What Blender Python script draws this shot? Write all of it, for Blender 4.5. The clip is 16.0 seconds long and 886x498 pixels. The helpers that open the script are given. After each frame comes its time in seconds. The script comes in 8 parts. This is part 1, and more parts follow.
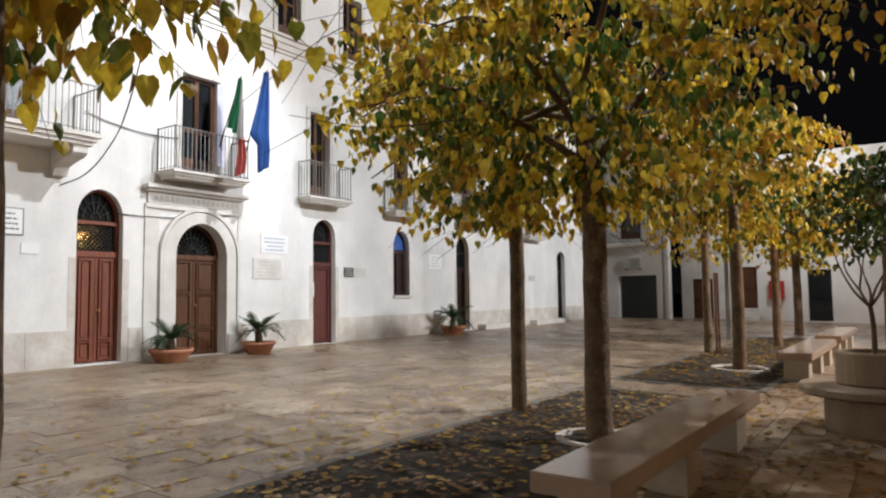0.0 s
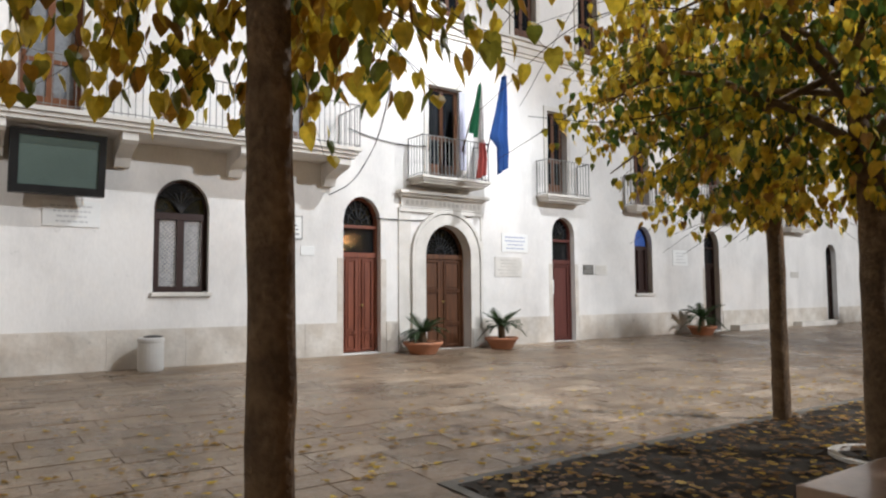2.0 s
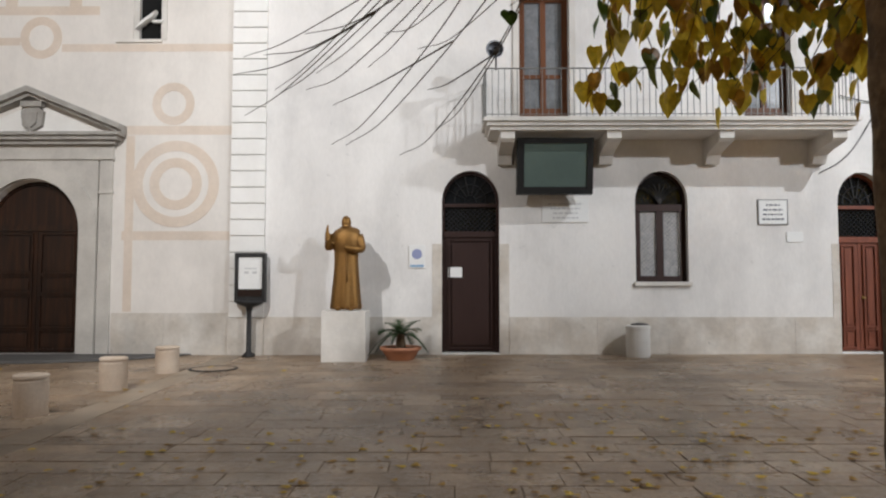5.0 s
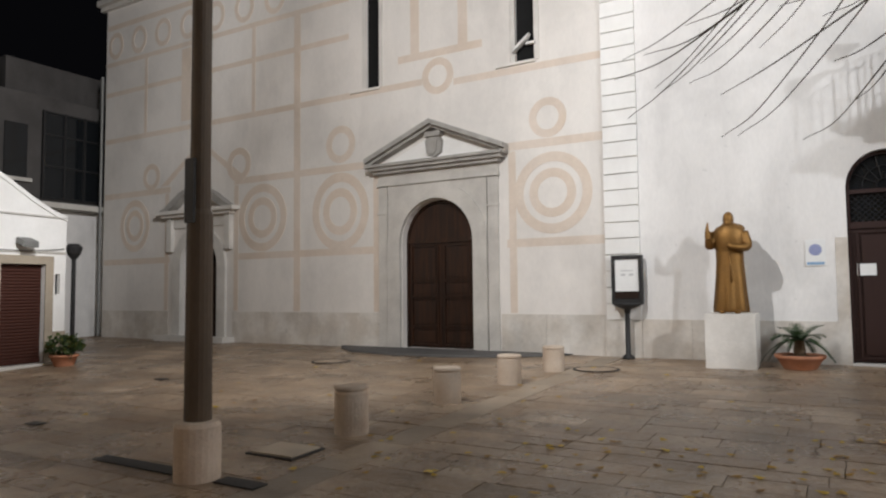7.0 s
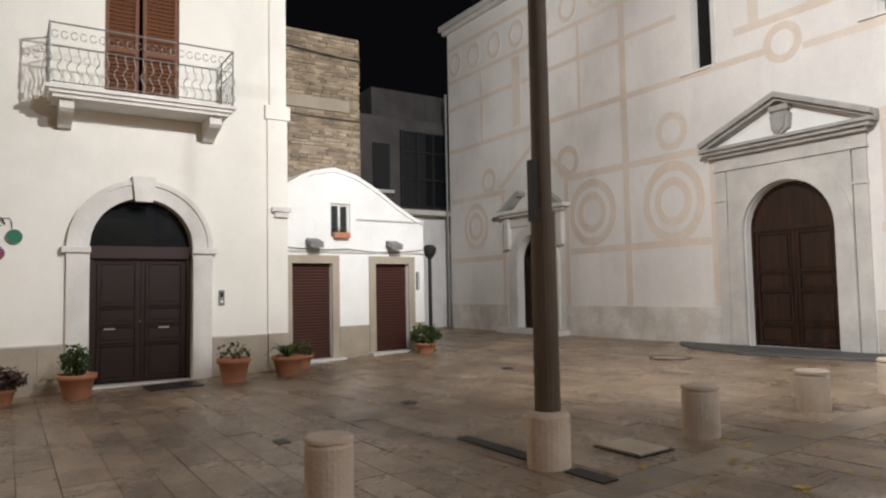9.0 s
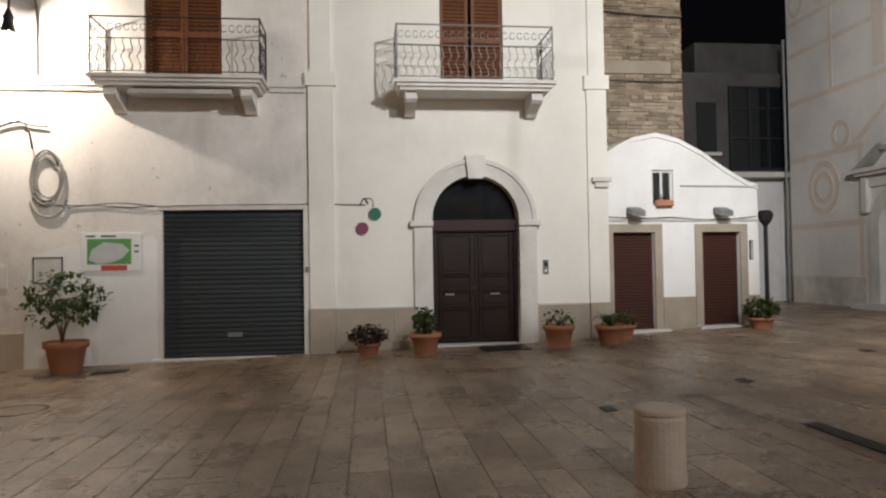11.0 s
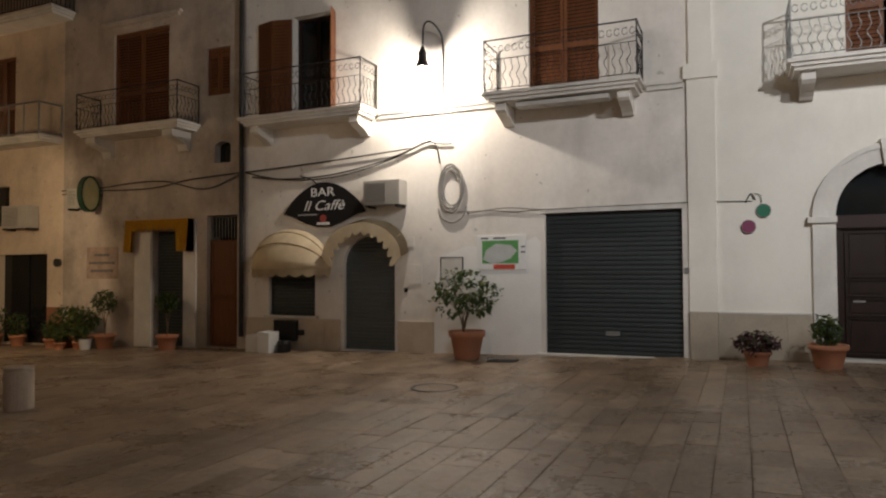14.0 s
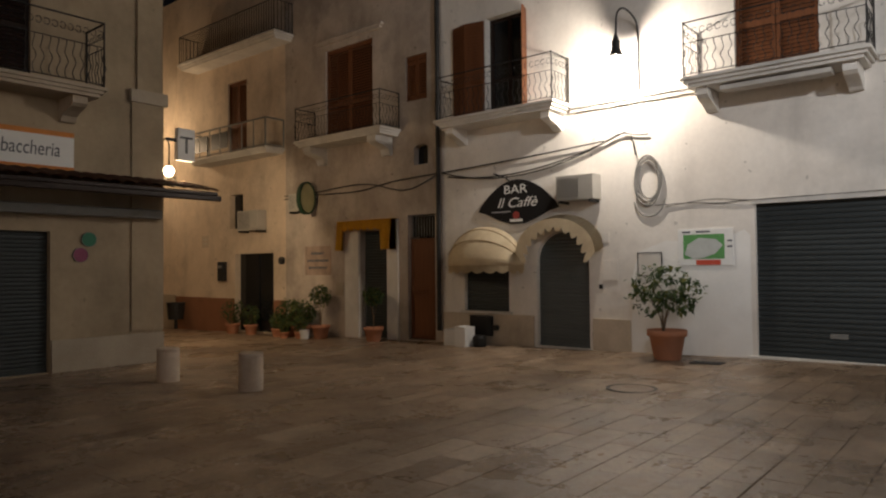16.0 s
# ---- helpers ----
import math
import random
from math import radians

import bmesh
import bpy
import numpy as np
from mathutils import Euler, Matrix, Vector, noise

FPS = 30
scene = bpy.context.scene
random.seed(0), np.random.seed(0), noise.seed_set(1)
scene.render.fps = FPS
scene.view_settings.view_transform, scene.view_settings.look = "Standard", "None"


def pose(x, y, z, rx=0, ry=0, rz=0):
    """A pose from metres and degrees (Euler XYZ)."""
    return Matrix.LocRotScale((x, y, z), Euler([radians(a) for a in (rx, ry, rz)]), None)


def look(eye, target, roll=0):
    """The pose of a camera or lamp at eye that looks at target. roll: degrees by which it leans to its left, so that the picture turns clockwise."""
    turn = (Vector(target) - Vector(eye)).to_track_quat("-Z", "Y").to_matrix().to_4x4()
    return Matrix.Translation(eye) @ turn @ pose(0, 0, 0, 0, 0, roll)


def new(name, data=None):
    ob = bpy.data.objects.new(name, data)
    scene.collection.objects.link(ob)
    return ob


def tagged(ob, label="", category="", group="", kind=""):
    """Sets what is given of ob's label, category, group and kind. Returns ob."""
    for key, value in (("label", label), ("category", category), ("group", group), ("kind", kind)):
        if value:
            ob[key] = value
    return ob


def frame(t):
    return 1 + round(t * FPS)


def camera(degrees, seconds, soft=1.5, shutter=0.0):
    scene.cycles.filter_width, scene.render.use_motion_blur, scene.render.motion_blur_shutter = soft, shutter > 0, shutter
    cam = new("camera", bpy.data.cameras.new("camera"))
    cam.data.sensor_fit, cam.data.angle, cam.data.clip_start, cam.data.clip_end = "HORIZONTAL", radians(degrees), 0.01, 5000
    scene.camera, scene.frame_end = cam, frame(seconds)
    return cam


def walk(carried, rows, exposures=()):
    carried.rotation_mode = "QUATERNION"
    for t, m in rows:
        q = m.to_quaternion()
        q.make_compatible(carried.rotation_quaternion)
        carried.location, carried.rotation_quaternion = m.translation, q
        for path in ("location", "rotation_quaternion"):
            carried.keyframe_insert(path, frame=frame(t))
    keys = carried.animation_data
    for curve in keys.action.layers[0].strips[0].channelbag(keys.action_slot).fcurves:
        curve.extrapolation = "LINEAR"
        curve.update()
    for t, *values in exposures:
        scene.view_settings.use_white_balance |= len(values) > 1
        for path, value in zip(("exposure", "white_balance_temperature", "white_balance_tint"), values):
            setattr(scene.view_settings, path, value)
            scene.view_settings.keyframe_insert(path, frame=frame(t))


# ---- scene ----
cam = camera(65.92, 16.0, soft=2.2)
# seconds, eye x y z, yaw, pitch, roll
ROWS = [
    (0.0, 0.050, 0.049, 1.505, -54.96, 3.85, -0.69),
    (0.5, 0.047, 0.056, 1.503, -51.24, 3.97, -0.72),
    (1.0, 0.048, 0.046, 1.499, -46.45, 4.04, -0.67),
    (1.5, 0.033, 0.032, 1.496, -41.30, 4.06, -0.35),
    (2.0, 0.001, 0.024, 1.496, -35.13, 3.86, -0.42),
    (2.5, -0.026, 0.034, 1.494, -28.02, 3.61, -0.46),
    (3.0, -0.065, 0.064, 1.498, -21.17, 2.88, 0.07),
    (3.2, -0.120, 0.097, 1.506, -18.79, 3.06, -0.21),
    (5.3, -0.729, 0.234, 1.477, 4.81, 3.19, -0.02),
    (5.5, -0.752, 0.222, 1.476, 8.11, 3.39, -0.09),
    (6.0, -0.789, 0.216, 1.482, 16.53, 3.09, -0.16),
    (6.5, -0.820, 0.219, 1.488, 23.47, 3.23, -0.25),
    (7.0, -0.849, 0.216, 1.493, 30.42, 3.50, -0.59),
    (7.5, -0.880, 0.201, 1.499, 38.06, 3.51, -0.53),
    (8.0, -0.907, 0.189, 1.501, 44.78, 3.38, -0.99),
    (8.5, -0.941, 0.190, 1.499, 50.88, 3.34, -1.13),
    (9.0, -0.956, 0.171, 1.502, 57.36, 3.38, -1.07),
    (9.5, -0.940, 0.130, 1.507, 64.47, 3.45, -1.06),
    (10.0, -0.932, 0.111, 1.503, 71.02, 2.85, -0.90),
    (10.2, -0.939, 0.118, 1.496, 73.82, 2.48, -0.83),
    (12.3, -0.958, 0.007, 1.502, 96.58, 1.15, -0.64),
    (12.5, -0.941, -0.036, 1.505, 98.56, 1.29, -0.41),
    (13.0, -0.921, -0.079, 1.507, 103.74, 1.41, -0.39),
    (13.5, -0.908, -0.089, 1.506, 108.90, 1.44, -0.49),
    (14.0, -0.900, -0.092, 1.503, 113.53, 1.66, -0.32),
    (14.5, -0.892, -0.100, 1.503, 118.04, 1.67, -0.55),
    (15.0, -0.893, -0.092, 1.506, 122.02, 1.54, -0.42),
    (15.5, -0.908, -0.078, 1.506, 125.97, 1.51, -0.36),
    (16.0, -0.933, -0.065, 1.506, 129.79, 1.46, -0.53),
]


def aimed(x, y, z, yaw, pitch, roll):
    a, p = radians(yaw), radians(pitch)
    way = Vector((-math.sin(a) * math.cos(p), math.cos(a) * math.cos(p), math.sin(p)))
    return look((x, y, z), Vector((x, y, z)) + 5 * way, roll)


EXPOSURES = [(0.0, 0.5), (2.5, 0.45), (3.2, 0.34), (5.5, 0.08), (7.0, 0.1), (8.0, 0.12), (9.0, 0.44), (10.2, 0.46), (12.3, -0.52), (13.0, -0.5), (14.5, -0.06), (16.0, -0.08)]
walk(cam, [(t, aimed(*row)) for t, *row in ROWS], EXPOSURES)
# ---- night sky and the lamps of the square ----
world = bpy.data.worlds.new("night")
scene.world = world
world.use_nodes = True
world.node_tree.nodes["Background"].inputs["Color"].default_value = (0.004, 0.004, 0.005, 1)
world.node_tree.nodes["Background"].inputs["Strength"].default_value = 0.5


def lamp(name, where, watts, colour, radius=0.12):
    data = bpy.data.lights.new(name, "POINT")
    data.energy, data.color, data.shadow_soft_size = watts, colour, radius
    ob = new(name, data)
    ob.location = where
    return ob


WHITE, COOL, SODIUM = (1.0, 0.995, 1.01), (0.96, 0.995, 1.05), (1.0, 0.52, 0.2)


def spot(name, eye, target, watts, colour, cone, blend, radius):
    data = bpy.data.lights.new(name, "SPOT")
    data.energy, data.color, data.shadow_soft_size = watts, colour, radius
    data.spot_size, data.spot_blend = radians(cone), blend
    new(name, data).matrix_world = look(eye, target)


# the pole's unseen lamp, split into two beams: at the church, at the houses
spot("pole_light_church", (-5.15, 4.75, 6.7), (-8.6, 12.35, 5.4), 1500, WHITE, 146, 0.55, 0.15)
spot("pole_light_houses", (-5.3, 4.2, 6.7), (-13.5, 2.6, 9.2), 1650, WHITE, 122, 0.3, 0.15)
# added light with no lamp seen, brightens paving, crowns and town hall front
spot("added_square_light", (9.0, 5.5, 10.0), (2.5, 10.0, 0.5), 2300, COOL, 128, 0.4, 0.15)
lamp("far_street_light", (29.5, 3.6, 6.0), 420, WHITE, 0.15)
lamp("wall_lamp_light", (-12.72, -5.7, 5.16), 420, (1.0, 0.88, 0.76), 0.08)
lamp("corner_lamp_light", (-8.25, -13.5, 3.4), 100, (1.0, 0.74, 0.46), 0.1)
spot("corner_lamp_beam", (-8.3, -13.55, 3.4), (-12.6, -19.5, 1.0), 420, (1.0, 0.74, 0.46), 88, 0.4, 0.1)
lamp("street_light", (-11.7, -22.9, 5.8), 190, (1.0, 0.70, 0.42), 0.12)
spot("flood_light", (19.0, -9.0, 11.5), (15.0, 12.0, 5.0), 10800, COOL, 81, 0.25, 0.5)
lamp("garden_light", (14.0, -2.6, 4.0), 400, SODIUM, 0.15)


# ---- materials ----
def mat(name, base, rough=0.8, metal=0.0, var=0.12, scale=3.0, fine=40.0, bump=0.15, second=None, mix=0.5,
        each=0.0, island=0.0, coat=0.0, stretch=(1, 1, 1), coords="Object", grime=0.0, chips=0.0):
    """A surface with two scales of variation in colour, and a fine relief.
    grime: how dark its run-off streaks and blotches are; chips: small flaked spots."""
    m = bpy.data.materials.new(name)
    m.use_nodes = True
    nt = m.node_tree
    N, Lk = nt.nodes, nt.links
    bsdf = N["Principled BSDF"]
    tc, mp = N.new("ShaderNodeTexCoord"), N.new("ShaderNodeMapping")
    mp.inputs["Scale"].default_value = stretch
    Lk.new(tc.outputs[coords], mp.inputs["Vector"])
    big, small = N.new("ShaderNodeTexNoise"), N.new("ShaderNodeTexNoise")
    for node, s, d in ((big, scale, 4), (small, fine, 3)):
        node.inputs["Scale"].default_value, node.inputs["Detail"].default_value = s, d
        Lk.new(mp.outputs["Vector"], node.inputs["Vector"])
    ramp = N.new("ShaderNodeValToRGB")
    ramp.color_ramp.elements[0].position, ramp.color_ramp.elements[1].position = 0.38, 0.66
    other = second or tuple(c * (1 - 2.2 * var) for c in base)
    mixed = tuple(a * (1 - mix) + b * mix for a, b in zip(base, other))
    ramp.color_ramp.elements[0].color = (*mixed, 1)
    ramp.color_ramp.elements[1].color = (*base, 1)
    Lk.new(big.outputs["Fac"], ramp.inputs["Fac"])
    hsv = N.new("ShaderNodeHueSaturation")
    Lk.new(ramp.outputs["Color"], hsv.inputs["Color"])
    ma = N.new("ShaderNodeMath")
    ma.operation = "MULTIPLY_ADD"
    ma.inputs[1].default_value, ma.inputs[2].default_value = 2 * var, 1 - var
    Lk.new(small.outputs["Fac"], ma.inputs[0])
    value = ma.outputs[0]
    if each or island:
        src = N.new("ShaderNodeObjectInfo").outputs["Random"] if each else N.new("ShaderNodeNewGeometry").outputs["Random Per Island"]
        k = N.new("ShaderNodeMath")
        k.operation = "MULTIPLY_ADD"
        k.inputs[1].default_value, k.inputs[2].default_value = 2 * (each or island), 1 - (each or island)
        Lk.new(src, k.inputs[0])
        mul = N.new("ShaderNodeMath")
        mul.operation = "MULTIPLY"
        Lk.new(value, mul.inputs[0])
        Lk.new(k.outputs[0], mul.inputs[1])
        value = mul.outputs[0]
    for amount, s, squash, detail, lo, hi in ((0.75 * grime, 0.9, (1.4, 1.4, 0.4), 9, 0.5, 0.78), (grime, 0.45, (1, 1, 1), 9, 0.48, 0.70), (chips, 5.5, (1, 1, 1), 2, 0.70, 0.73)):
        if not amount:
            continue
        mp2, blot, fade, mul = N.new("ShaderNodeMapping"), N.new("ShaderNodeTexNoise"), N.new("ShaderNodeMapRange"), N.new("ShaderNodeMath")
        mp2.inputs["Scale"].default_value = squash
        mp2.inputs["Location"].default_value = (3.7 * s, 1.3, 0.4)
        blot.inputs["Scale"].default_value, blot.inputs["Detail"].default_value, blot.inputs["Roughness"].default_value = s, detail, 0.62
        Lk.new(tc.outputs[coords], mp2.inputs["Vector"])
        Lk.new(mp2.outputs["Vector"], blot.inputs["Vector"])
        fade.inputs["From Min"].default_value, fade.inputs["From Max"].default_value = lo, hi
        fade.inputs["To Min"].default_value, fade.inputs["To Max"].default_value = 1.0, 1.0 - amount
        mul.operation = "MULTIPLY"
        Lk.new(blot.outputs["Fac"], fade.inputs["Value"])
        Lk.new(value, mul.inputs[0])
        Lk.new(fade.outputs["Result"], mul.inputs[1])
        value = mul.outputs[0]
    Lk.new(value, hsv.inputs["Value"])
    Lk.new(hsv.outputs["Color"], bsdf.inputs["Base Color"])
    r = N.new("ShaderNodeMath")
    r.operation = "MULTIPLY_ADD"
    r.inputs[1].default_value, r.inputs[2].default_value = 0.3 * rough, rough * 0.85
    Lk.new(big.outputs["Fac"], r.inputs[0])
    Lk.new(r.outputs[0], bsdf.inputs["Roughness"])
    bsdf.inputs["Metallic"].default_value = metal
    bsdf.inputs["Specular IOR Level"].default_value = 0.3 if rough > 0.35 else 0.5
    bsdf.inputs["Coat Weight"].default_value = coat
    if bump:
        b = N.new("ShaderNodeBump")
        b.inputs["Strength"].default_value, b.inputs["Distance"].default_value = bump, 0.02
        Lk.new(small.outputs["Fac"], b.inputs["Height"])
        Lk.new(b.outputs["Normal"], bsdf.inputs["Normal"])
    return m


def glowing(name, colour, strength):
    m = mat(name, colour, bump=0)
    m.node_tree.nodes["Principled BSDF"].inputs["Emission Color"].default_value = (*colour, 1)
    m.node_tree.nodes["Principled BSDF"].inputs["Emission Strength"].default_value = strength
    return m


PLASTER = mat("plaster", (0.83, 0.81, 0.78), 0.9, var=0.06, scale=0.8, fine=25, second=(0.70, 0.68, 0.655), mix=0.7, stretch=(1, 1, 0.4), bump=0.12, grime=0.2, chips=0.1)
PLASTER_CHURCH = mat("church_plaster", (0.80, 0.76, 0.71), 0.9, var=0.05, scale=0.7, fine=20, second=(0.70, 0.665, 0.62), mix=0.7, stretch=(1, 1, 0.5), bump=0.1, grime=0.15, chips=0.06)
PLASTER_B = mat("cream_plaster", (0.83, 0.80, 0.73), 0.85, var=0.03, scale=0.6, fine=18, second=(0.76, 0.72, 0.63), bump=0.06, grime=0.1)
PLASTER_BAR = mat("yellowed_plaster", (0.82, 0.78, 0.72), 0.9, var=0.07, scale=0.8, fine=12, second=(0.66, 0.61, 0.55), bump=0.14, grime=0.25, chips=0.3)
PLASTER_OLD = mat("old_plaster", (0.40, 0.32, 0.22), 0.9, var=0.12, scale=0.9, fine=9, second=(0.28, 0.22, 0.15), bump=0.15, grime=0.3, chips=0.2)
PLASTER_SHABBY = mat("shabby_plaster", (0.52, 0.45, 0.385), 0.9, var=0.12, scale=0.9, fine=9, second=(0.31, 0.25, 0.2), bump=0.2, grime=0.5, chips=0.45)
PLASTER_PEACH = mat("peach_plaster", (0.70, 0.58, 0.45), 0.9, var=0.1, scale=0.9, fine=9, second=(0.52, 0.41, 0.30), bump=0.15, grime=0.35, chips=0.3)
WHITEWASH = mat("whitewash", (0.86, 0.85, 0.82), 0.9, var=0.03, scale=1.5, fine=15, second=(0.8, 0.78, 0.74), bump=0.14, grime=0.12)
BAND = mat("peach_paint", (0.68, 0.575, 0.475), 0.9, var=0.08, scale=1.5, fine=20, second=(0.74, 0.66, 0.58), bump=0.05, grime=0.15)
STONE = mat("pale_stone", (0.62, 0.59, 0.54), 0.75, var=0.1, scale=2.2, fine=30, second=(0.44, 0.415, 0.38), bump=0.3, grime=0.25)
STONE_WHITE = mat("white_stone", (0.74, 0.71, 0.66), 0.75, var=0.07, scale=2.5, fine=30, second=(0.58, 0.55, 0.5), bump=0.18, grime=0.22)
STONE_BASE = mat("base_stone", (0.72, 0.68, 0.62), 0.8, var=0.12, scale=2.2, fine=14, second=(0.50, 0.43, 0.35), mix=0.55, bump=0.3, grime=0.3, chips=0.2)
STONE_TAN = mat("tan_stone", (0.42, 0.36, 0.28), 0.7, var=0.12, scale=2, fine=25, second=(0.30, 0.25, 0.19), bump=0.2)
RUBBLE = mat("rubble", (0.42, 0.335, 0.24), 0.9, var=0.25, scale=3, fine=30, second=(0.22, 0.165, 0.11), bump=0.6, island=0.35, grime=0.35)
def paving_mat(name, own):
    """Worn limestone: each slab its own tone, broad stains, polished and dull patches, pitted relief."""
    m = bpy.data.materials.new(name)
    m.use_nodes = True
    N, Lk = m.node_tree.nodes, m.node_tree.links
    bsdf, tc = N["Principled BSDF"], N.new("ShaderNodeTexCoord")

    def cloud(s, detail, lo, hi, a, b, rough=0.6):
        n, r = N.new("ShaderNodeTexNoise"), N.new("ShaderNodeMapRange")
        n.inputs["Scale"].default_value, n.inputs["Detail"].default_value, n.inputs["Roughness"].default_value = s, detail, rough
        Lk.new(tc.outputs["Object"], n.inputs["Vector"])
        for k, v in (("From Min", lo), ("From Max", hi), ("To Min", a), ("To Max", b)):
            r.inputs[k].default_value = v
        Lk.new(n.outputs["Fac"], r.inputs["Value"])
        return r.outputs["Result"]

    def times(a, b, op="MULTIPLY"):
        k = N.new("ShaderNodeMath")
        k.operation = op
        Lk.new(a, k.inputs[0])
        Lk.new(b, k.inputs[1])
        return k.outputs[0]

    src = N.new("ShaderNodeObjectInfo").outputs["Random"] if own else N.new("ShaderNodeNewGeometry").outputs["Random Per Island"]
    tone = N.new("ShaderNodeValToRGB")
    stops = ((0.0, (0.24, 0.168, 0.109)), (0.3, (0.29, 0.206, 0.136)), (0.62, (0.32, 0.231, 0.154)), (0.88, (0.35, 0.257, 0.175)), (1.0, (0.42, 0.32, 0.225)))
    while len(tone.color_ramp.elements) < len(stops):
        tone.color_ramp.elements.new(0.5)
    for e, (p, c) in zip(tone.color_ramp.elements, stops):
        e.position, e.color = p, (*c, 1)
    Lk.new(src, tone.inputs["Fac"])
    stain = times(cloud(0.32, 8, 0.36, 0.66, 0.72, 1.2), cloud(2.4, 7, 0.35, 0.7, 0.76, 1.2))
    grain = times(stain, cloud(26, 4, 0.3, 0.7, 0.78, 1.2))
    hsv = N.new("ShaderNodeHueSaturation")
    Lk.new(tone.outputs["Color"], hsv.inputs["Color"])
    Lk.new(grain, hsv.inputs["Value"])
    Lk.new(hsv.outputs["Color"], bsdf.inputs["Base Color"])
    Lk.new(times(cloud(1.1, 6, 0.38, 0.64, 0.2, 0.44), cloud(14, 3, 0.3, 0.7, 0.85, 1.3)), bsdf.inputs["Roughness"])
    bsdf.inputs["Specular IOR Level"].default_value = 0.45
    relief = times(cloud(9, 5, 0.3, 0.7, 0.0, 1.0, 0.7), cloud(60, 3, 0.3, 0.7, 0.0, 0.5), "ADD")
    b = N.new("ShaderNodeBump")
    b.inputs["Strength"].default_value, b.inputs["Distance"].default_value = 0.5, 0.012
    Lk.new(relief, b.inputs["Height"])
    Lk.new(b.outputs["Normal"], bsdf.inputs["Normal"])
    return m


PAVE, PAVE_EACH = paving_mat("paving", False), paving_mat("paving_slab", True)
STRIP = mat("strip_stone", (0.37, 0.29, 0.21), 0.42, var=0.18, scale=1.2, fine=24, second=(0.24, 0.19, 0.14), mix=0.8, bump=0.35, each=0.2, grime=0.3)
JOINT = mat("joint", (0.20, 0.147, 0.10), 0.8, var=0.15, scale=3, fine=30)
SOIL = mat("soil", (0.055, 0.045, 0.035), 0.9, var=0.3, scale=5, fine=60, bump=0.8)
ASPHALT = mat("ramp_asphalt", (0.11, 0.105, 0.10), 0.7, var=0.15, scale=6, fine=80, bump=0.3)
WOOD_RED = mat("red_wood", (0.24, 0.072, 0.038), 0.5, var=0.2, scale=3, fine=20, second=(0.11, 0.032, 0.02), stretch=(6, 6, 0.5), grime=0.3)
WOOD_MAROON = mat("maroon_wood", (0.12, 0.036, 0.028), 0.5, var=0.2, scale=3, fine=20, second=(0.07, 0.022, 0.018), stretch=(6, 6, 0.5))
WOOD_BROWN = mat("brown_wood", (0.12, 0.046, 0.018), 0.5, var=0.25, scale=3, fine=20, second=(0.024, 0.010, 0.005), stretch=(6, 6, 0.5))
WOOD_OLD = mat("old_door_wood", (0.042, 0.016, 0.007), 0.45, var=0.4, scale=2, fine=16, second=(0.012, 0.006, 0.004), mix=0.85, stretch=(6, 6, 0.5))
WOOD_DARK = mat("dark_wood", (0.02, 0.0085, 0.005), 0.42, var=0.2, scale=3, fine=20, stretch=(6, 6, 0.5))
WOOD_CHOC = mat("chocolate_paint", (0.034, 0.016, 0.013), 0.5, var=0.1, scale=3, fine=20, stretch=(6, 6, 0.5))
WOOD_SHUT = mat("shutter_wood", (0.165, 0.062, 0.025), 0.55, var=0.2, scale=3, fine=20, stretch=(6, 6, 0.5))
IRON = mat("iron", (0.035, 0.034, 0.034), 0.55, 0.3, var=0.2, scale=8, fine=60)
IRON_GREY = mat("grey_paint_iron", (0.22, 0.22, 0.21), 0.5, 0.2, var=0.1, scale=8, fine=60)
POLE = mat("pole_paint", (0.115, 0.085, 0.06), 0.6, 0.15, var=0.15, scale=4, fine=40, stretch=(1, 1, 0.4))
ROLLER = mat("grey_roller", (0.05, 0.058, 0.06), 0.45, 0.3, var=0.1, scale=2, fine=30, stretch=(1, 0.3, 3))
ROLLER_LIGHT = mat("light_roller", (0.13, 0.145, 0.145), 0.5, 0.3, var=0.1, scale=2, fine=30, stretch=(1, 0.3, 3))
ROLLER_RED = mat("brown_roller", (0.06, 0.02, 0.013), 0.55, var=0.1, scale=2, fine=30)
TERRA = mat("terracotta", (0.50, 0.215, 0.115), 0.8, var=0.12, scale=5, fine=40, second=(0.40, 0.2, 0.13), bump=0.2)
GLASS = mat("dark_pane", (0.012, 0.014, 0.016), 0.08, var=0.1, bump=0)
GLASS_PALE = mat("curtained_pane", (0.22, 0.23, 0.24), 0.2, var=0.2, scale=5, fine=20, bump=0)
LACE = mat("lace_curtain", (0.42, 0.43, 0.45), 0.6, var=0.3, scale=10, fine=45, bump=0.3)
# near-black colour painted in for the darkness inside openings
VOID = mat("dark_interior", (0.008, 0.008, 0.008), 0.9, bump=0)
BRONZE = mat("gilded_bronze", (0.25, 0.135, 0.045), 0.5, 0.75, var=0.25, scale=6, fine=30, second=(0.25, 0.13, 0.035), bump=0.2)
PLASTIC_W = mat("white_plastic", (0.72, 0.71, 0.68), 0.5, var=0.05, scale=5, fine=40)
PAPER = mat("paper", (0.80, 0.80, 0.78), 0.7, var=0.03, scale=8, fine=40, bump=0)
BLACK = mat("black_plastic", (0.018, 0.018, 0.018), 0.4, var=0.2, bump=0.05)
GREEN_D = mat("green_disc", (0.03, 0.17, 0.10), 0.5, var=0.1)
PURPLE_D = mat("plum_disc", (0.24, 0.06, 0.12), 0.5, var=0.1)
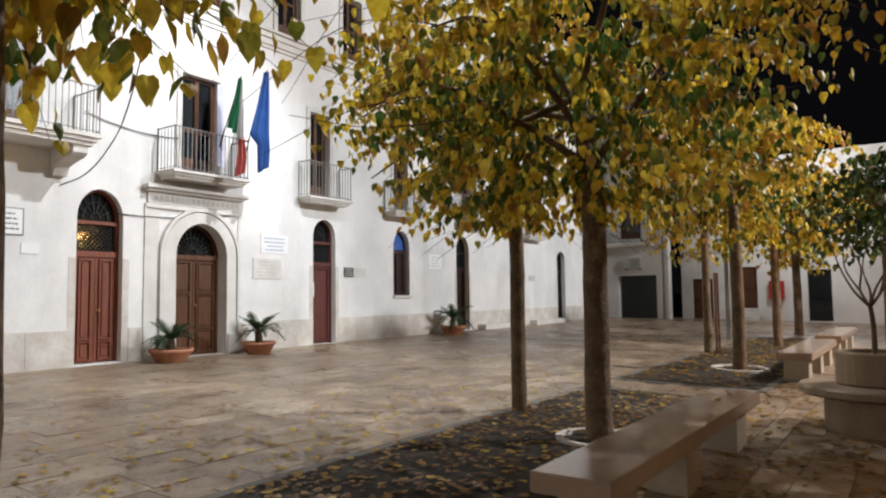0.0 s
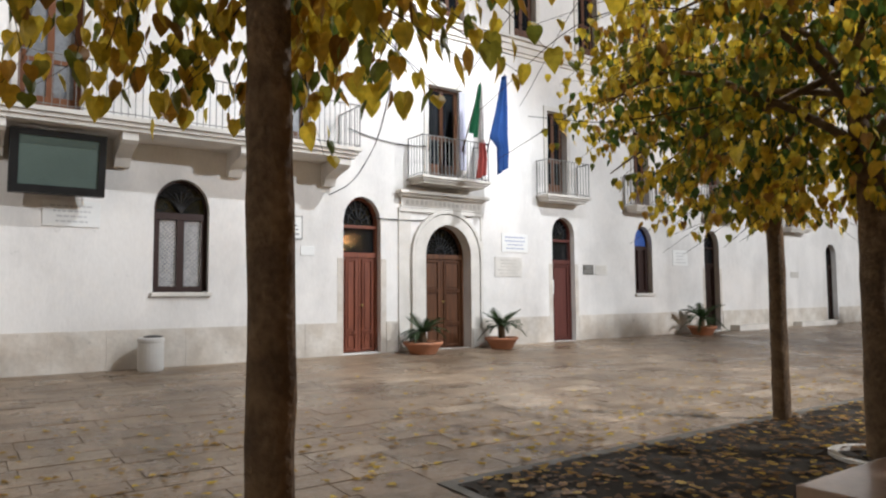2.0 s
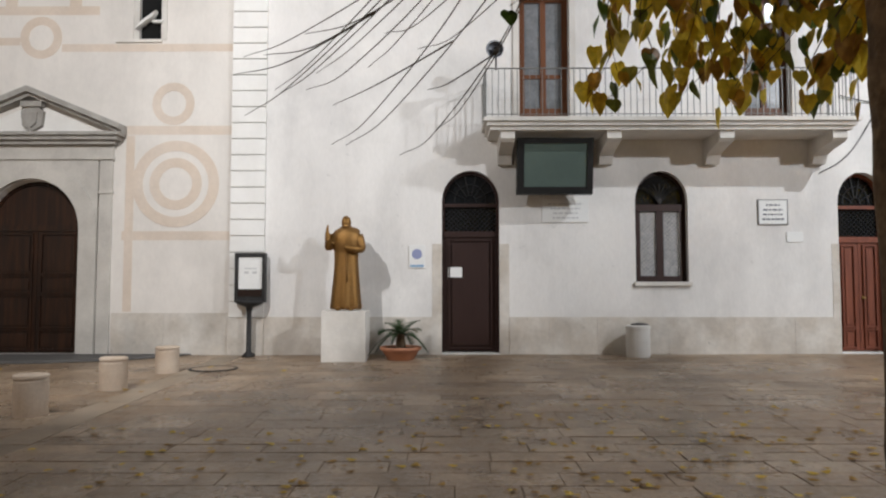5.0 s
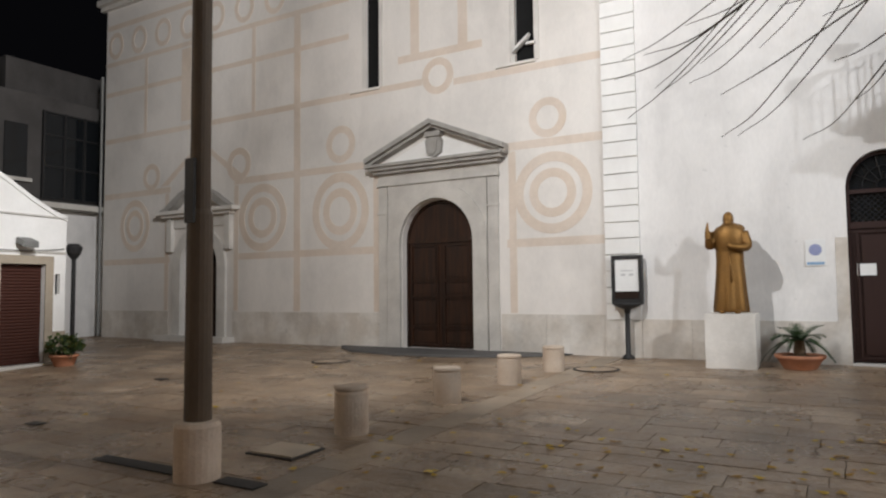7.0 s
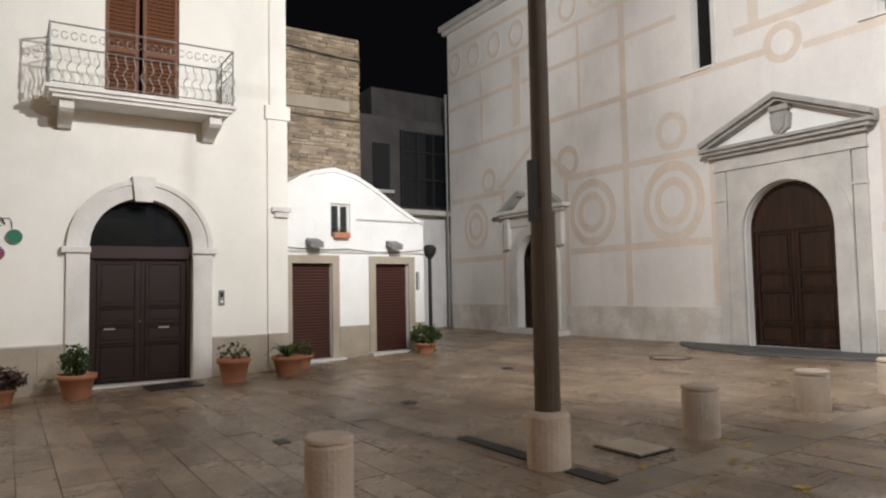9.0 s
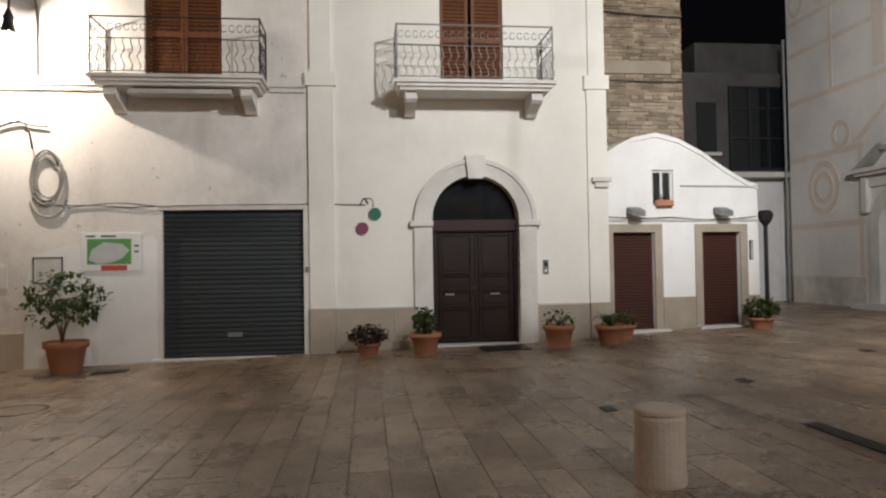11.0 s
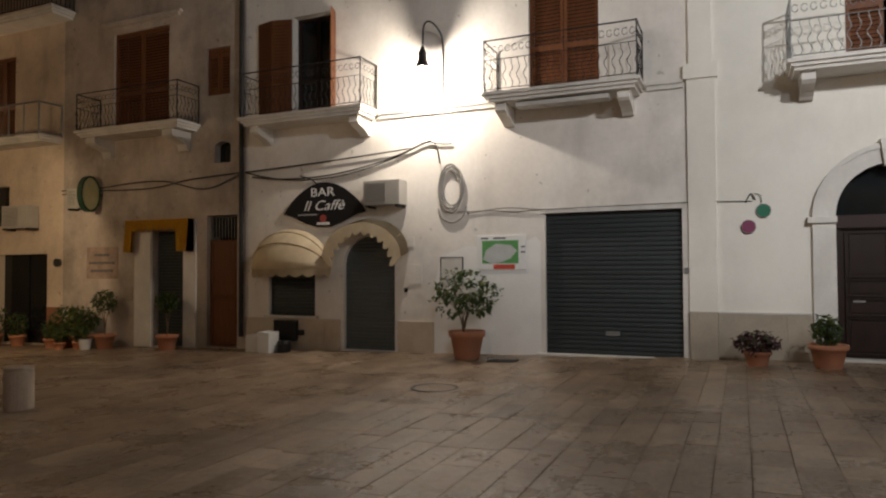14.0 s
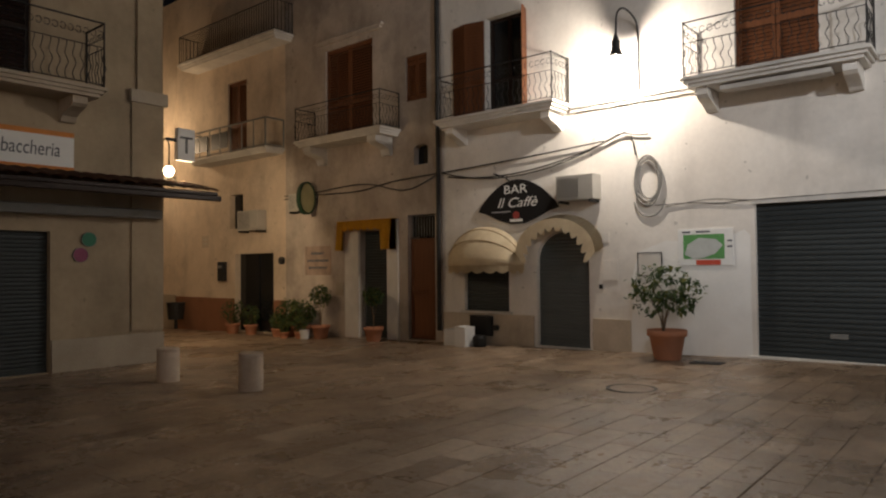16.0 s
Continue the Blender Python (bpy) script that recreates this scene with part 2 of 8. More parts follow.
BARK = mat("bark", (0.21, 0.142, 0.085), 0.9, var=0.42, scale=7, fine=28, second=(0.10, 0.067, 0.042), mix=0.8, bump=1.0, stretch=(1, 1, 0.9), grime=0.4)
TWIG = mat("twig", (0.09, 0.07, 0.05), 0.8, var=0.2, bump=0.2)
CABLE = mat("cable", (0.05, 0.048, 0.045), 0.6, var=0.1, bump=0)
CABLE_G = mat("grey_cable", (0.30, 0.29, 0.27), 0.6, var=0.1, bump=0)


def leaf_mat(name, stops, rough=0.5):
    """Leaves: each one its own tint, thin enough to let light through."""
    m = bpy.data.materials.new(name)
    m.use_nodes = True
    N, Lk = m.node_tree.nodes, m.node_tree.links
    bsdf = N["Principled BSDF"]
    geo, ramp = N.new("ShaderNodeNewGeometry"), N.new("ShaderNodeValToRGB")
    els = ramp.color_ramp.elements
    while len(els) < len(stops):
        els.new(0.5)
    for e, (p, c) in zip(els, stops):
        e.position, e.color = p, (*c, 1)
    Lk.new(geo.outputs["Random Per Island"], ramp.inputs["Fac"])
    tc, n = N.new("ShaderNodeTexCoord"), N.new("ShaderNodeTexNoise")
    n.inputs["Scale"].default_value = 30
    Lk.new(tc.outputs["Object"], n.inputs["Vector"])
    mx = N.new("ShaderNodeHueSaturation")
    ma = N.new("ShaderNodeMath")
    ma.operation = "MULTIPLY_ADD"
    ma.inputs[1].default_value, ma.inputs[2].default_value = 0.8, 0.6
    Lk.new(n.outputs["Fac"], ma.inputs[0])
    Lk.new(ma.outputs[0], mx.inputs["Value"])
    Lk.new(ramp.outputs["Color"], mx.inputs["Color"])
    Lk.new(mx.outputs["Color"], bsdf.inputs["Base Color"])
    bsdf.inputs["Roughness"].default_value = rough
    tr, add = N.new("ShaderNodeBsdfTranslucent"), N.new("ShaderNodeMixShader")
    Lk.new(mx.outputs["Color"], tr.inputs["Color"])
    add.inputs[0].default_value = 0.35
    Lk.new(bsdf.outputs[0], add.inputs[1])
    Lk.new(tr.outputs[0], add.inputs[2])
    Lk.new(add.outputs[0], N["Material Output"].inputs["Surface"])
    return m


LEAF = leaf_mat("autumn_leaves", [(0.0, (0.09, 0.125, 0.025)), (0.16, (0.20, 0.21, 0.03)), (0.26, (0.62, 0.48, 0.05)), (0.7, (0.80, 0.58, 0.05)), (0.9, (0.50, 0.27, 0.035)), (1.0, (0.24, 0.12, 0.03))])
LEAF_FALLEN = leaf_mat("fallen_leaves", [(0.0, (0.09, 0.05, 0.022)), (0.4, (0.19, 0.095, 0.03)), (0.8, (0.34, 0.18, 0.035)), (1.0, (0.58, 0.38, 0.05))])
LEAF_DROPPED = leaf_mat("dropped_leaves", [(0.0, (0.24, 0.13, 0.035)), (0.4, (0.42, 0.25, 0.04)), (0.8, (0.62, 0.42, 0.05)), (1.0, (0.75, 0.55, 0.07))])
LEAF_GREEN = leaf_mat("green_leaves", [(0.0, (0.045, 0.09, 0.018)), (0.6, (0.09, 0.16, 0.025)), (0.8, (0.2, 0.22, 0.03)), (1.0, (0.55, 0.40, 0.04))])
LEAF_PALM = leaf_mat("palm_leaves", [(0.0, (0.022, 0.05, 0.018)), (1.0, (0.05, 0.085, 0.03))])
LEAF_SHRUB = leaf_mat("shrub_leaves", [(0.0, (0.03, 0.06, 0.018)), (0.8, (0.07, 0.11, 0.03)), (1.0, (0.2, 0.18, 0.03))])
LEAF_PLUM = leaf_mat("plum_leaves", [(0.0, (0.05, 0.02, 0.025)), (0.6, (0.10, 0.04, 0.045)), (1.0, (0.06, 0.07, 0.02))])


# ---- building tools ----
def thing(name, label, category, at=(0, 0, 0), group="", kind=""):
    """An empty at the base of a thing, which parents its parts."""
    ob = new(name)
    ob.location = at
    ob.empty_display_size = 0.2
    return tagged(ob, label, category, group, kind)


def part(name, bm, material, parent=None, label="", smooth=False):
    """Links a bmesh, in world places, as one mesh under parent."""
    bmesh.ops.recalc_face_normals(bm, faces=bm.faces)
    me = bpy.data.meshes.new(name)
    bm.to_mesh(me)
    bm.free()
    me.materials.append(material)
    if smooth:
        for p in me.polygons:
            p.use_smooth = True
    ob = new(name, me)
    if parent is not None:
        ob.parent = parent
        if parent.parent is None:
            ob.matrix_parent_inverse = Matrix.Translation(parent.location).inverted()
    if label:
        ob["label"] = label
    return ob


def solo(name, bm, material, label, category, group="", kind="", smooth=False):
    return tagged(part(name, bm, material, None, "", smooth), label, category, group, kind)


A_Y, B_X, C_Y = 12.33, -13.36, -13.33


def ground_z(x, y):
    return 0.0248 * y + 0.002 * x


# Frames of the walls: u along, v up, w out into the square.
def FA(u, v, w):
    return Vector((u, A_Y - w, v))


def FB(u, v, w):
    return Vector((B_X + w, u, v))


def FC(u, v, w):
    return Vector((u, C_Y + w, v))


def FW(u, v, w):
    return Vector((u, w, v))


def box(bm, F, u0, u1, v0, v1, w0, w1, bevel=0.0):
    vs = [bm.verts.new(F(u, v, w)) for u in (u0, u1) for v in (v0, v1) for w in (w0, w1)]
    fs = [bm.faces.new([vs[i] for i in q]) for q in ((0, 1, 3, 2), (4, 6, 7, 5), (0, 4, 5, 1), (2, 3, 7, 6), (0, 2, 6, 4), (1, 5, 7, 3))]
    if bevel:
        es = list({e for f in fs for e in f.edges})
        bmesh.ops.bevel(bm, geom=es, offset=bevel, segments=2, profile=0.6, affect="EDGES")
    return bm


def boxed(F, *spans, bevel=0.0):
    bm = bmesh.new()
    for s in spans:
        box(bm, F, *s, bevel=bevel)
    return bm


def prism(bm, F, outline, w0, w1):
    """A flat outline of (u, v), given depth from w0 to w1."""
    a = [bm.verts.new(F(u, v, w0)) for u, v in outline]
    b = [bm.verts.new(F(u, v, w1)) for u, v in outline]
    bm.faces.new(a)
    bm.faces.new(b[::-1])
    n = len(a)
    for i in range(n):
        bm.faces.new((a[i], b[i], b[(i + 1) % n], a[(i + 1) % n]))
    return bm


def ribbon(bm, F, inner, outer, w0, w1, closed=False):
    """A strip between two lines of (u, v) with depth: arches, rings, bands."""
    n = len(inner)
    rows = [[bm.verts.new(F(*p, w)) for p in line] for line, w in ((inner, w0), (outer, w0), (outer, w1), (inner, w1))]
    for i in range(n if closed else n - 1):
        j = (i + 1) % n
        for k in range(4):
            a, b = rows[k], rows[(k + 1) % 4]
            bm.faces.new((a[i], a[j], b[j], b[i]))
    if not closed:
        for i in (0, n - 1):
            bm.faces.new([r[i] for r in rows])
    return bm


def arch_line(u0, u1, spring, top, n=14):
    """From left to right over an arch."""
    c, r = (u0 + u1) / 2, (u1 - u0) / 2
    return [(c - r * math.cos(math.pi * i / n), spring + (top - spring) * math.sin(math.pi * i / n)) for i in range(n + 1)]


def arch_outline(u0, u1, base, spring, top, n=14):
    return [(u0, base)] + arch_line(u0, u1, spring, top, n) + [(u1, base)]


def ring(bm, F, cu, cv, ru0, rv0, ru1, rv1, w0, w1, n=40):
    a = [2 * math.pi * i / n for i in range(n)]
    return ribbon(bm, F, [(cu + ru0 * math.cos(t), cv + rv0 * math.sin(t)) for t in a], [(cu + ru1 * math.cos(t), cv + rv1 * math.sin(t)) for t in a], w0, w1, True)


def disc(bm, F, cu, cv, r, w0, w1, n=28):
    return prism(bm, F, [(cu + r * math.cos(2 * math.pi * i / n), cv + r * math.sin(2 * math.pi * i / n)) for i in range(n)], w0, w1)


def lathe(bm, x, y, z, profile, n=20, wobble=0.0):
    """A turned body round an upright axis: rows of (radius, height)."""
    rings = []
    for r, h in profile:
        rings.append([bm.verts.new((x + r * math.cos(2 * math.pi * i / n), y + r * math.sin(2 * math.pi * i / n), z + h)) for i in range(n)])
    for a, b in zip(rings, rings[1:]):
        for i in range(n):
            bm.faces.new((a[i], a[(i + 1) % n], b[(i + 1) % n], b[i]))
    bm.faces.new(rings[0][::-1])
    bm.faces.new(rings[-1])
    return bm


def tube(bm, points, radius, n=6, tip=None):
    """A round rod along points; tip: the radius at its end."""
    pts = [Vector(p) for p in points]
    rows = []
    for i, p in enumerate(pts):
        d = (pts[min(i + 1, len(pts) - 1)] - pts[max(i - 1, 0)]).normalized()
        side = d.orthogonal().normalized() if abs(d.z) > 0.9 else d.cross(Vector((0, 0, 1))).normalized()
        up = side.cross(d)
        r = radius if tip is None else radius + (tip - radius) * i / (len(pts) - 1)
        rows.append([bm.verts.new(p + r * (math.cos(2 * math.pi * k / n) * side + math.sin(2 * math.pi * k / n) * up)) for k in range(n)])
    for a, b in zip(rows, rows[1:]):
        for k in range(n):
            bm.faces.new((a[k], a[(k + 1) % n], b[(k + 1) % n], b[k]))
    bm.faces.new(rows[0][::-1])
    bm.faces.new(rows[-1])
    return bm


def sag(a, b, drop, n=12):
    """A hanging line from a to b."""
    a, b = Vector(a), Vector(b)
    return [a.lerp(b, i / n) - Vector((0, 0, drop * 4 * (i / n) * (1 - i / n))) for i in range(n + 1)]


def bend(*pts, n=6):
    """A smooth line through points."""
    P = [Vector(p) for p in pts]
    P = [2 * P[0] - P[1]] + P + [2 * P[-1] - P[-2]]
    out = []
    for i in range(1, len(P) - 2):
        for k in range(n):
            t = k / n
            out.append(0.5 * (2 * P[i] + (P[i + 1] - P[i - 1]) * t + (2 * P[i - 1] - 5 * P[i] + 4 * P[i + 1] - P[i + 2]) * t * t + (3 * P[i] - P[i - 1] - 3 * P[i + 1] + P[i + 2]) * t ** 3))
    return out + [P[-2]]


def each(name, F, spans, material, parent, label="", bevel=0.0):
    """One part for each box."""
    return [part(name, boxed(F, s, bevel=bevel), material, parent, label) for s in spans]


def wall_mesh(F, u0, u1, low, top, openings, thick=0.45):
    """A thick wall with holes through it. openings: (u0, u1, base, spring, apex); a square head has spring = apex.
    low and top are heights, or functions of u."""
    bm = bmesh.new()
    lowf = low if callable(low) else (lambda u: low)
    topf = top if callable(top) else (lambda u: top)
    cuts = {u0, u1}
    k = u0
    while k < u1:
        cuts.add(k)
        k += 2.5
    for a, b, base, spring, apex in openings:
        cuts |= {a, b}
        if apex > spring:
            cuts |= {p[0] for p in arch_line(a, b, spring, apex)}
    cuts = sorted(c for c in cuts if u0 <= c <= u1)
    cuts = [c for i, c in enumerate(cuts) if i == 0 or c - cuts[i - 1] > 1e-5]

    def head(o, u):
        a, b, base, spring, apex = o
        if apex <= spring:
            return spring
        x = min(1, abs(2 * (u - a) / (b - a) - 1))
        return spring + (apex - spring) * math.sqrt(max(0, 1 - x * x))

    for ua, ub in zip(cuts, cuts[1:]):
        mid = (ua + ub) / 2
        over = sorted((o for o in openings if o[0] < mid < o[1]), key=lambda o: o[2])
        lo = (lowf(ua), lowf(ub))
        spans = []
        for o in over:
            if o[2] > lo[0] + 1e-4:
                spans.append((lo, (o[2], o[2])))
            lo = (head(o, ua), head(o, ub))
        spans.append((lo, (topf(ua), topf(ub))))
        for (a0, b0), (a1, b1) in spans:
            for w in (0, -thick):
                bm.faces.new([bm.verts.new(F(*p, w)) for p in ((ua, a0), (ub, b0), (ub, b1), (ua, a1))])
        bm.faces.new([bm.verts.new(F(*p)) for p in ((ua, topf(ua), 0), (ub, topf(ub), 0), (ub, topf(ub), -thick), (ua, topf(ua), -thick))])
    for u in (u0, u1):
        bm.faces.new([bm.verts.new(F(*p)) for p in ((u, lowf(u), 0), (u, topf(u), 0), (u, topf(u), -thick), (u, lowf(u), -thick))])
    for o in openings:
        a, b, base, spring, apex = o
        line = arch_outline(a, b, base, spring, apex) if apex > spring else [(a, base), (a, spring), (b, spring), (b, base)]
        line.append(line[0])
        for p, q in zip(line, line[1:]):
            bm.faces.new([bm.verts.new(F(*r)) for r in ((*p, 0), (*q, 0), (*q, -thick), (*p, -thick))])
    bmesh.ops.remove_doubles(bm, verts=bm.verts, dist=1e-4)
    return bm


# ---- ground and paving ----
def sheet(bm, x0, x1, y0, y1, lift, nx=8, ny=8):
    vs = [[bm.verts.new((x, y, ground_z(x, y) + lift)) for y in np.linspace(y0, y1, ny + 1)] for x in np.linspace(x0, x1, nx + 1)]
    for i in range(nx):
        for j in range(ny):
            bm.faces.new((vs[i][j], vs[i + 1][j], vs[i + 1][j + 1], vs[i][j + 1]))
    return bm


ground = solo("ground", sheet(bmesh.new(), -120, 140, -120, 120, -0.007), JOINT, "sandy mortar bed under the paved square", "ground", kind="structure")

BEDS = [(3.0, 9.6, 2.0, 4.12), (10.75, 22.0, 2.05, 4.12)]


def in_bed(x, y):
    return any(a < x < b and c < y < d for a, b, c, d in BEDS)


STRIP_X = (-4.62, -4.24)


def slab_spans():
    rnd = random.Random(4)
    y = -30.0
    while y < 12.3:
        wide = rnd.choice((0.26, 0.3, 0.34, 0.38))
        x = -19.5 - rnd.random()
        while x < 34:
            long = rnd.uniform(0.42, 0.95)
            a, b, c, d = x, x + long, y, min(y + wide, 12.32)
            x = b
            mx, my = (a + b) / 2, (c + d) / 2
            if mx < -13.3 and not (my > 4.6 or my < -22):
                continue
            if my < -13.3 and not (-13.4 < mx < -7.95):
                continue
            if in_bed(mx, my):
                continue
            if a < STRIP_X[1] and b > STRIP_X[0] and my > 1.0:
                for p, q in ((a, STRIP_X[0]), (STRIP_X[1], b)):
                    if q - p > 0.05:
                        yield p, q, c, d, rnd
                continue
            yield a, b, c, d, rnd
        y += wide


def slab(bm, a, b, c, d, z, rnd):
    """A worn slab, a little out of true and out of level."""
    g = 0.001
    lo = [bm.verts.new((x, y, ground_z(x, y) - 0.03)) for x, y in ((a + g, c + g), (b - g, c + g), (b - g, d - g), (a + g, d - g))]
    hi = []
    for x, y, sx, sy in ((a, c, 1, 1), (b, c, -1, 1), (b, d, -1, -1), (a, d, 1, -1)):
        x, y = x + sx * rnd.uniform(0.002, 0.007), y + sy * rnd.uniform(0.002, 0.007)
        hi.append(bm.verts.new((x, y, ground_z(x, y) + z + rnd.uniform(-0.0018, 0.0018))))
    bm.faces.new(hi)
    for i in range(4):
        bm.faces.new((lo[i], lo[(i + 1) % 4], hi[(i + 1) % 4], hi[i]))


def build_paving():
    near, rest = [], bmesh.new()
    for a, b, c, d, rnd in slab_spans():
        z = rnd.uniform(-0.0025, 0.0025)
        if -8.2 < a and b < -2.6 and -4.0 < c and d < 5.0 and len(near) < 290:
            near.append((a, b, c, d, z))
        else:
            slab(rest, a, b, c, d, z, rnd)
    floor = solo("pavement", rest, PAVE, "worn beige limestone paving slabs of the square", "pavement", kind="structure")
    for a, b, c, d, z in near:
        bm = bmesh.new()
        slab(bm, a, b, c, d, z, rnd)
        part("paving_slab", bm, PAVE_EACH, floor)
    y = 1.0
    while y < 12.0:
        end = min(y + rnd.uniform(0.7, 1.2), 12.3)
        bm = bmesh.new()
        slab(bm, *STRIP_X, y, end, 0.001, rnd)
        part("strip_slab", bm, STRIP, floor)
        y = end


def low_a(u):
    return ground_z(u, A_Y) - 0.05


def low_b(u):
    return ground_z(B_X, u) - 0.05


# ---- town hall ----
TH = thing("town_hall", "white plastered town hall with arched doors and balconies", "building", (12, A_Y, 0.3))
TH_HOLES = {
    "brown": (-0.79, 0.23, 0.33, 3.02, 3.56), "window": (2.64, 3.57, 1.58, 3.02, 3.55), "red": (6.22, 7.08, 0.345, 2.98, 3.52),
    "main": (8.16, 9.38, 0.32, 2.36, 3.04), "third": (11.98, 12.76, 0.33, 2.98, 3.43), "small": (15.1, 15.85, 1.51, 2.88, 3.36),
    "fifth": (18.3, 19.05, 0.36, 2.95, 3.4), "sixth": (25.7, 26.45, 0.5, 2.9, 3.25),
    "b1": (0.6, 1.5, 4.42, 6.75, 6.75), "b2": (4.62, 5.46, 4.42, 6.75, 6.75), "bm": (8.28, 9.2, 4.12, 6.15, 6.15),
    "b3": (11.86, 12.54, 3.98, 6.1, 6.1), "b4": (15.12, 15.76, 3.95, 6.05, 6.05), "b5": (18.6, 19.3, 3.9, 6.05, 6.05), "b6": (22.95, 23.7, 3.75, 5.85, 5.85),
}
for i, u in enumerate((8.55, 10.8, 13.03, 15.25, 17.5, 20.0)):
    TH_HOLES["u%d" % i] = (u, u + 0.74, 7.78, 9.5, 9.5)
part("wall", wall_mesh(FA, -3.93, 28.5, low_a, 12.5, list(TH_HOLES.values())), PLASTER, TH)
part("end_wall", boxed(FA, (28.05, 28.5, 0.2, 12.5, -8.0, -0.45)), PLASTER, TH)

# ---- church ----
CH = thing("church", "pale plastered church front with peach painted bands and rings", "church", (-12, A_Y, 0.3))
CH_HOLES = {"main": (-8.97, -7.25, 0.3, 2.55, 3.4), "side": (-15.98, -14.62, 0.32, 2.25, 2.93), "slot1": (-9.9, -9.54, 6.0, 8.2, 8.2), "slot2": (-6.26, -5.86, 5.95, 8.2, 8.2)}


part("wall", wall_mesh(FA, -19.45, -3.93, low_a, 10.1, list(CH_HOLES.values()), 0.6), PLASTER_CHURCH, CH)
part("side_wall", boxed(FA, (-19.45, -18.9, 0.2, 10.0, -14.0, -0.6)), PLASTER_CHURCH, CH)

# ---- houses along the west side ----
PB = thing("portal_house", "cream plastered house with a stone portal and balcony", "house", (B_X, 1.9, 0.0))
PB_HOLES = {"portal": (1.31, 2.9, 0.04, 2.33, 3.12), "door": (1.5, 2.68, 4.72, 7.1, 7.1)}
part("wall", wall_mesh(FB, -0.9, 4.62, low_b, 9.5, list(PB_HOLES.values())), PLASTER_B, PB)
part("end_wall", boxed(FB, (4.17, 4.62, 0.0, 9.5, -7.0, -0.45)), PLASTER_B, PB)

BB = thing("bar_house", "yellowed plaster house over a shuttered bar and a garage", "house", (B_X, -5.6, -0.2))
BB_HOLES = {"garage": (-3.44, -1.01, -0.12, 2.53, 2.53), "bar": (-7.82, -6.6, -0.18, 1.6, 2.2), "counter": (-9.77, -8.54, 0.5, 1.75, 1.75),
            "d1": (-3.72, -2.4, 4.72, 7.1, 7.1), "d0": (-9.12, -8.02, 4.8, 7.1, 7.1)}
part("wall", wall_mesh(FB, -10.42, -0.9, low_b, 9.5, list(BB_HOLES.values())), PLASTER_BAR, BB)

OB = thing("awning_house", "shabby pale plaster house with shutters and a yellow awning", "house", (B_X, -13.4, -0.3))
OB_HOLES = {"wood": (-11.55, -10.66, -0.28, 2.78, 2.78), "shop": (-13.25, -12.25, -0.33, 2.45, 2.45), "balcony": (-14.6, -12.75, 5.0, 7.5, 7.5),
            "small": (-11.58, -10.88, 5.6, 6.72, 6.72), "square": (-11.33, -10.86, 4.0, 4.38, 4.5)}
part("wall", wall_mesh(FB, -16.4, -10.42, low_b, 10.0, list(OB_HOLES.values())), PLASTER_SHABBY, OB)

NB = thing("street_house", "narrow peach plaster house down the lamplit side street", "house", (B_X, -19.3, -0.5))
NB_HOLES = {"door": (-19.0, -17.0, -0.45, 1.96, 1.96), "window": (-19.3, -18.55, 2.75, 3.85, 3.85), "upper": (-19.4, -18.35, 5.1, 7.45, 7.45)}
part("wall", wall_mesh(FB, -22.6, -16.4, low_b, 11.0, list(NB_HOLES.values())), PLASTER_PEACH, NB)

TB = thing("corner_shop_house", "ochre corner house with a tobacco shop and canopy", "house", (-4.0, C_Y, -0.3))
TB_HOLES = {"shop": (-5.84, -3.6, -0.33, 2.2, 2.2), "balcony": (-5.5, -4.2, 4.85, 7.2, 7.2)}
part("wall", wall_mesh(FC, -7.95, 9.0, lambda u: ground_z(u, C_Y) - 0.05, 9.5, list(TB_HOLES.values())), PLASTER_OLD, TB)
part("side_wall", boxed(FC, (-7.95, -7.5, -1.2, 9.5, -18.0, -0.45)), PLASTER_OLD, TB)

SB = thing("street_end_house", "cream house further down the lamplit side street", "house", (B_X, -27.0, -0.6))
part("wall", wall_mesh(FB, -32.0, -22.62, low_b, 11.0, []), PLASTER_PEACH, SB)
part("base_band", boxed(FB, (-32.0, -22.62, -0.8, 0.6, 0.001, 0.04)), STONE_TAN, SB)
part("string_course", boxed(FB, (-32.0, -22.62, 4.55, 4.7, 0.001, 0.06), (-32.0, -22.62, 4.7, 4.78, 0.001, 0.1)), STONE_WHITE, SB)
street_end = solo("wall_street_end", boxed(FW, (-20, -4, -1.5, 8.0, -32.6, -32.0)), WHITEWASH, "plain whitewashed wall at the end of the side street", "wall", kind="structure")
south_wall = solo("wall_south", boxed(FW, (9.0, 40, -1.5, 8.0, -14.0, -13.5)), PLASTER_OLD, "plain plastered wall closing the square", "wall", kind="structure")

# ---- whitewashed vaulted house ----
DH = thing("vaulted_house", "small whitewashed house with a vaulted gable and two roller shutters", "house", (-14.0, 6.4, 0.15))


def FD(u, v, w):
    """The front of the vaulted house, turned a little from the street line."""
    return Vector((-13.92 + w - 0.09 * (u - 4.6), u + 0.09 * w, v))


def vault_top(u):
    pts = [(4.4, 3.3), (4.8, 3.62), (5.3, 3.92), (5.9, 4.05), (6.4, 3.93), (6.9, 3.68), (7.5, 3.3), (8.0, 3.05), (8.15, 3.02)]
    return float(np.interp(u, [p[0] for p in pts], [p[1] for p in pts]))


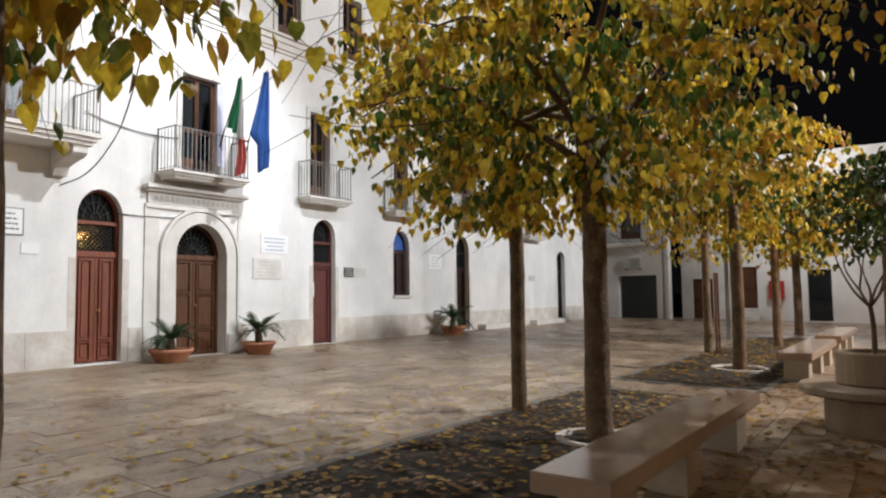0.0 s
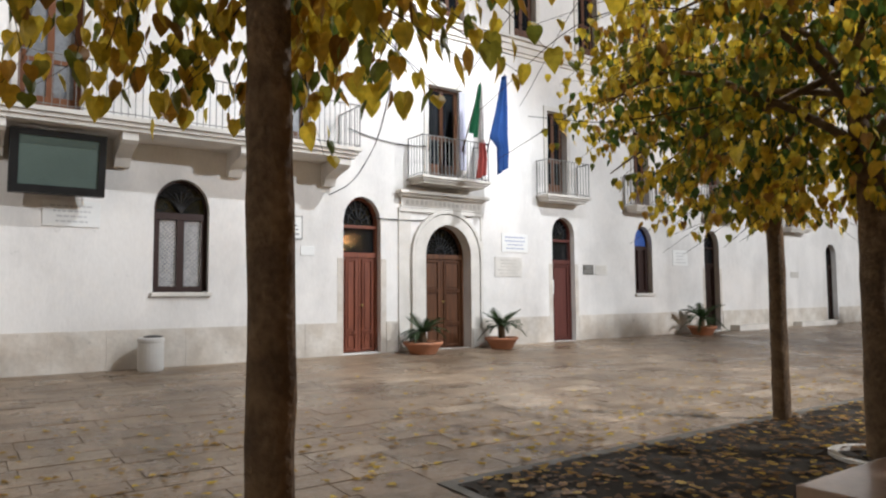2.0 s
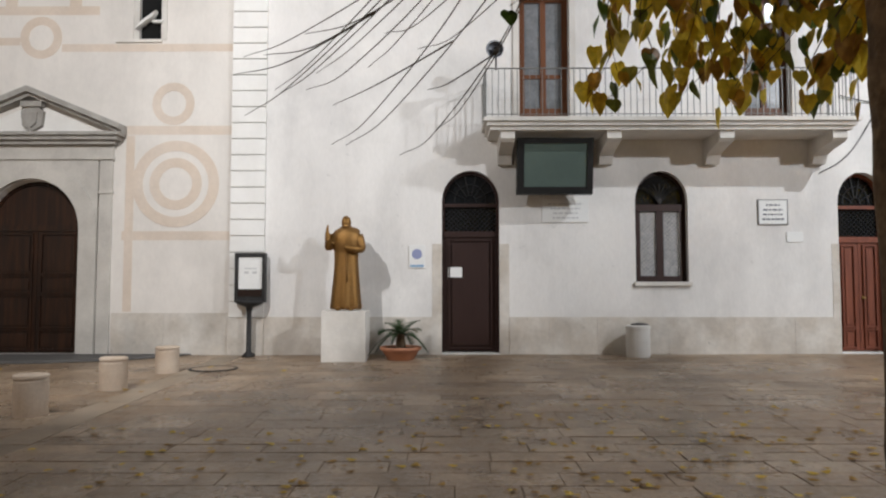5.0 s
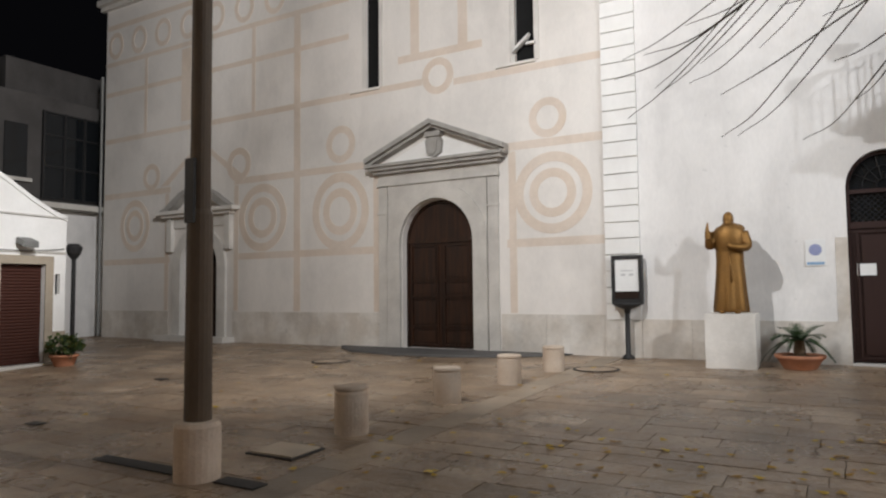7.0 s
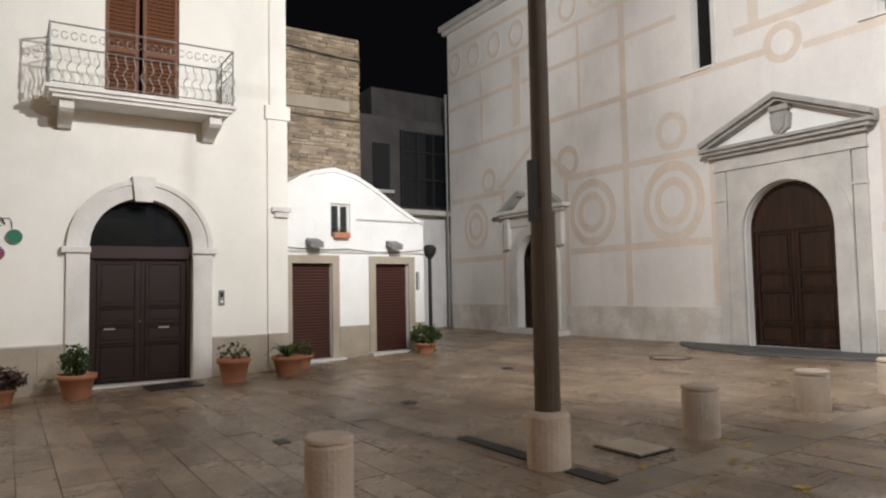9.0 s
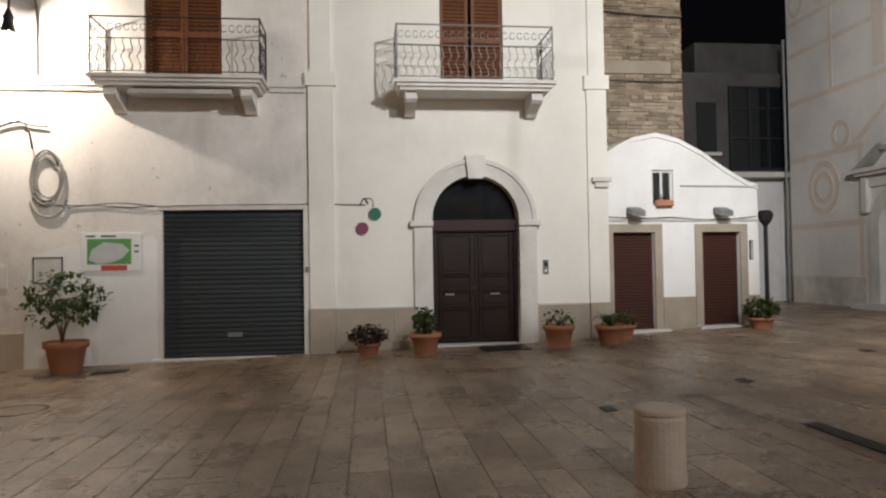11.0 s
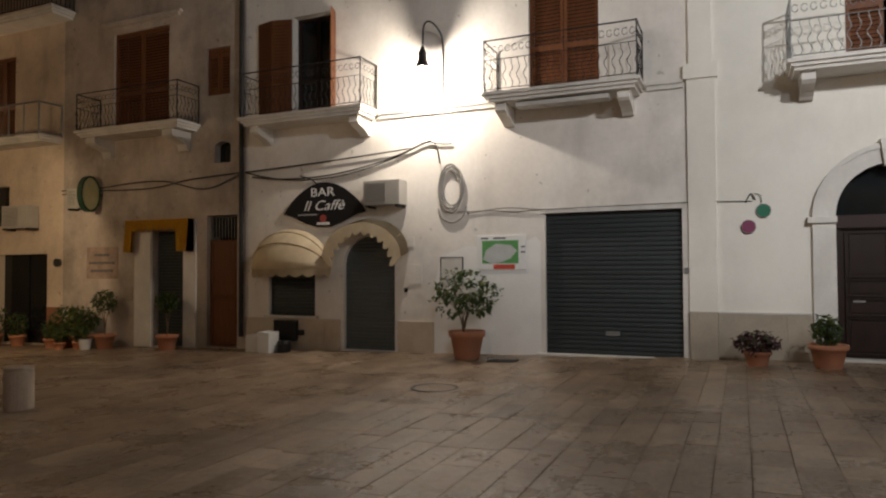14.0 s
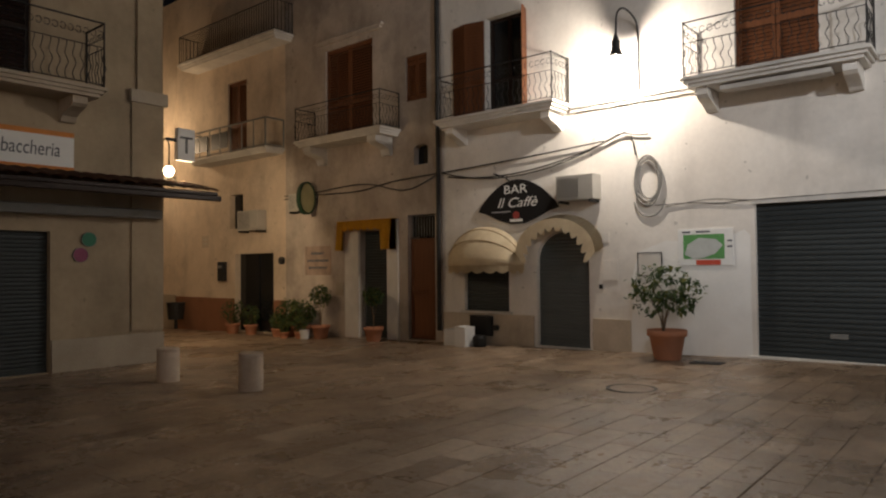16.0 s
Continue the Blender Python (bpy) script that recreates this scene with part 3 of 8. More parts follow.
DH_HOLES = {"one": (4.93, 5.82, 0.16, 2.08, 2.08), "two": (6.86, 7.72, 0.2, 2.08, 2.08), "window": (5.79, 6.26, 2.63, 3.33, 3.33), "vent": (7.93, 8.03, 1.5, 1.9, 1.9)}
bm = wall_mesh(FD, 4.62, 8.15, lambda u: ground_z(-14, u) - 0.05, vault_top, list(DH_HOLES.values()), 0.35)
part("wall", bm, WHITEWASH, DH)
bm = bmesh.new()
us = np.linspace(4.62, 8.15, 15)
ribbon(bm, FD, [(u, vault_top(u) - 0.06) for u in us], [(u, vault_top(u) + 0.03) for u in us], -5.0, 0.03)
part("roof", bm, WHITEWASH, DH)
part("side_wall", boxed(FD, (7.85, 8.15, 0.0, 3.0, -5.0, -0.35)), WHITEWASH, DH)

# ---- far houses ----
RH = thing("stone_house", "old rubble stone house rising behind the whitewashed one", "house", (-17, 6.0, 0))
part("wall", boxed(FW, (-24, -17.0, 0, 8.1, 3.0, 7.9)), RUBBLE, RH)
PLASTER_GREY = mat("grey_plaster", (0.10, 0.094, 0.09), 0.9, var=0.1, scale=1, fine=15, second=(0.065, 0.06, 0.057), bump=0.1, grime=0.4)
AH = thing("alley_house", "grey house with dark windows at the end of the alley", "house", (-20.2, 10, 0))
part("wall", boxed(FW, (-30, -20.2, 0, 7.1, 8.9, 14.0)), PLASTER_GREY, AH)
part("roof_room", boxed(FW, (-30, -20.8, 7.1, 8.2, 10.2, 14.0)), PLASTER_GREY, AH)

FH = thing("far_house", "white house with a dark garage beyond the square", "house", (31, 11, 0.3))


def FE(u, v, w):
    return Vector((31.0 - w, u, v))


FH_HOLES = {"garage": (9.95, 11.75, 0.32, 2.3, 2.3), "door": (10.6, 11.6, 4.0, 6.2, 6.2)}
part("wall", wall_mesh(FE, 9.4, 22.0, lambda u: ground_z(31, u) - 0.05, 9.0, list(FH_HOLES.values())), PLASTER, FH)
FG = thing("far_wing", "pale house with wooden doors behind the trees", "house", (33, 5, 0.2))


def FF(u, v, w):
    return Vector((33.0 - w, u, v))


FG_HOLES = {"door1": (8.0, 8.9, 0.28, 2.1, 2.1), "door2": (6.1, 7.1, 0.75, 2.6, 2.6), "door3": (3.2, 4.1, 0.2, 2.4, 2.4)}
part("wall", wall_mesh(FF, -14.0, 9.4, lambda u: ground_z(33, u) - 0.05, 7.5, list(FG_HOLES.values())), PLASTER, FG)


# ---- doors, windows and balconies: kinds ----
def lattice(bm, F, u0, u1, v0, v1, w, step=0.09, t=0.006):
    """A diagonal grille."""
    span = (u1 - u0) + (v1 - v0)
    k = step
    while k < span:
        for flip in (0, 1):
            a = (min(k, u1 - u0), max(0, k - (u1 - u0)))
            b = (max(0, k - (v1 - v0)), min(k, v1 - v0))
            p, q = [(u0 + x, v0 + y) for x, y in (a, b)]
            if flip:
                p, q = [(u0 + u1 - x, y) for x, y in (p, q)]
            tube(bm, [F(*p, w), F(*q, w)], t, 4)
        k += step
    return bm


def fan(bm, F, u0, u1, spring, top, w, n=9, t=0.009):
    """The iron rays of a fanlight."""
    c, r, h = (u0 + u1) / 2, (u1 - u0) / 2, top - spring
    for i in range(1, n):
        a = math.pi * i / n
        tube(bm, [F(c + 0.22 * r * math.cos(a), spring + 0.22 * h * math.sin(a), w), F(c + 0.97 * r * math.cos(a), spring + 0.97 * h * math.sin(a), w)], t, 4)
    for k in (0.22, 0.62):
        tube(bm, [F(c + k * r * math.cos(math.pi * i / 12), spring + k * h * math.sin(math.pi * i / 12), w) for i in range(13)], t, 4)
    return bm


def leaf_panels(bm, F, u0, u1, v0, v1, w, rows):
    """A door leaf with raised panels; rows: shares of the height from below."""
    box(bm, F, u0, u1, v0, v1, w - 0.05, w)
    total, v, m = sum(rows), v0 + 0.07, 0.07
    high = v1 - v0 - 0.14 - m * (len(rows) - 1)
    for r in rows:
        h = high * r / total
        ring_in = [(u0 + 0.09, v), (u1 - 0.09, v), (u1 - 0.09, v + h), (u0 + 0.09, v + h)]
        ring_out = [(u0 + 0.065, v - 0.025), (u1 - 0.065, v - 0.025), (u1 - 0.065, v + h + 0.025), (u0 + 0.065, v + h + 0.025)]
        ribbon(bm, F, ring_in, ring_out, w, w + 0.035, True)
        box(bm, F, u0 + 0.13, u1 - 0.13, v + 0.04, v + h - 0.04, w, w + 0.02)
        v += h + m
    return bm


def slats(bm, F, u0, u1, v0, v1, w, step=0.055, tilt=0.025):
    """The louvres of a shutter."""
    v = v0
    while v + 0.02 < v1:
        vs = [bm.verts.new(F(*p)) for p in ((u0, v, w), (u1, v, w), (u1, v + step * 0.75, w - tilt), (u0, v + step * 0.75, w - tilt), (u0, v + 0.012, w), (u1, v + 0.012, w), (u1, v + step * 0.75 + 0.012, w - tilt), (u0, v + step * 0.75 + 0.012, w - tilt))]
        for q in ((0, 1, 2, 3), (4, 7, 6, 5), (0, 4, 5, 1), (2, 6, 7, 3), (0, 3, 7, 4), (1, 5, 6, 2)):
            bm.faces.new([vs[i] for i in q])
        v += step
    return bm


def corrugated(bm, F, u0, u1, v0, v1, w, step=0.075, deep=0.018):
    """A roller shutter of curved laths."""
    v, rows = v0, []
    while v < v1 - 1e-6:
        for f, d in ((0.0, 0), (0.12, deep * 0.8), (0.5, deep), (0.85, deep * 0.7), (0.95, 0)):
            y = min(v + f * step, v1)
            rows.append([bm.verts.new(F(u, y, w + d)) for u in (u0, u1)])
        v += step
    for a, b in zip(rows, rows[1:]):
        bm.faces.new((a[0], a[1], b[1], b[0]))
    return bm


def railing(parent, F, u0, u1, v0, v1, w0, w1, material, step=0.11, t=0.008, name="railing", scroll=False):
    """Balcony railing on three sides."""
    bm = bmesh.new()
    path = [(u0, w0), (u0, w1), (u1, w1), (u1, w0)]
    for v, k in ((v0 + 0.05, 1.0), (v1, 1.6), *([(v0 + 0.62 * (v1 - v0), 0.9)] if scroll else [])):
        tube(bm, [F(u, v, w) for u, w in path[:2]], t * k, 5)
        tube(bm, [F(u, v, w) for u, w in path[1:3]], t * k, 5)
        tube(bm, [F(u, v, w) for u, w in path[2:]], t * k, 5)
    for (ua, wa), (ub, wb) in zip(path, path[1:]):
        n = max(1, round(math.hypot(ub - ua, wb - wa) / step))
        for i in range(n + 1):
            u, w = ua + (ub - ua) * i / n, wa + (wb - wa) * i / n
            if not scroll:
                tube(bm, [F(u, v0, w), F(u, v1, w)], t, 4)
                continue
            h, s = v1 - v0, 0.03
            along = (ub - ua, wb - wa)
            ln = math.hypot(*along)
            du, dw = along[0] / ln * s, along[1] / ln * s
            pts = [F(u + k * du, v0 + f * h, w + k * dw) for f, k in ((0.05, 0), (0.15, 1), (0.3, -1), (0.42, 1), (0.55, 0), (0.62, 0))]
            tube(bm, bend(*pts, n=3), t * 0.8, 4)
            if i < n:
                c = [F(u + ln * 0 + (along[0] / n) * 0.5 + 0.045 * math.cos(a) * along[0] / ln, v0 + 0.82 * h + 0.06 * math.sin(a), w + (along[1] / n) * 0.5 + 0.045 * math.cos(a) * along[1] / ln) for a in np.linspace(0.6, 6.0, 9)]
                tube(bm, c, t * 0.7, 4)
    for u, w in path:
        tube(bm, [F(u, v0 - 0.02, w), F(u, v1 + 0.02, w)], t * 1.5, 5)
    return part(name, bm, material, parent)


def moulded_slab(bm, F, u0, u1, v0, v1, w1, steps=3):
    """A balcony slab whose edge steps back below."""
    h = (v1 - v0) / steps
    for i in range(steps):
        k = 0.05 * (steps - 1 - i)
        box(bm, F, u0 + k, u1 - k, v0 + i * h, v0 + (i + 1) * h, 0.001, w1 - k)
    return bm


def bracket(bm, F, u, v, w, wide=0.24, high=0.4):
    """A curved stone bracket under a balcony, its top at v."""
    side = [(0, v), (w, v), (w, v - 0.13), (w - 0.07, v - 0.18), (0.5 * w, v - 0.24), (0.25 * w, v - 0.3), (0.16 * w, v - high), (0, v - high)]
    prism(bm, lambda a, b, c: F(u - wide / 2 + c, b, a), side, 0, wide)
    return bm


def handle(F, u, v, w, parent, long=0.1):
    bm = bmesh.new()
    tube(bm, [F(u, v, w), F(u, v, w + 0.05)], 0.012, 6)
    tube(bm, [F(u, v, w + 0.05), F(u + long, v - 0.01, w + 0.05)], 0.011, 6)
    part("handle", bm, BRASS, parent, "worn brass handle")


def pull(F, u, v, w, parent):
    bm = bmesh.new()
    disc(bm, F, u, v, 0.03, w, w + 0.02, 12)
    disc(bm, F, u, v, 0.018, w + 0.02, w + 0.05, 12)
    part("knob", bm, BRASS, parent, "small brass knob")


STEEL = mat("steel", (0.5, 0.5, 0.48), 0.35, 0.8, var=0.1, bump=0)
BRASS = mat("brass", (0.5, 0.36, 0.14), 0.35, 0.9, var=0.15, bump=0)


def arched_door(parent, F, o, w, wood, label, head, rows=(1, 1.6), leaves=2, grille="fan", surround=None, middle=None):
    """A door in an arched opening: frame, leaves, transom, grille and glass above.
    head: the height of the leaves' top; middle: the top of a square grille below the fanlight."""
    u0, u1, base, spring, top = o
    door = part("door", ribbon(bmesh.new(), F, arch_outline(u0 + 0.05, u1 - 0.05, base, spring, top - 0.05), arch_outline(u0 - 0.01, u1 + 0.01, base, spring, top + 0.01), w - 0.07, w + 0.03), wood, parent, label)
    inner = (u1 - u0 - 0.1) / leaves
    for i in range(leaves):
        a = u0 + 0.05 + i * inner
        leaf = part("leaf", leaf_panels(bmesh.new(), F, a + 0.004, a + inner - 0.004, base + 0.015, head, w, rows), wood, door)
    bm = boxed(F, (u0 + 0.05, u1 - 0.05, head, head + 0.1, w - 0.05, w + 0.035))
    part("transom", bm, wood, door)
    if middle:
        part("transom", boxed(F, (u0 + 0.05, u1 - 0.05, middle, middle + 0.06, w - 0.05, w + 0.03)), wood, door)
    bm = bmesh.new()
    prism(bm, F, arch_outline(u0 + 0.03, u1 - 0.03, head + 0.05, spring, top - 0.03), w - 0.06, w - 0.05)
    part("pane", bm, GLASS, door, "dark glass")
    bm = bmesh.new()
    if middle:
        lattice(bm, F, u0 + 0.06, u1 - 0.06, head + 0.1, middle, w - 0.02, 0.085)
        part("lattice", bm, IRON, door, "black iron lattice")
        bm = bmesh.new()
        fan(bm, F, u0 + 0.05, u1 - 0.05, max(middle + 0.06, spring), top - 0.04, w - 0.02, 7)
    elif grille == "fan":
        fan(bm, F, u0 + 0.05, u1 - 0.05, max(head + 0.1, spring), top - 0.04, w - 0.02, 13)
    else:
        lattice(bm, F, u0 + 0.06, u1 - 0.06, head + 0.1, max(spring, head + 0.2), w - 0.02, 0.085)
    part("grille", bm, IRON, door, "black iron grille")
    return door


def french_door(parent, F, o, w, glass=GLASS_PALE, wood=None, label="tall glazed balcony door"):
    u0, u1, v0, v1, _ = o
    wood = wood or WOOD_BROWN
    c = (u0 + u1) / 2
    door = part("window", boxed(F, (u0, u0 + 0.06, v0, v1, w - 0.06, w), (u1 - 0.06, u1, v0, v1, w - 0.06, w), (u0, u1, v1 - 0.06, v1, w - 0.06, w + 0.004)), wood, parent, label)
    for a, b in ((u0 + 0.06, c), (c, u1 - 0.06)):
        part("sash", boxed(F, (a, a + 0.05, v0, v1 - 0.06, w - 0.04, w + 0.01), (b - 0.05, b, v0, v1 - 0.06, w - 0.04, w + 0.01), (a, b, v0, v0 + 0.3, w - 0.04, w + 0.005), (a, b, v0 + 0.85, v0 + 0.92, w - 0.04, w + 0.005)), wood, door)
        part("pane", boxed(F, (a + 0.04, b - 0.04, v0 + 0.28, v1 - 0.07, w - 0.03, w - 0.02)), glass, door, "pane with pale curtains behind")
    return door


def shutter_pair(parent, F, o, w, wood, ajar=0.0, label="louvred wooden shutters"):
    """Closed louvred shutters in an opening."""
    u0, u1, v0, v1, _ = o
    c = (u0 + u1) / 2
    for a, b in ((u0 + 0.01, c - 0.006 - ajar), (c + 0.006, u1 - 0.01)):
        s = part("shutter", boxed(F, (a, a + 0.06, v0, v1, w - 0.04, w), (b - 0.06, b, v0, v1, w - 0.04, w), (a, b, v0, v0 + 0.12, w - 0.04, w - 0.002), (a, b, v0 + 0.9, v0 + 1.0, w - 0.04, w - 0.002), (a, b, v1 - 0.1, v1, w - 0.04, w - 0.002)), wood, parent, label)
        part("louvres", slats(bmesh.new(), F, a + 0.05, b - 0.05, v0 + 0.12, v1 - 0.1, w - 0.012, 0.07), wood, s)


# black sheets behind the walls, standing in for the shade of the rooms
part("room_back", boxed(FA, (-19, 28, 0.0, 12.0, -0.78, -0.7)), VOID, TH, "black sheet in place of the unlit rooms behind the windows")
part("room_back", boxed(FB, (-22.5, 4.1, -1.0, 9.4, -0.7, -0.62)), VOID, PB, "black sheet in place of the unlit rooms behind the doors")

# ---- town hall: doors ----
H = TH_HOLES
d = arched_door(TH, FA, H["brown"], -0.13, WOOD_CHOC, "dark brown painted door with an iron grille above", 2.38, (1,), 1, middle=2.92)
part("notice", boxed(FA, (-0.68, -0.43, 1.66, 1.84, -0.105, -0.1)), PAPER, d, "white paper notice")
d = arched_door(TH, FA, H["red"], -0.17, WOOD_RED, "tall reddish wooden door with an iron grille above", 2.28, (0.35, 1.7), 2, middle=2.88)
pull(FA, 6.72, 1.3, -0.165, d)
d = arched_door(TH, FA, H["main"], -0.26, WOOD_BROWN, "panelled brown wooden main door with a rayed fanlight", 2.3, (0.7, 1.1, 1.0), 2)
pull(FA, 8.83, 1.35, -0.255, d)
d = arched_door(TH, FA, H["third"], -0.17, WOOD_MAROON, "narrow dark red wooden door with glazing above", 2.26, (1,), 1, middle=2.82)
part("notice", boxed(FA, (12.0, 12.14, 1.5, 1.86, -0.135, -0.13)), PAPER, d, "white paper notice")
arched_door(TH, FA, H["fifth"], -0.2, WOOD_DARK, "narrow dark door with a glazed top", 2.3, (1, 1), 1, middle=2.85)
arched_door(TH, FA, H["sixth"], -0.2, WOOD_DARK, "narrow dark wooden door", 2.4, (1, 1), 1, grille="none")


def arched_window(parent, F, o, w, wood, label, lower, upper):
    u0, u1, base, spring, top = o
    win = part("window", ribbon(bmesh.new(), F, arch_outline(u0 + 0.05, u1 - 0.05, base + 0.05, spring, top - 0.05), arch_outline(u0 - 0.01, u1 + 0.01, base, spring, top + 0.01), w - 0.06, w), wood, parent, label)
    c, head = (u0 + u1) / 2, spring - 0.12
    part("frame", boxed(F, (u0 + 0.05, u1 - 0.05, base, base + 0.1, w - 0.05, w + 0.01), (u0 + 0.05, u1 - 0.05, head - 0.06, head + 0.06, w - 0.05, w + 0.02), (c - 0.06, c + 0.06, base + 0.1, head - 0.06, w - 0.05, w + 0.012), (u0 + 0.05, u0 + 0.12, base + 0.1, head - 0.06, w - 0.05, w + 0.006), (u1 - 0.12, u1 - 0.05, base + 0.1, head - 0.06, w - 0.05, w + 0.006)), wood, win)
    for a, b in ((u0 + 0.1, c - 0.05), (c + 0.05, u1 - 0.1)):
        part("pane", boxed(F, (a, b, base + 0.08, head - 0.04, w - 0.045, w - 0.035)), lower, win)
    bm = bmesh.new()
    prism(bm, F, arch_outline(u0 + 0.03, u1 - 0.03, head, spring, top - 0.03), w - 0.05, w - 0.04)
    part("fanlight", bm, upper, win)
    part("sill", boxed(F, (u0 - 0.03, u1 + 0.05, base - 0.075, base, -0.3, 0.06), bevel=0.008), STONE_WHITE, win, "pale stone sill")
    return win


win = arched_window(TH, FA, H["window"], -0.12, WOOD_CHOC, "arched brown window with lace curtains", LACE, GLASS)
bm = bmesh.new()
c = 3.105
for k in range(-4, 5):
    tube(bm, bend(FA(c, 2.96, -0.09), FA(c + 0.05 * k, 3.2, -0.09), FA(c + 0.1 * k, 3.34 - 0.02 * abs(k), -0.09), n=4), 0.01, 4)
part("scrollwork", bm, IRON, win, "black iron scrollwork in the fanlight")
bm = bmesh.new()
for a, b in ((2.75, 3.03), (3.18, 3.46)):
    lattice(bm, FA, a, b, 1.68, 2.82, -0.112, 0.075, 0.004)
part("grille", bm, STONE_WHITE, win, "pale diamond grille")
BLUE_GLASS = mat("blue_pane", (0.06, 0.13, 0.42), 0.2, var=0.1, bump=0)
arched_window(TH, FA, H["small"], -0.16, WOOD_CHOC, "small arched window with closed brown shutters", WOOD_CHOC, BLUE_GLASS)

# jambs of pale stone round the doors
for k, (wide, proud) in {"brown": (0.17, 0.006), "red": (0.13, 0.006), "third": (0.12, 0.006), "fifth": (0.1, 0.006)}.items():
    u0, u1, base, spring, top = H[k]
    for a, b in ((u0 - wide, u0), (u1, u1 + wide)):
        part("jamb", boxed(FA, (a, b, base - 0.05, 2.25, 0.001, proud)), STONE_BASE, TH, "smooth stone door jamb")

# main portal: stone arch, pilasters, frieze and ledge
portal = part("portal", boxed(FA, (7.5, 9.76, 3.28, 3.36, 0.001, 0.06), (7.5, 7.8, 0.3, 3.28, 0.001, 0.03), (9.7, 9.76, 0.3, 3.28, 0.001, 0.03)), STONE_WHITE, TH, "white stone portal with a carved frieze")
part("arch", ribbon(bmesh.new(), FA, arch_outline(8.16, 9.38, 0.3, 2.36, 3.04), arch_outline(7.88, 9.62, 0.3, 2.36, 3.27), 0.001, 0.075), STONE_WHITE, portal)
part("arch_edge", ribbon(bmesh.new(), FA, arch_outline(7.86, 9.64, 0.3, 2.36, 3.29), arch_outline(7.8, 9.7, 0.3, 2.36, 3.36), 0.001, 0.1), STONE_WHITE, portal)
part("frieze", boxed(FA, (7.55, 9.72, 3.37, 3.6, 0.001, 0.05)), STONE_WHITE, portal)
part("ledge", boxed(FA, (7.5, 9.78, 3.6, 3.65, 0.001, 0.14), (7.44, 9.84, 3.65, 3.72, 0.001, 0.22), bevel=0.01), STONE_WHITE, portal)
for a, b in ((7.78, 8.16), (9.4, 9.76)):
    part("plinth_block", boxed(FA, (a, b, 0.28, 0.75, 0.002, 0.11), bevel=0.01), STONE, portal)
bm = bmesh.new()
for i in range(17):
    u = 7.68 + i * 0.12
    box(bm, FA, u, u + 0.07, 3.44, 3.54, 0.05, 0.056)
part("carved_letters", bm, STONE, portal, "worn carved letters, hardly legible")

# base course of large stones along the wall
def base_course(parent, F, spans, low, high, proud, material, seed):
    """Each base stone a piece of its own."""
    rnd = random.Random(seed)
    for u0, u1 in spans:
        u = u0
        while u < u1 - 0.02:
            b = min(u + rnd.uniform(0.7, 1.25), u1)
            if u1 - b < 0.3:
                b = u1
            bm = bmesh.new()
            k = rnd.uniform(0, 0.006)
            box(bm, F, u + 0.002, b - 0.002, low((u + b) / 2), high, 0.001, proud + k)
            part("base_stone", bm, material, parent)
            u = b


base_course(TH, FA, [(-3.93, -0.96), (0.4, 6.09), (7.21, 7.49), (9.77, 11.86), (12.88, 18.2), (19.16, 25.6), (26.55, 28.5)], low_a, 0.96, 0.012, STONE_BASE, 3)

# long balcony
def long_balcony():
    b = part("balcony", moulded_slab(bmesh.new(), FA, -0.08, 6.14, 4.1, 4.3, 0.95), STONE_WHITE, TH, "long stone balcony on brackets with an iron railing")
    for u in (0.32, 2.1, 3.98, 5.85):
        bm = bmesh.new()
        bracket(bm, FA, u, 4.1, 0.8, 0.24, 0.45)
        part("bracket", bm, STONE_WHITE, b)
    railing(b, FA, -0.05, 6.11, 4.3, 5.12, 0.02, 0.9, IRON_GREY, 0.105, 0.008)


long_balcony()


def small_balcony(u0, u1, v, deep, label):
    b = part("balcony", moulded_slab(bmesh.new(), FA, u0, u1, v - 0.15, v, deep), STONE_WHITE, TH, label)
    railing(b, FA, u0 + 0.04, u1 - 0.04, v, v + 0.85, 0.02, deep - 0.05, IRON_GREY, 0.1, 0.008)
    return b


small_balcony(7.72, 9.55, 4.0, 0.62, "small balcony over the main door")
for u0, u1, v in ((11.45, 12.95, 3.92), (14.7, 16.15, 3.88), (18.2, 19.7, 3.85), (22.6, 24.05, 3.7)):
    b = small_balcony(u0, u1, v, 0.45, "shallow balcony with a thin iron railing")
for k in ("b1", "b2", "bm", "b3", "b4", "b5", "b6"):
    french_door(TH, FA, H[k], -0.16, GLASS_PALE if k in ("b1", "b2") else GLASS, WOOD_BROWN if k != "b1" else WOOD_SHUT)
    u0, u1, v0, v1, _ = H[k]
    part("surround", ribbon(bmesh.new(), FA, [(u0, v0), (u0, v1), (u1, v1), (u1, v0)], [(u0 - 0.11, v0), (u0 - 0.11, v1 + 0.11), (u1 + 0.11, v1 + 0.11), (u1 + 0.11, v0)], 0.001, 0.03), STONE_WHITE, TH)
for k in [k for k in H if k[0] == "u"]:
    u0, u1, v0, v1, _ = H[k]
    french_door(TH, FA, H[k], -0.15, GLASS, WOOD_BROWN, "upper window with dark panes")
    part("surround", ribbon(bmesh.new(), FA, [(u0, v0), (u0, v1), (u1, v1), (u1, v0)], [(u0 - 0.12, v0), (u0 - 0.12, v1 + 0.12), (u1 + 0.12, v1 + 0.12), (u1 + 0.12, v0)], 0.001, 0.035), STONE_WHITE, TH)
part("string_course", boxed(FA, (6.5, 28.5, 7.3, 7.38, 0.001, 0.05), (6.5, 28.5, 7.38, 7.52, 0.001, 0.1), (6.5, 28.5, 7.52, 7.64, 0.001, 0.16), (6.5, 28.5, 7.64, 7.7, 0.001, 0.24)), STONE_WHITE, TH, "moulded string course below the upper windows")

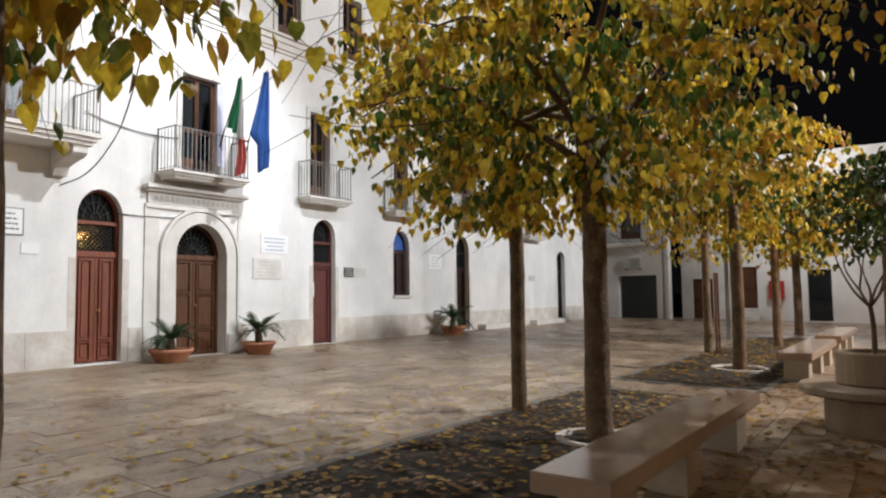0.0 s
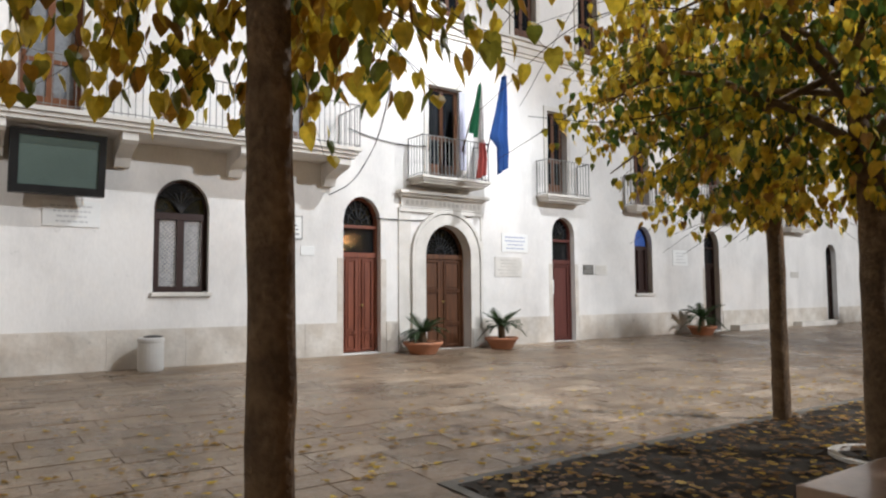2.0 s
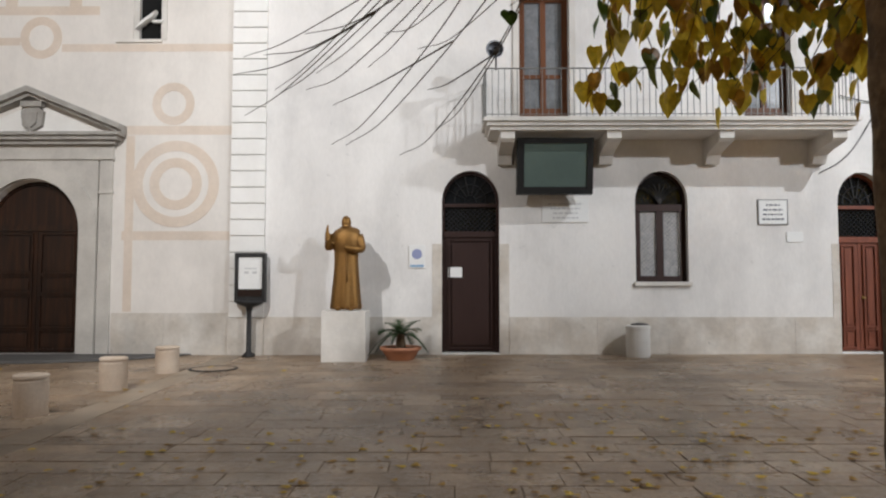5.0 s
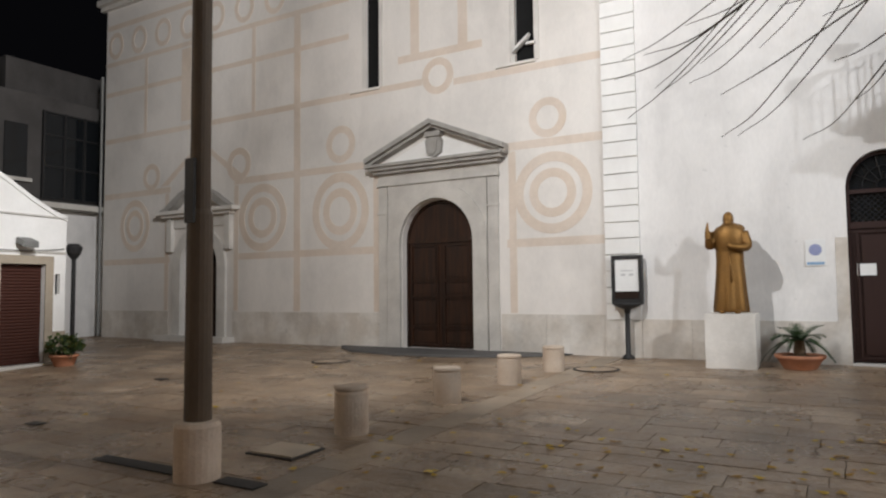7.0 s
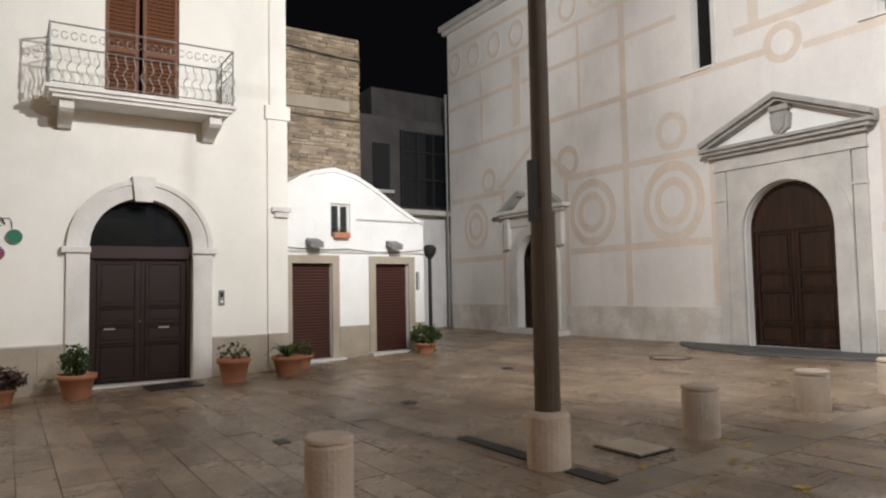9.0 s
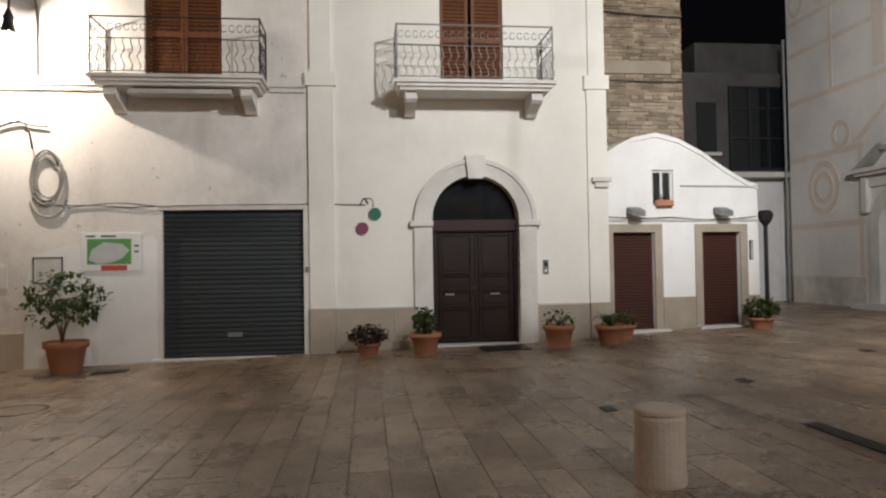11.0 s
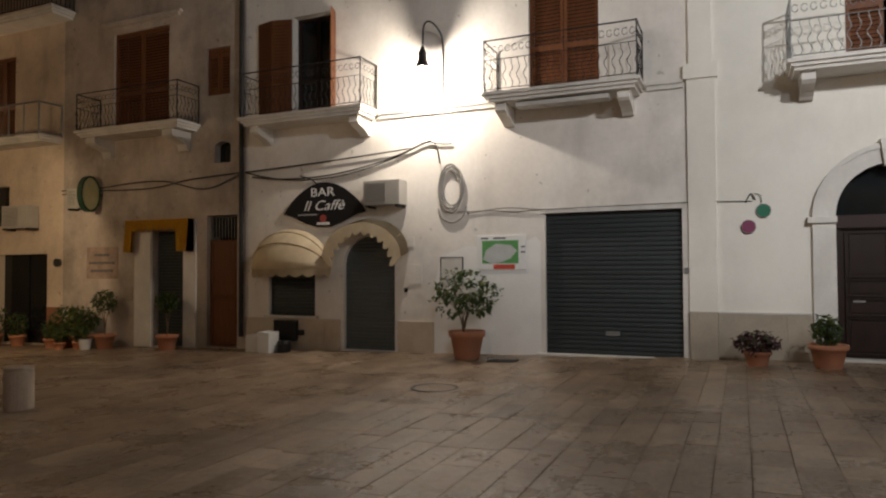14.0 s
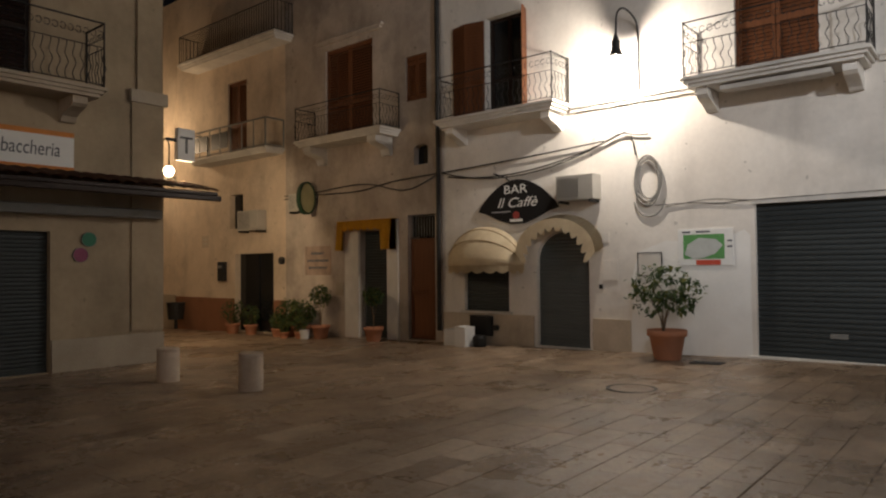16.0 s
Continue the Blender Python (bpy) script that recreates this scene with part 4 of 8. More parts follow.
# far ledges and ramp kerb by the wall
for a, b in ((19.5, 22.2), (23.2, 25.6)):
    part("ledge", boxed(FA, (a, b, 0.33, 0.51, 0.02, 0.35), bevel=0.015), STONE_WHITE, TH, "low stone ledge along the wall")


# ---- things on the town hall front ----
def plate(name, F, u0, u1, v0, v1, w, material, label, category, lines=0, ink=None, border=None, bars=None):
    """A flat plate with a rim, and bars for writing that cannot be read."""
    ob = thing(name, label, category, F((u0 + u1) / 2, v0, w))
    part("plate", boxed(F, (u0, u1, v0, v1, w + 0.001, w + 0.018), bevel=0.004), material, ob)
    if border:
        part("rim", ribbon(bmesh.new(), F, [(u0, v0), (u0, v1), (u1, v1), (u1, v0)], [(u0 - 0.015, v0 - 0.015), (u0 - 0.015, v1 + 0.015), (u1 + 0.015, v1 + 0.015), (u1 + 0.015, v0 - 0.015)], w + 0.001, w + 0.024, True), border, ob)
    if lines:
        bm = bmesh.new()
        rnd = random.Random(lines + int(u0 * 10))
        h = (v1 - v0) / (lines + 1)
        for i in range(lines):
            v = v1 - h * (i + 1)
            m = rnd.uniform(0.08, 0.26) * (u1 - u0)
            a, z = u0 + m, u1 - m
            while a < z:
                b = min(a + rnd.uniform(0.03, 0.09), z)
                box(bm, F, a, b, v - 0.16 * h, v + 0.16 * h, w + 0.018, w + 0.02)
                a = b + 0.018
        part("writing_bars", bm, ink or INK, ob, "lines of small illegible writing")
    return ob


INK = mat("ink", (0.10, 0.11, 0.13), 0.7, bump=0)
INK_PALE = mat("pale_ink", (0.58, 0.58, 0.58), 0.7, bump=0)
INK_BLUE = mat("blue_ink", (0.36, 0.40, 0.56), 0.7, bump=0)
BRASS_PLATE = mat("dark_plate", (0.14, 0.13, 0.11), 0.4, 0.5, bump=0.05)
plate("wall_plaque", FA, 0.99, 1.81, 2.63, 3.04, 0, PAPER, "white stone plaque with worn grey writing", "plaque", 4, INK_PALE)
plate("wall_sign", FA, 4.82, 5.32, 2.6, 3.02, 0, PAPER, "white notice sign in a grey frame", "sign", 4, INK, IRON_GREY)
plate("wall_notice", FA, 5.3, 5.59, 2.28, 2.46, 0, PAPER, "blank white paper notice on the wall", "notice")
plate("wall_sign", FA, 10.34, 11.15, 2.5, 2.94, 0, PAPER, "white sign with blue lines of writing", "sign", 4, INK_BLUE)
plate("wall_plaque", FA, 10.12, 10.96, 1.92, 2.38, 0, STONE_WHITE, "pale stone plaque with worn lines", "plaque", 5, STONE)
plate("brass_plaque", FA, 13.06, 13.43, 2.0, 2.25, 0, BRASS_PLATE, "dark metal plaque beside the door", "plaque", 4, INK_PALE)
plate("wall_plaque", FA, 13.5, 13.95, 2.0, 2.25, 0, STONE_WHITE, "small pale plaque beside the door", "plaque", 3, STONE)
plate("wall_plaque", FA, 16.75, 17.45, 2.3, 2.75, 0, PAPER, "white wall plaque with grey writing", "plaque", 4, INK_PALE)
plate("meter_box", FA, 23.2, 23.7, 2.0, 2.2, 0, STONE, "small grey meter box on the wall", "meter box")
plate("blue_poster", FA, -1.37, -1.09, 1.82, 2.23, 0, PAPER, "white poster with a round blue emblem", "poster", 0)
solo("poster_emblem", disc(bmesh.new(), FA, -1.23, 2.07, 0.09, 0.019, 0.021), mat("blue_print", (0.30, 0.33, 0.52), 0.7, bump=0), "round blue printed emblem of a poster", "emblem")
solo("poster_strip", boxed(FA, (-1.35, -1.11, 1.84, 1.88, 0.019, 0.021)), mat("sky_print", (0.25, 0.42, 0.62), 0.7, bump=0), "blue strip along a poster's foot", "strip")


def screen():
    ob = thing("outdoor_screen", "dark outdoor display screen hung below the balcony", "screen", FA(1.15, 3.1, 0.5))
    def FS(u, v, w):
        return FA(u, v, 0.42 + w + 0.16 * (v - 3.1))
    part("case", boxed(FS, (0.5, 1.8, 3.08, 4.02, -0.14, 0.0), bevel=0.01), BLACK, ob)
    part("rim", ribbon(bmesh.new(), FS, [(0.62, 3.2), (0.62, 3.93), (1.7, 3.93), (1.7, 3.2)], [(0.5, 3.08), (0.5, 4.02), (1.8, 4.02), (1.8, 3.08)], 0.0, 0.03, True), BLACK, ob)
    part("display", boxed(FS, (0.62, 1.7, 3.2, 3.93, 0.001, 0.008)), mat("screen_glass", (0.10, 0.135, 0.12), 0.15, var=0.08, scale=2, bump=0), ob, "grey-green unlit display")
    part("arm", boxed(FA, (0.7, 0.76, 3.5, 3.56, 0.001, 0.36), (1.55, 1.61, 3.5, 3.56, 0.001, 0.36)), BLACK, ob)


screen()


def loudspeaker():
    ob = thing("loudspeaker", "grey horn loudspeaker on the balcony's corner", "loudspeaker", (0.1, 11.4, 5.1))
    bm = bmesh.new()
    rows = [(0.13, -0.06), (0.15, -0.08), (0.06, 0.05), (0.04, 0.14)]
    n = 16
    rings = [[bm.verts.new((0.12 + 0.3 * h + r * math.cos(2 * math.pi * i / n), 11.42 + h, 5.42 + r * math.sin(2 * math.pi * i / n))) for i in range(n)] for r, h in rows]
    for a, b in zip(rings, rings[1:]):
        for i in range(n):
            bm.faces.new((a[i], a[(i + 1) % n], b[(i + 1) % n], b[i]))
    bm.faces.new(rings[-1])
    part("horn", bm, mat("speaker_grey", (0.3, 0.32, 0.35), 0.5), ob, smooth=True)
    bm = bmesh.new()
    tube(bm, [(0.12, 11.45, 5.1), (0.12, 11.45, 5.35)], 0.015, 6)
    part("bracket", bm, IRON, ob)
    part("driver", lathe(bmesh.new(), 0.12, 11.36, 5.37, [(0.045, 0), (0.055, 0.04), (0.045, 0.09)], 12), BLACK, ob)


loudspeaker()


CLOTH = {n: mat(n + "_cloth", c, 0.8, var=0.1, scale=4, fine=60) for n, c in (("green", (0.02, 0.17, 0.075)), ("white", (0.7, 0.68, 0.66)), ("red", (0.55, 0.13, 0.11)), ("blue", (0.045, 0.14, 0.42)), ("pale", (0.55, 0.56, 0.68)))}


GREEN_FLAG = thing("flag", "limp green, white and red flag over the door", "flag", FA(9.0, 4.8, 1.0))
BLUE_FLAG = thing("flag", "limp blue flag over the door", "flag", FA(9.6, 4.8, 1.0))


def cloth(parent, left, right, material, seed, label):
    """Hanging cloth between two edges of (u, v), with soft folds."""
    bm = bmesh.new()
    n, m = 14, 24
    def at(line, t):
        k = [i / (len(line) - 1) for i in range(len(line))]
        return np.interp(t, k, [p[0] for p in line]), np.interp(t, k, [p[1] for p in line])
    grid = []
    for j in range(m + 1):
        (a, va), (b, vb) = at(left, j / m), at(right, j / m)
        grid.append([bm.verts.new(FA(a + (b - a) * i / n, va + (vb - va) * i / n, 1.0 + 0.05 * math.sin(11 * i / n + seed + 1.5 * j / m) + 0.02 * math.sin(23 * i / n))) for i in range(n + 1)])
    for j in range(m):
        for i in range(n):
            bm.faces.new((grid[j][i], grid[j][i + 1], grid[j + 1][i + 1], grid[j + 1][i]))
    bmesh.ops.solidify(bm, geom=bm.faces[:], thickness=0.004)
    part("cloth", bm, material, parent, label, True)


cloth(GREEN_FLAG, [(8.92, 6.0), (8.8, 5.5), (8.64, 4.95)], [(8.96, 6.0), (8.95, 5.4), (8.86, 4.82)], CLOTH["green"], 1, "green third of the flag")
cloth(GREEN_FLAG, [(8.96, 5.98), (8.95, 5.4), (8.9, 4.75)], [(9.0, 5.98), (9.03, 5.4), (9.02, 4.7)], CLOTH["white"], 2, "white third of the flag")
cloth(GREEN_FLAG, [(8.94, 4.8), (8.92, 4.4), (8.86, 3.95)], [(9.04, 4.8), (9.1, 4.4), (9.08, 4.05)], CLOTH["red"], 3, "red third of the flag")
cloth(BLUE_FLAG, [(9.6, 6.3), (9.42, 5.5), (9.24, 4.9), (9.44, 4.7), (9.44, 4.1)], [(9.66, 6.3), (9.7, 5.6), (9.72, 5.0), (9.74, 4.6), (9.72, 4.28)], CLOTH["blue"], 4, "blue cloth")
for ob, u, top in ((GREEN_FLAG, 8.95, 6.05), (BLUE_FLAG, 9.62, 6.35)):
    bm = bmesh.new()
    tube(bm, [FA(u - 0.15, 4.6, 0.55), FA(u + 0.02, top, 1.02)], 0.013, 6)
    part("pole", bm, WOOD_BROWN, ob)
bm = boxed(FA, (8.9, 9.08, 4.25, 6.0, 0.3, 0.33), bevel=0.01)
solo("hanging_cloth", bm, CLOTH["pale"], "pale lilac cloth hanging at the balcony door", "cloth")

# ---- church front: painted bands, rings, portals ----
def painted(name, spans=(), rings=(), shapes=()):
    made = []
    for u0, u1, v0, v1 in spans:
        made.append(boxed(FA, (u0, u1, v0, v1, 0.0005, 0.0065 if v1 - v0 > u1 - u0 else 0.004)))
    for cu, cv, ru0, rv0, ru1, rv1 in rings:
        made.append(ring(bmesh.new(), FA, cu, cv, ru0, rv0, ru1, rv1, 0.0005, 0.009))
    for outline in shapes:
        made.append(prism(bmesh.new(), FA, outline, 0.0005, 0.0055))
    for bm in made:
        part(name, bm, BAND, CH, "faded peach painted ornament")


for v in (2.4, 4.3):
    painted("painted_band", [(-19.4, -16.5, v - 0.08, v + 0.08), (-14.05, -9.5, v - 0.08, v + 0.08), (-6.5, -4.56, v - 0.08, v + 0.08)])
painted("painted_band", [(-19.4, -8.43, 5.86, 6.0), (-7.67, -4.56, 5.74, 5.88)])
for v in (7.25, 8.15):
    painted("painted_band", [(-19.4, -10.4, v, v + 0.13)])
painted("painted_band", [(-19.4, -4.56, 9.25, 9.4)])
for u in (-11.95,):
    painted("painted_band", [(u - 0.1, u + 0.1, 1.05, 2.32), (u - 0.1, u + 0.1, 2.48, 4.22), (u - 0.1, u + 0.1, 4.38, 5.86), (u - 0.1, u + 0.1, 6.0, 7.25), (u - 0.1, u + 0.1, 7.38, 8.15)])
for u in (-13.4, -17.6):
    painted("painted_band", [(u - 0.06, u + 0.06, 6.0, 7.25), (u - 0.06, u + 0.06, 7.38, 8.15)])
painted("painted_band", [(-9.72, -9.55, 1.05, 4.2), (-6.45, -6.3, 1.05, 4.2)])
painted("painted_band", [(-16.7, -16.55, 1.05, 4.2), (-14.05, -13.9, 1.05, 4.2)])
painted("painted_niche", [(-16.1, -15.72, 6.12, 8.1)])
for cu, cv, r, flat in ((-5.55, 3.33, 0.78, 1.0), (-10.66, 3.31, 0.81, 1.1), (-13.08, 3.33, 0.8, 1.04), (-18.0, 3.4, 0.64, 1.14)):
    painted("painted_ring", rings=[(cu, cv, r * 0.76, r * 0.76 * flat, r, r * flat), (cu, cv, r * 0.38, r * 0.38 * flat, r * 0.6, r * 0.6 * flat)])
for cu, cv, r in ((-5.62, 4.78, 0.38), (-10.64, 4.85, 0.42), (-13.9, 4.72, 0.42), (-17.3, 4.72, 0.36), (-8.05, 6.0, 0.38)):
    painted("painted_ring", rings=[(cu, cv, r * 0.6, r * 0.62, r, r * 1.02)])
painted("painted_panel", [(-9.05, -7.0, 6.42, 6.58), (-8.72, -8.5, 6.58, 8.5), (-7.55, -7.33, 6.58, 8.5)])
painted("painted_gable", shapes=[[(-16.9, 4.42), (-16.6, 4.42), (-15.3, 5.35), (-15.3, 5.5)], [(-13.7, 4.42), (-14.0, 4.42), (-15.3, 5.35), (-15.3, 5.5)]])
for i in range(7):
    u = -19.0 + i * 1.05
    painted("painted_ring", rings=[(u, 8.75, 0.22, 0.26, 0.34, 0.4)])

H = CH_HOLES
d = arched_door(CH, FA, H["main"], -0.2, WOOD_OLD, "dark panelled wooden church door", 2.5, (0.5, 0.9, 0.45, 1.1), 2, grille="none")
u0, u1, base, spring, top = H["main"]
bm = bmesh.new()
prism(bm, FA, arch_outline(u0 + 0.06, u1 - 0.06, 2.5, spring, top - 0.06), -0.22, -0.19)
part("tympanum", bm, WOOD_OLD, d, "boarded wooden arch of the door")
d = arched_door(CH, FA, H["side"], -0.2, WOOD_DARK, "dark arched side door of the church", 2.2, (1, 1), 2, grille="none")


def church_portal():
    p = part("portal", boxed(FA, (-9.3, -8.99, 0.28, 2.5, 0.001, 0.085)), STONE, CH, "grey stone church portal with a pediment")
    part("jamb", boxed(FA, (-7.23, -6.92, 0.28, 2.5, 0.001, 0.085)), STONE, p)
    outer = arch_line(-9.3, -6.92, 2.5, 3.72, 20)
    part("spandrel", ribbon(bmesh.new(), FA, outer, [(u, 3.76) for u, v in outer], 0.001, 0.05), STONE, p)
    part("arch", ribbon(bmesh.new(), FA, arch_line(-8.99, -7.23, 2.5, 3.42, 20), arch_line(-9.3, -6.92, 2.5, 3.72, 20), 0.001, 0.085), STONE, p)
    part("pilaster", boxed(FA, (-9.55, -9.33, 0.28, 3.75, 0.001, 0.05), (-9.57, -9.31, 3.15, 3.2, 0.001, 0.07), bevel=0.006), STONE, p)
    part("pilaster", boxed(FA, (-6.89, -6.67, 0.28, 3.75, 0.001, 0.05), (-6.91, -6.65, 3.15, 3.2, 0.001, 0.07), bevel=0.006), STONE, p)
    part("frieze", boxed(FA, (-9.58, -6.64, 3.76, 3.82, 0.001, 0.09), (-9.56, -6.66, 3.82, 4.02, 0.001, 0.055)), STONE, p)
    part("cornice", boxed(FA, (-9.62, -6.6, 4.02, 4.09, 0.001, 0.16), (-9.7, -6.52, 4.09, 4.16, 0.001, 0.24), (-9.76, -6.46, 4.16, 4.22, 0.001, 0.3)), STONE_DARK, p)
    bm = bmesh.new()
    for s in (-1, 1):
        a, b = -8.11 + s * 1.66, -8.11
        for k, (lo, hi, w) in enumerate(((0.0, 0.06, 0.2), (0.06, 0.16, 0.3))):
            prism(bm, FA, [(a, 4.2 + lo), (a, 4.2 + hi), (b, 4.88 + hi), (b, 4.88 + lo)], 0.001, w)
    part("pediment", bm, STONE_DARK, p)
    bm = bmesh.new()
    prism(bm, FA, [(-9.4, 4.23), (-8.11, 4.78), (-6.82, 4.23)], 0.001, 0.03)
    part("pediment_field", bm, WHITEWASH, p)
    bm = bmesh.new()
    prism(bm, FA, [(-8.11, 4.26), (-8.28, 4.36), (-8.31, 4.62), (-8.2, 4.72), (-8.02, 4.72), (-7.91, 4.62), (-7.94, 4.36)], 0.03, 0.11)
    prism(bm, FA, [(-8.11, 4.32), (-8.2, 4.4), (-8.22, 4.6), (-8.0, 4.6), (-8.02, 4.4)], 0.11, 0.15)
    box(bm, FA, -8.3, -7.92, 4.7, 4.8, 0.03, 0.16)
    part("shield", bm, STONE_DARK, p, "carved stone coat of arms")


STONE_DARK = mat("weathered_stone", (0.40, 0.38, 0.35), 0.8, var=0.15, scale=4, fine=35, second=(0.22, 0.21, 0.19), bump=0.3)
church_portal()


def side_portal():
    p = part("portal", boxed(FA, (-16.3, -16.0, 0.28, 2.3, 0.001, 0.07)), STONE_WHITE, CH, "white stone side portal with a broken pediment")
    part("arch", ribbon(bmesh.new(), FA, arch_line(-16.0, -14.6, 2.25, 2.95, 18), arch_line(-16.3, -14.3, 2.25, 3.22, 18), 0.001, 0.075), STONE_WHITE, p)
    part("jamb", boxed(FA, (-14.6, -14.3, 0.28, 2.3, 0.001, 0.07)), STONE_WHITE, p)
    each("pilaster", FA, [(-16.5, -16.31, 2.6, 3.5, 0.001, 0.12), (-14.29, -14.1, 2.6, 3.5, 0.001, 0.12)], STONE_WHITE, p)
    part("frieze", boxed(FA, (-16.31, -14.29, 3.22, 3.5, 0.001, 0.05), (-16.6, -14.0, 3.5, 3.58, 0.001, 0.2), (-16.78, -13.85, 3.58, 3.68, 0.001, 0.28)), STONE_WHITE, p)
    for s in (-1, 1):
        bm = bmesh.new()
        c = -15.3
        line = [(c + s * x, y) for x, y in ((1.4, 3.68), (1.2, 3.74), (0.95, 3.9), (0.6, 4.12), (0.4, 4.2), (0.3, 4.12))]
        low = [(c + s * x, y) for x, y in ((1.3, 3.68), (1.0, 3.69), (0.8, 3.78), (0.55, 3.98), (0.42, 4.08), (0.36, 4.04))]
        ribbon(bm, FA, low, line, 0.001, 0.24)
        part("pediment_scroll", bm, STONE_DARK, p)
    part("step", boxed(FA, (-16.6, -14.0, 0.2, 0.4, 0.0, 0.4), bevel=0.01), STONE_WHITE, p)


side_portal()
for k in ("slot1", "slot2"):
    u0, u1, v0, v1, _ = H[k]
    w = part("window", ribbon(bmesh.new(), FA, [(u0, v0), (u0, v1), (u1, v1), (u1, v0)], [(u0 - 0.1, v0), (u0 - 0.1, v1 + 0.1), (u1 + 0.1, v1 + 0.1), (u1 + 0.1, v0)], 0.001, 0.03), STONE_WHITE, CH, "tall dark window slot in a splayed white frame")
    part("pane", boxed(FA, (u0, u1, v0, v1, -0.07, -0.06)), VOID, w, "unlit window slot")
    part("splay", boxed(FA, (u0 - 0.32, u0 - 0.11, v0, v1 + 0.1, 0.001, 0.02), (u0 - 0.42, u1 + 0.02, v0 - 0.05, v0, 0.001, 0.06)), PLASTER_CHURCH, w)
base_course(CH, FA, [(-19.4, -16.52), (-14.08, -9.57), (-6.64, -4.58)], low_a, 1.03, 0.014, STONE_BASE, 8)

# quoins between church and town hall, each a block
for i in range(30):
    v = 0.95 + i * 0.29
    part("quoin", boxed(FA, (-4.55, -3.93, v, v + 0.275, 0.001, 0.06 if v > 2 else 0.055), bevel=0.012), WHITEWASH, CH, "white painted corner block")
part("quoin_base", boxed(FA, (-4.57, -3.93, 0.2, 0.94, 0.001, 0.05)), STONE_BASE, CH)
part("eaves_cornice", boxed(FA, (-19.6, -3.93, 9.98, 10.14, 0.001, 0.25), (-19.6, -3.93, 9.86, 9.98, 0.001, 0.12)), STONE, CH)
bm = bmesh.new()
tube(bm, [FA(-19.53, 0.3, 0.06), FA(-19.53, 7.9, 0.06)], 0.04, 8)
part("downpipe", bm, IRON_GREY, CH)


def security_camera():
    ob = thing("security_camera", "white security camera in the church window", "camera", FA(-6.1, 6.0, 0.1))
    def FT(u, v, w):
        return FA(-6.1 + 0.8 * u + 0.4 * v, 6.28 + 0.8 * v + 0.6 * u, w)
    part("housing", boxed(FT, (-0.2, 0.2, -0.07, 0.07, 0.02, 0.16), bevel=0.02), PLASTIC_W, ob)
    part("lens", boxed(FT, (-0.21, -0.195, -0.04, 0.04, 0.05, 0.13)), BLACK, ob)
    part("arm", boxed(FA, (-6.0, -5.82, 6.24, 6.29, 0.05, 0.1)), PLASTIC_W, ob)


security_camera()


# ---- notice case, statue, ramp ----
def notice_case():
    ob = thing("notice_case", "dark framed notice case on a post by the church", "notice board", (-4.13, 12.1, 0.3))
    def FN(u, v, w):
        return FA(u, v, w + 0.18)
    part("case", boxed(FN, (-4.4, -3.87, 1.22, 2.08, -0.1, 0.0), bevel=0.01), IRON, ob)
    part("rim", ribbon(bmesh.new(), FN, [(-4.35, 1.32), (-4.35, 2.02), (-3.92, 2.02), (-3.92, 1.32)], [(-4.4, 1.22), (-4.4, 2.08), (-3.87, 2.08), (-3.87, 1.22)], 0.0, 0.04, True), IRON, ob)
    part("sheet", boxed(FN, (-4.34, -3.93, 1.45, 2.01, 0.002, 0.008)), PAPER, ob, "pale notice sheet")
    part("writing_bars", boxed(FN, (-4.24, -4.16, 1.72, 1.76, 0.008, 0.01), (-4.1, -4.02, 1.72, 1.76, 0.008, 0.01), (-4.24, -4.02, 1.8, 1.82, 0.008, 0.01)), INK_PALE, ob)
    part("tray", boxed(FN, (-4.34, -3.93, 1.33, 1.44, 0.002, 0.03)), WOOD_DARK, ob)
    part("foot", lathe(bmesh.new(), -4.13, 12.1, 0.28, [(0.12, 0), (0.1, 0.05), (0.045, 0.09), (0.042, 0.75), (0.06, 0.86), (0.22, 0.92), (0.24, 0.97)], 14), IRON, ob, smooth=True)


notice_case()


